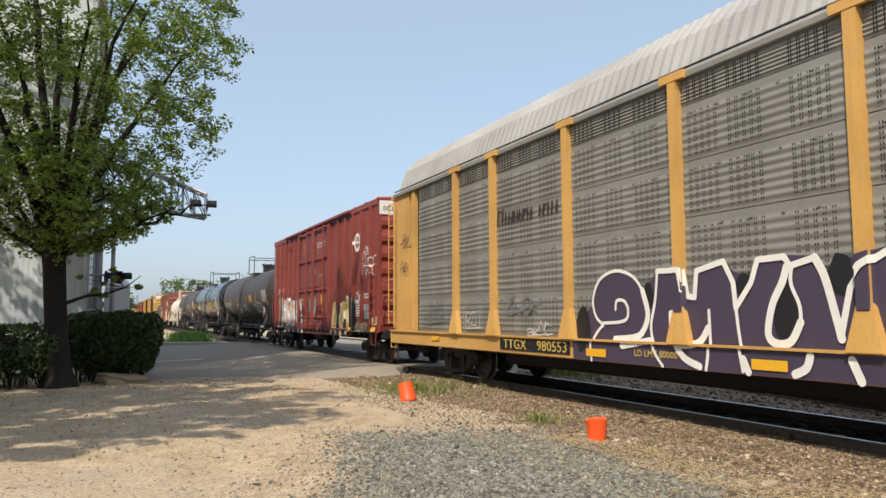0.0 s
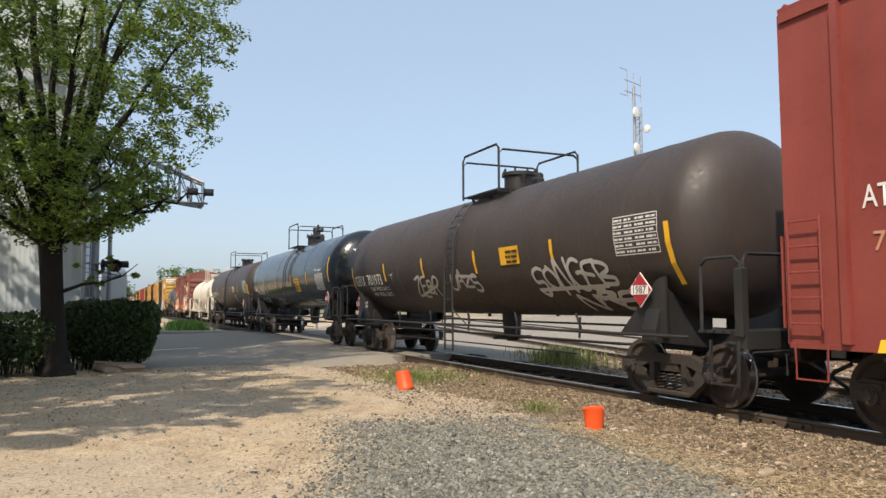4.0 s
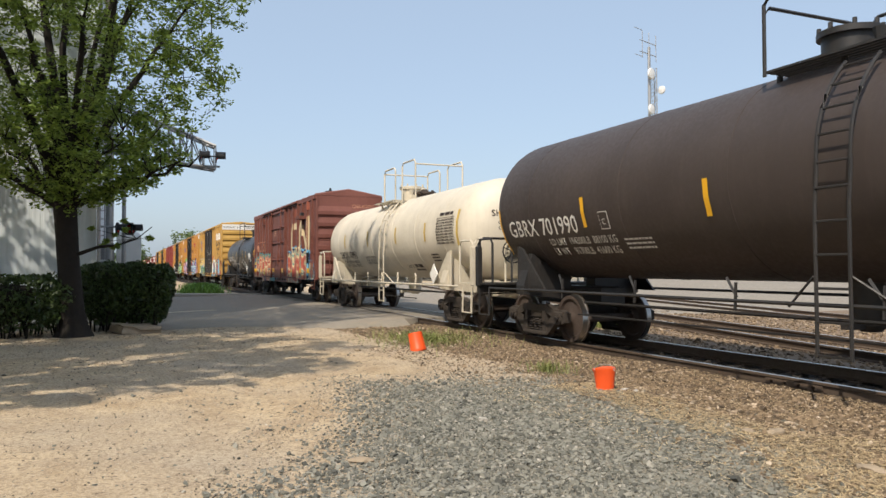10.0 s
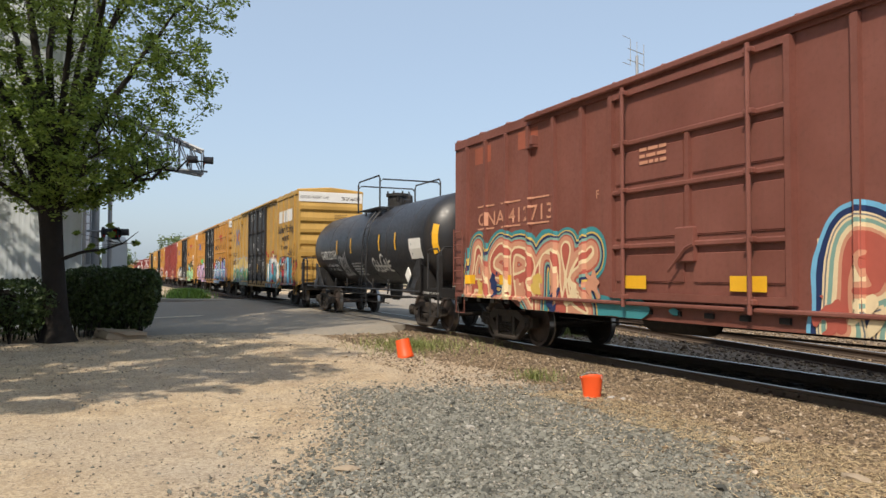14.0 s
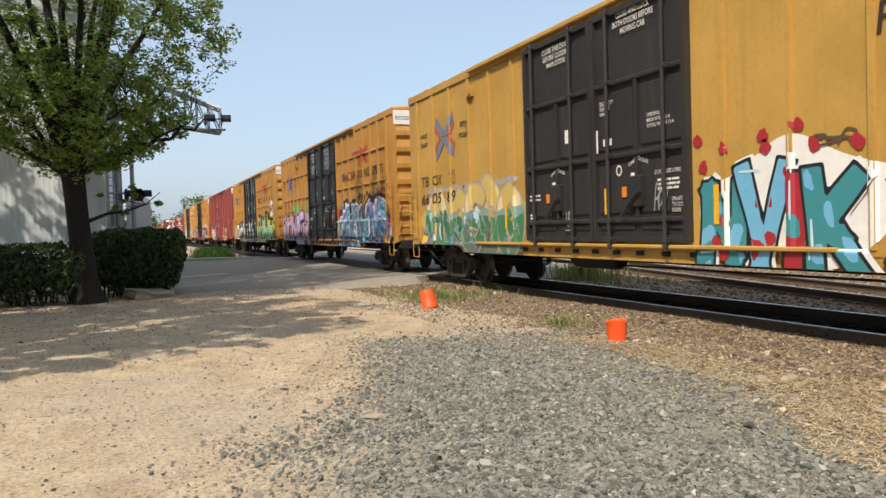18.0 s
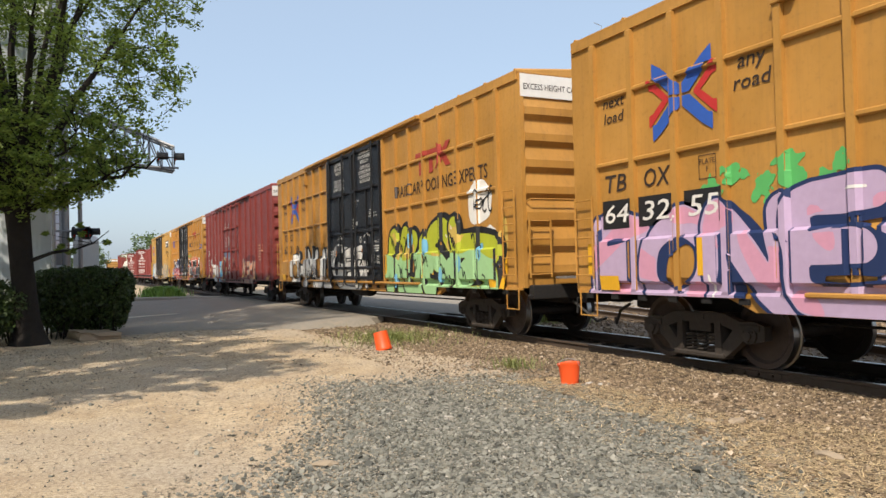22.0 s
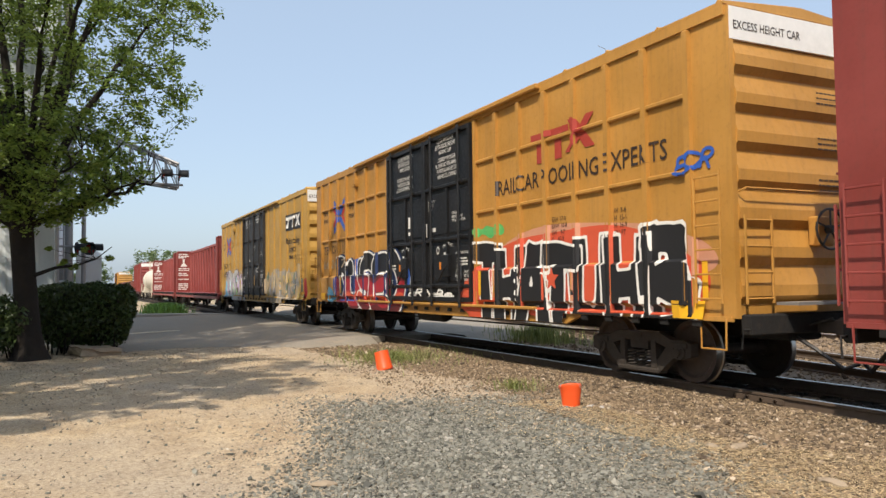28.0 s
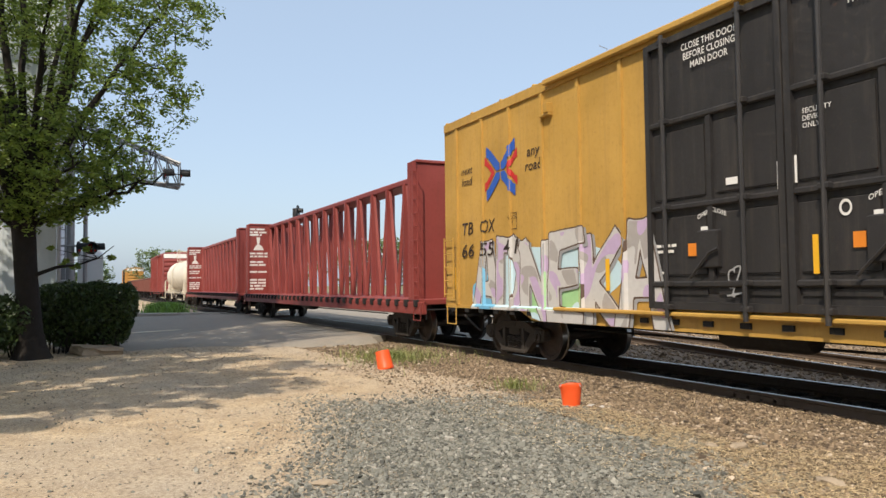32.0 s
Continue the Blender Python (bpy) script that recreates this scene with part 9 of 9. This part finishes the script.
# ---------------------------------------------------------------- crossing signal, gate, cabinets
def crossing_signal():
    s = thing("crossing_signal", None, None, "silver level-crossing mast with flashing lights and a cantilever", "crossing signal", at=pose(-0.36, 28.0, 0))
    g = Geo()
    g.tube([(0, 0, 0), (0, 0, 7.6)], 0.13, 10)
    g.tube([(0.45, 0.1, 0), (0.45, 0.1, 5.6)], 0.07, 8)
    part("mast", g, M["galv"], s, smooth=True)
    g = Geo().box(-0.3, 0.3, -0.3, 0.3, 0, 0.35, c=0.04)
    part("base", g, M["concrete"], s)
    la = Geo()
    for x in (-0.55, -0.15):
        la.tube([(x, -0.3, 0.3), (x, -0.3, 6.0)], 0.025, 5)
    for i in range(20):
        la.tube([(-0.55, -0.3, 0.5 + 0.28 * i), (-0.15, -0.3, 0.5 + 0.28 * i)], 0.015, 4)
    part("ladder", la, M["galv"], s)
    # cantilever truss over the road
    c = Geo()
    tip = Vector((3.35, -1.3, 5.05))
    roots = [Vector((0, 0, 7.4)), Vector((0, 0, 5.7)), Vector((0, 0.6, 7.4)), Vector((0, 0.6, 5.7))]
    tips = [tip + Vector((0, 0, 0.80)), tip, tip + Vector((0, 0.5, 0.80)), tip + Vector((0, 0.5, 0))]
    for a, b in zip(roots, tips):
        c.tube([a, b], 0.055, 6)
    for i in range(9):
        t0, t1 = i / 9, (i + 1) / 9
        for a, b in ((0, 1), (2, 3), (0, 2), (1, 3)):
            p = roots[a].lerp(tips[a], t0)
            q = roots[b].lerp(tips[b], t1)
            c.tube([p, q], 0.022, 4)
            c.tube([roots[a].lerp(tips[a], t1), q], 0.02, 4)
    part("cantilever", c, M["galv"], s)
    def lamp(at, yaw, parent):
        g = Geo()
        m = at @ pose(0, 0, 0, 0, 0, yaw)
        disc = Geo()
        disc.lathe([(-0.02, 0.22), (0.02, 0.22)], "y", n=20)
        d = part("backplate", disc, M["s_black"], parent, at=m)
        hood = Geo()
        n = 14
        for y in (-0.02, -0.32):
            for i in range(n + 1):
                q = math.pi * (-0.12 + 1.24 * i / n)
                hood.v.append((0.165 * math.cos(q), y, 0.165 * math.sin(q)))
        hood.f = [(i, i + 1, n + 2 + i, n + 1 + i) for i in range(n)]
        part("hood", hood, M["s_black"], d, at=Matrix.Identity(4), fix=False)
        le = Geo().lathe([(-0.07, 0.03), (-0.05, 0.10), (-0.02, 0.14)], "y", n=16)
        part("lens", le, M["lens_red"], d, "red signal lens")
    arm = Geo()
    arm.tube([(-0.75, -0.15, 3.05), (0.75, -0.15, 3.05)], 0.04, 6)
    ar = part("lamp_arm", arm, M["galv"], s)
    for x, yaw in ((-0.62, 10), (0.62, 10), (0.25, 75), (0.72, 80)):
        lamp(pose(x, -0.25, 2.98), yaw, ar)
    ar2 = Geo()
    ar2.tube([tip + Vector((-0.9, 0.1, 0.1)), tip + Vector((0.15, 0.1, 0.1))], 0.04, 6)
    a2 = part("lamp_arm", ar2, M["galv"], s)
    for dx in (-0.75, 0.0):
        lamp(pose(tip.x + dx * 0.7, tip.y - 0.1, tip.z + 0.42), 82, a2)
    # gate drive
    ga = Geo().box(-0.1, 0.1, -0.2, 0.2, 0.9, 1.5, c=0.03)
    part("gate_drive", ga, M["galv"], s)
    # equipment box on the mast
    g = Geo().box(-0.55, 0.15, 0.3, 0.9, 1.4, 2.35, c=0.04)
    part("equipment_box", g, M["galv"], s)


crossing_signal()
g = Geo()
g.box(-0.42, 0.42, -0.6, 0.6, 0, 2.85, c=0.06)
cab = thing("signal_cabinet", g, M["white_box"], "white signal equipment cabinet behind the mast", "cabinet", at=pose(0.27, 30.2, 0))
g = Geo().lathe([(2.85, 0.44), (2.98, 0.36), (3.05, 0.1)], "z", n=16)
part("cap", g, M["white_box"], cab, smooth=True)
g = Geo().box(-0.35, 0.35, -0.63, -0.605, 0.3, 2.5)
part("cabinet_door", g, M["white_box"], cab)
g = Geo().box(-0.9, 0.3, -0.5, 0.5, 0, 1.9, c=0.04)
cab2 = thing("relay_box", g, M["galv"], "silver relay box beside the road", "cabinet", at=pose(-0.6, 27.0, 0))
g = Geo().box(-0.75, 0.15, -0.52, -0.505, 0.25, 1.75)
part("cabinet_door", g, M["galv"], cab2)


def rail_signal(x, y, z):
    s = thing("rail_signal", None, None, "black round railway signal head on a grey mast", "railway signal", at=pose(x, y, 0, 0, 0, 58))
    g = Geo().tube([(0, 0, 0), (0, 0, z + 0.2)], 0.08, 8)
    part("mast", g, M["galv"], s)
    g = Geo()
    k = [(0.42 * math.cos(q), 0.55 * math.sin(q)) for q in [2 * math.pi * i / 24 for i in range(24)]]
    g.extrude([(a, z + b) for a, b in k], "y", -0.06, -0.02)
    part("backplate", g, M["s_black"], s)
    for dz in (0.2, -0.22):
        g = Geo().lathe([(-0.36, 0.14), (-0.06, 0.15)], "y", (0, 0, z + dz), 14, False)
        part("hood", g, M["s_black"], s, fix=False)
    g = Geo().box(-0.2, 0.2, -0.02, 0.25, z - 0.35, z + 0.35, c=0.04)
    part("housing", g, M["s_black"], s)


rail_signal(12.4, 47.0, 6.25)


def bucket(label, x, y, z, tilt, turn, s=1.0, crush=0.0):
    g = Geo()
    g.lathe([(0.0, 0.132 * s), (0.02, 0.135 * s), (0.30 * s, 0.150 * s), (0.315 * s, 0.158 * s), (0.345 * s, 0.158 * s), (0.36 * s, 0.152 * s), (0.355 * s, 0.145 * s), (0.03, 0.125 * s), (0.03, 0.01)], "z", n=24)
    if crush:
        g.v = [(p[0] * (1 + 0.25 * crush * p[2] / 0.3) + 0.05 * crush * math.sin(p[2] * 12), p[1] * (1 - 0.55 * crush * (1 - 0.5 * p[2] / 0.34)), p[2] * (1 - 0.25 * crush * (p[0] < 0) * abs(p[0]) / 0.15)) for p in g.v]
    b = thing("bucket", g, M["bucket"], label, "bucket", "orange buckets", smooth=True, at=pose(x, y, z, tilt, 0, turn))
    h = Geo()
    h.tube([(0.155 * s * math.cos(q), 0.16 * s * math.sin(q) * 0.4 - 0.1 * s, 0.30 * s + 0.1 * s * math.sin(q)) for q in [math.pi * i / 10 for i in range(11)]], 0.004, 5)
    part("handle", h, M["galv"], b)
    return b


bucket("upturned orange plastic bucket in the dry grass", 5.42, 13.98, 0.31, 166, 35, 1.05)
bucket("crushed orange plastic bucket on the gravel's edge", 5.97, 8.36, rough(5.97, 8.36) + 0.01, -6, -38, 0.86, 0.5)
# pale scraps next to the second bucket
for i, (x, y, s) in enumerate(((6.18, 8.18, 0.08), (6.29, 8.10, 0.06), (5.80, 8.22, 0.04), (4.35, 14.4, 0.09), (1.84, 6.0, 0.10), (5.96, 5.5, 0.13), (5.75, 5.65, 0.10), (5.6, 4.2, 0.12))):
    bm = bmesh.new()
    bmesh.ops.create_icosphere(bm, subdivisions=2, radius=s)
    for v in bm.verts:
        v.co = Vector((v.co.x, v.co.y * 0.6, v.co.z * 0.3)) * (1 + 0.4 * noise.noise(v.co * 14 + Vector((i, 0, 0))))
    me = bpy.data.meshes.new("scrap")
    bm.to_mesh(me)
    bm.free()
    me.materials.append(M["s_silver"] if i < 3 else M["rock"])
    thing("scrap", me, None, "crumpled pale scrap on the ground" if i < 3 else "flat broken stone on the ground", "litter" if i < 3 else "stone", at=pose(x, y, rough(x, y) + s * 0.2, 0, 0, i * 40))


def radio_tower(x, y):
    t = thing("radio_tower", None, None, "grey lattice radio tower with white dishes", "radio tower", at=pose(x, y, 0, 0, 0, 20))
    g = Geo()
    legs = [(1.15 * math.cos(q), 1.15 * math.sin(q)) for q in (0.3, 2.4, 4.5)]
    top = 44.0
    for a in legs:
        g.tube([(a[0], a[1], 0), (a[0] * 0.85, a[1] * 0.85, top)], 0.09, 5)
    n = 26
    for i in range(n):
        z0, z1 = top * i / n, top * (i + 1) / n
        for k in range(3):
            a, b = legs[k], legs[(k + 1) % 3]
            g.tube([(a[0], a[1], z0), (b[0], b[1], z1)], 0.045, 4)
            g.tube([(b[0], b[1], z0), (a[0], a[1], z1)], 0.045, 4)
            g.tube([(a[0], a[1], z1), (b[0], b[1], z1)], 0.045, 4)
    part("lattice", g, M["galv"], t)
    g = Geo().tube([(-1.6, 0, 0), (-1.6, 0, 48.5)], 0.32, 8)
    part("pole", g, M["galv"], t)
    for x, z, s in ((-2.1, 42.6, 1.25), (2.0, 39.8, 0.9), (-2.1, 35.0, 1.1), (2.3, 33.6, 0.9)):
        d = Geo().lathe([(-0.35, 0.1), (-0.2, s * 0.9), (0.1, s), (0.3, s * 0.8), (0.6, 0.1)], "x" if x > 0 else "y", (x, -0.8, z), 16)
        part("dish", d, M["white_box"], t, "white dish antenna", True)
    a = Geo()
    for z in (47.0, 49.4):
        a.tube([(-5.2, 0, z), (1.2, 0, z)], 0.09, 5)
    for xx in (-4.2, -1.6, 1.2):
        a.tube([(xx, 0, 45.8), (xx, 0, 51.5)], 0.08, 5)
    for z in (46.0, 51.6):
        a.tube([(-4.2, 0, z), (-7.2, 0, z)], 0.07, 4)
    part("antenna_frame", a, M["galv"], t)


radio_tower(104.5, 127.5)

# far trees behind the track
far = [(20, 95, 7.5), (27, 102, 8.5), (34, 96, 8), (42, 104, 9), (52, 98, 8), (60, 92, 8.5), (70, 96, 9), (82, 90, 8), (12, 150, 9.5), (18, 160, 10), (3, 190, 8), (-3, 205, 7.5),
       (26, 150, 10), (36, 150, 10), (-6, 180, 7)]
for i, (x, y, h) in enumerate(far):
    rnd = random.Random(i)
    t = thing("tree", None, None, "distant green tree behind the tracks", "tree", "far trees", at=pose(x, y, -0.2))
    g = Geo().tube([(0, 0, 0), (0.1, 0, h * 0.3), (0, 0.1, h * 0.6)], [0.28, 0.2, 0.1], 7)
    for k in range(5):
        q = rnd.uniform(0, 6.28)
        g.tube([(0, 0, h * rnd.uniform(0.25, 0.5)), (math.cos(q) * h * 0.15, math.sin(q) * h * 0.15, h * 0.6), (math.cos(q) * h * 0.28, math.sin(q) * h * 0.28, h * 0.75)], [0.1, 0.07, 0.03], 4)
    part("trunk", g, M["bark"], t)
    cs, rr = [], []
    for k in range(46):
        q, r = rnd.uniform(0, 6.28), math.sqrt(rnd.random()) * h * 0.42
        z = h * rnd.uniform(0.28, 0.95)
        r *= math.sqrt(max(0.1, 1 - ((z / h - 0.55) / 0.5) ** 2))
        cs.append((r * math.cos(q), r * math.sin(q), z))
        rr.append(h * rnd.uniform(0.08, 0.15))
    me = leaf_cloud(cs, rr, 40, 0.30, i)
    me.materials.append(M["leaf_far"])
    part("crown", me, None, t)


# ---------------------------------------------------------------- what moves
def motions():
    """The whole train rolls past; its wheels turn."""
    for car, yc in CARS:
        walk(car, [(t, pose(TRACK_X, yc - s, RAIL_Z)) for t, s in TRAIN_ROWS])
    step = 1 / 12
    times = [i * step for i in range(385)]
    turns = [math.degrees(train_way(t) / WHEEL_R) for t in times]
    for w, y in ROLLING:
        walk(w, [(t, pose(0, y, WHEEL_R, a, 0, 0)) for t, a in zip(times, turns)])


motions()
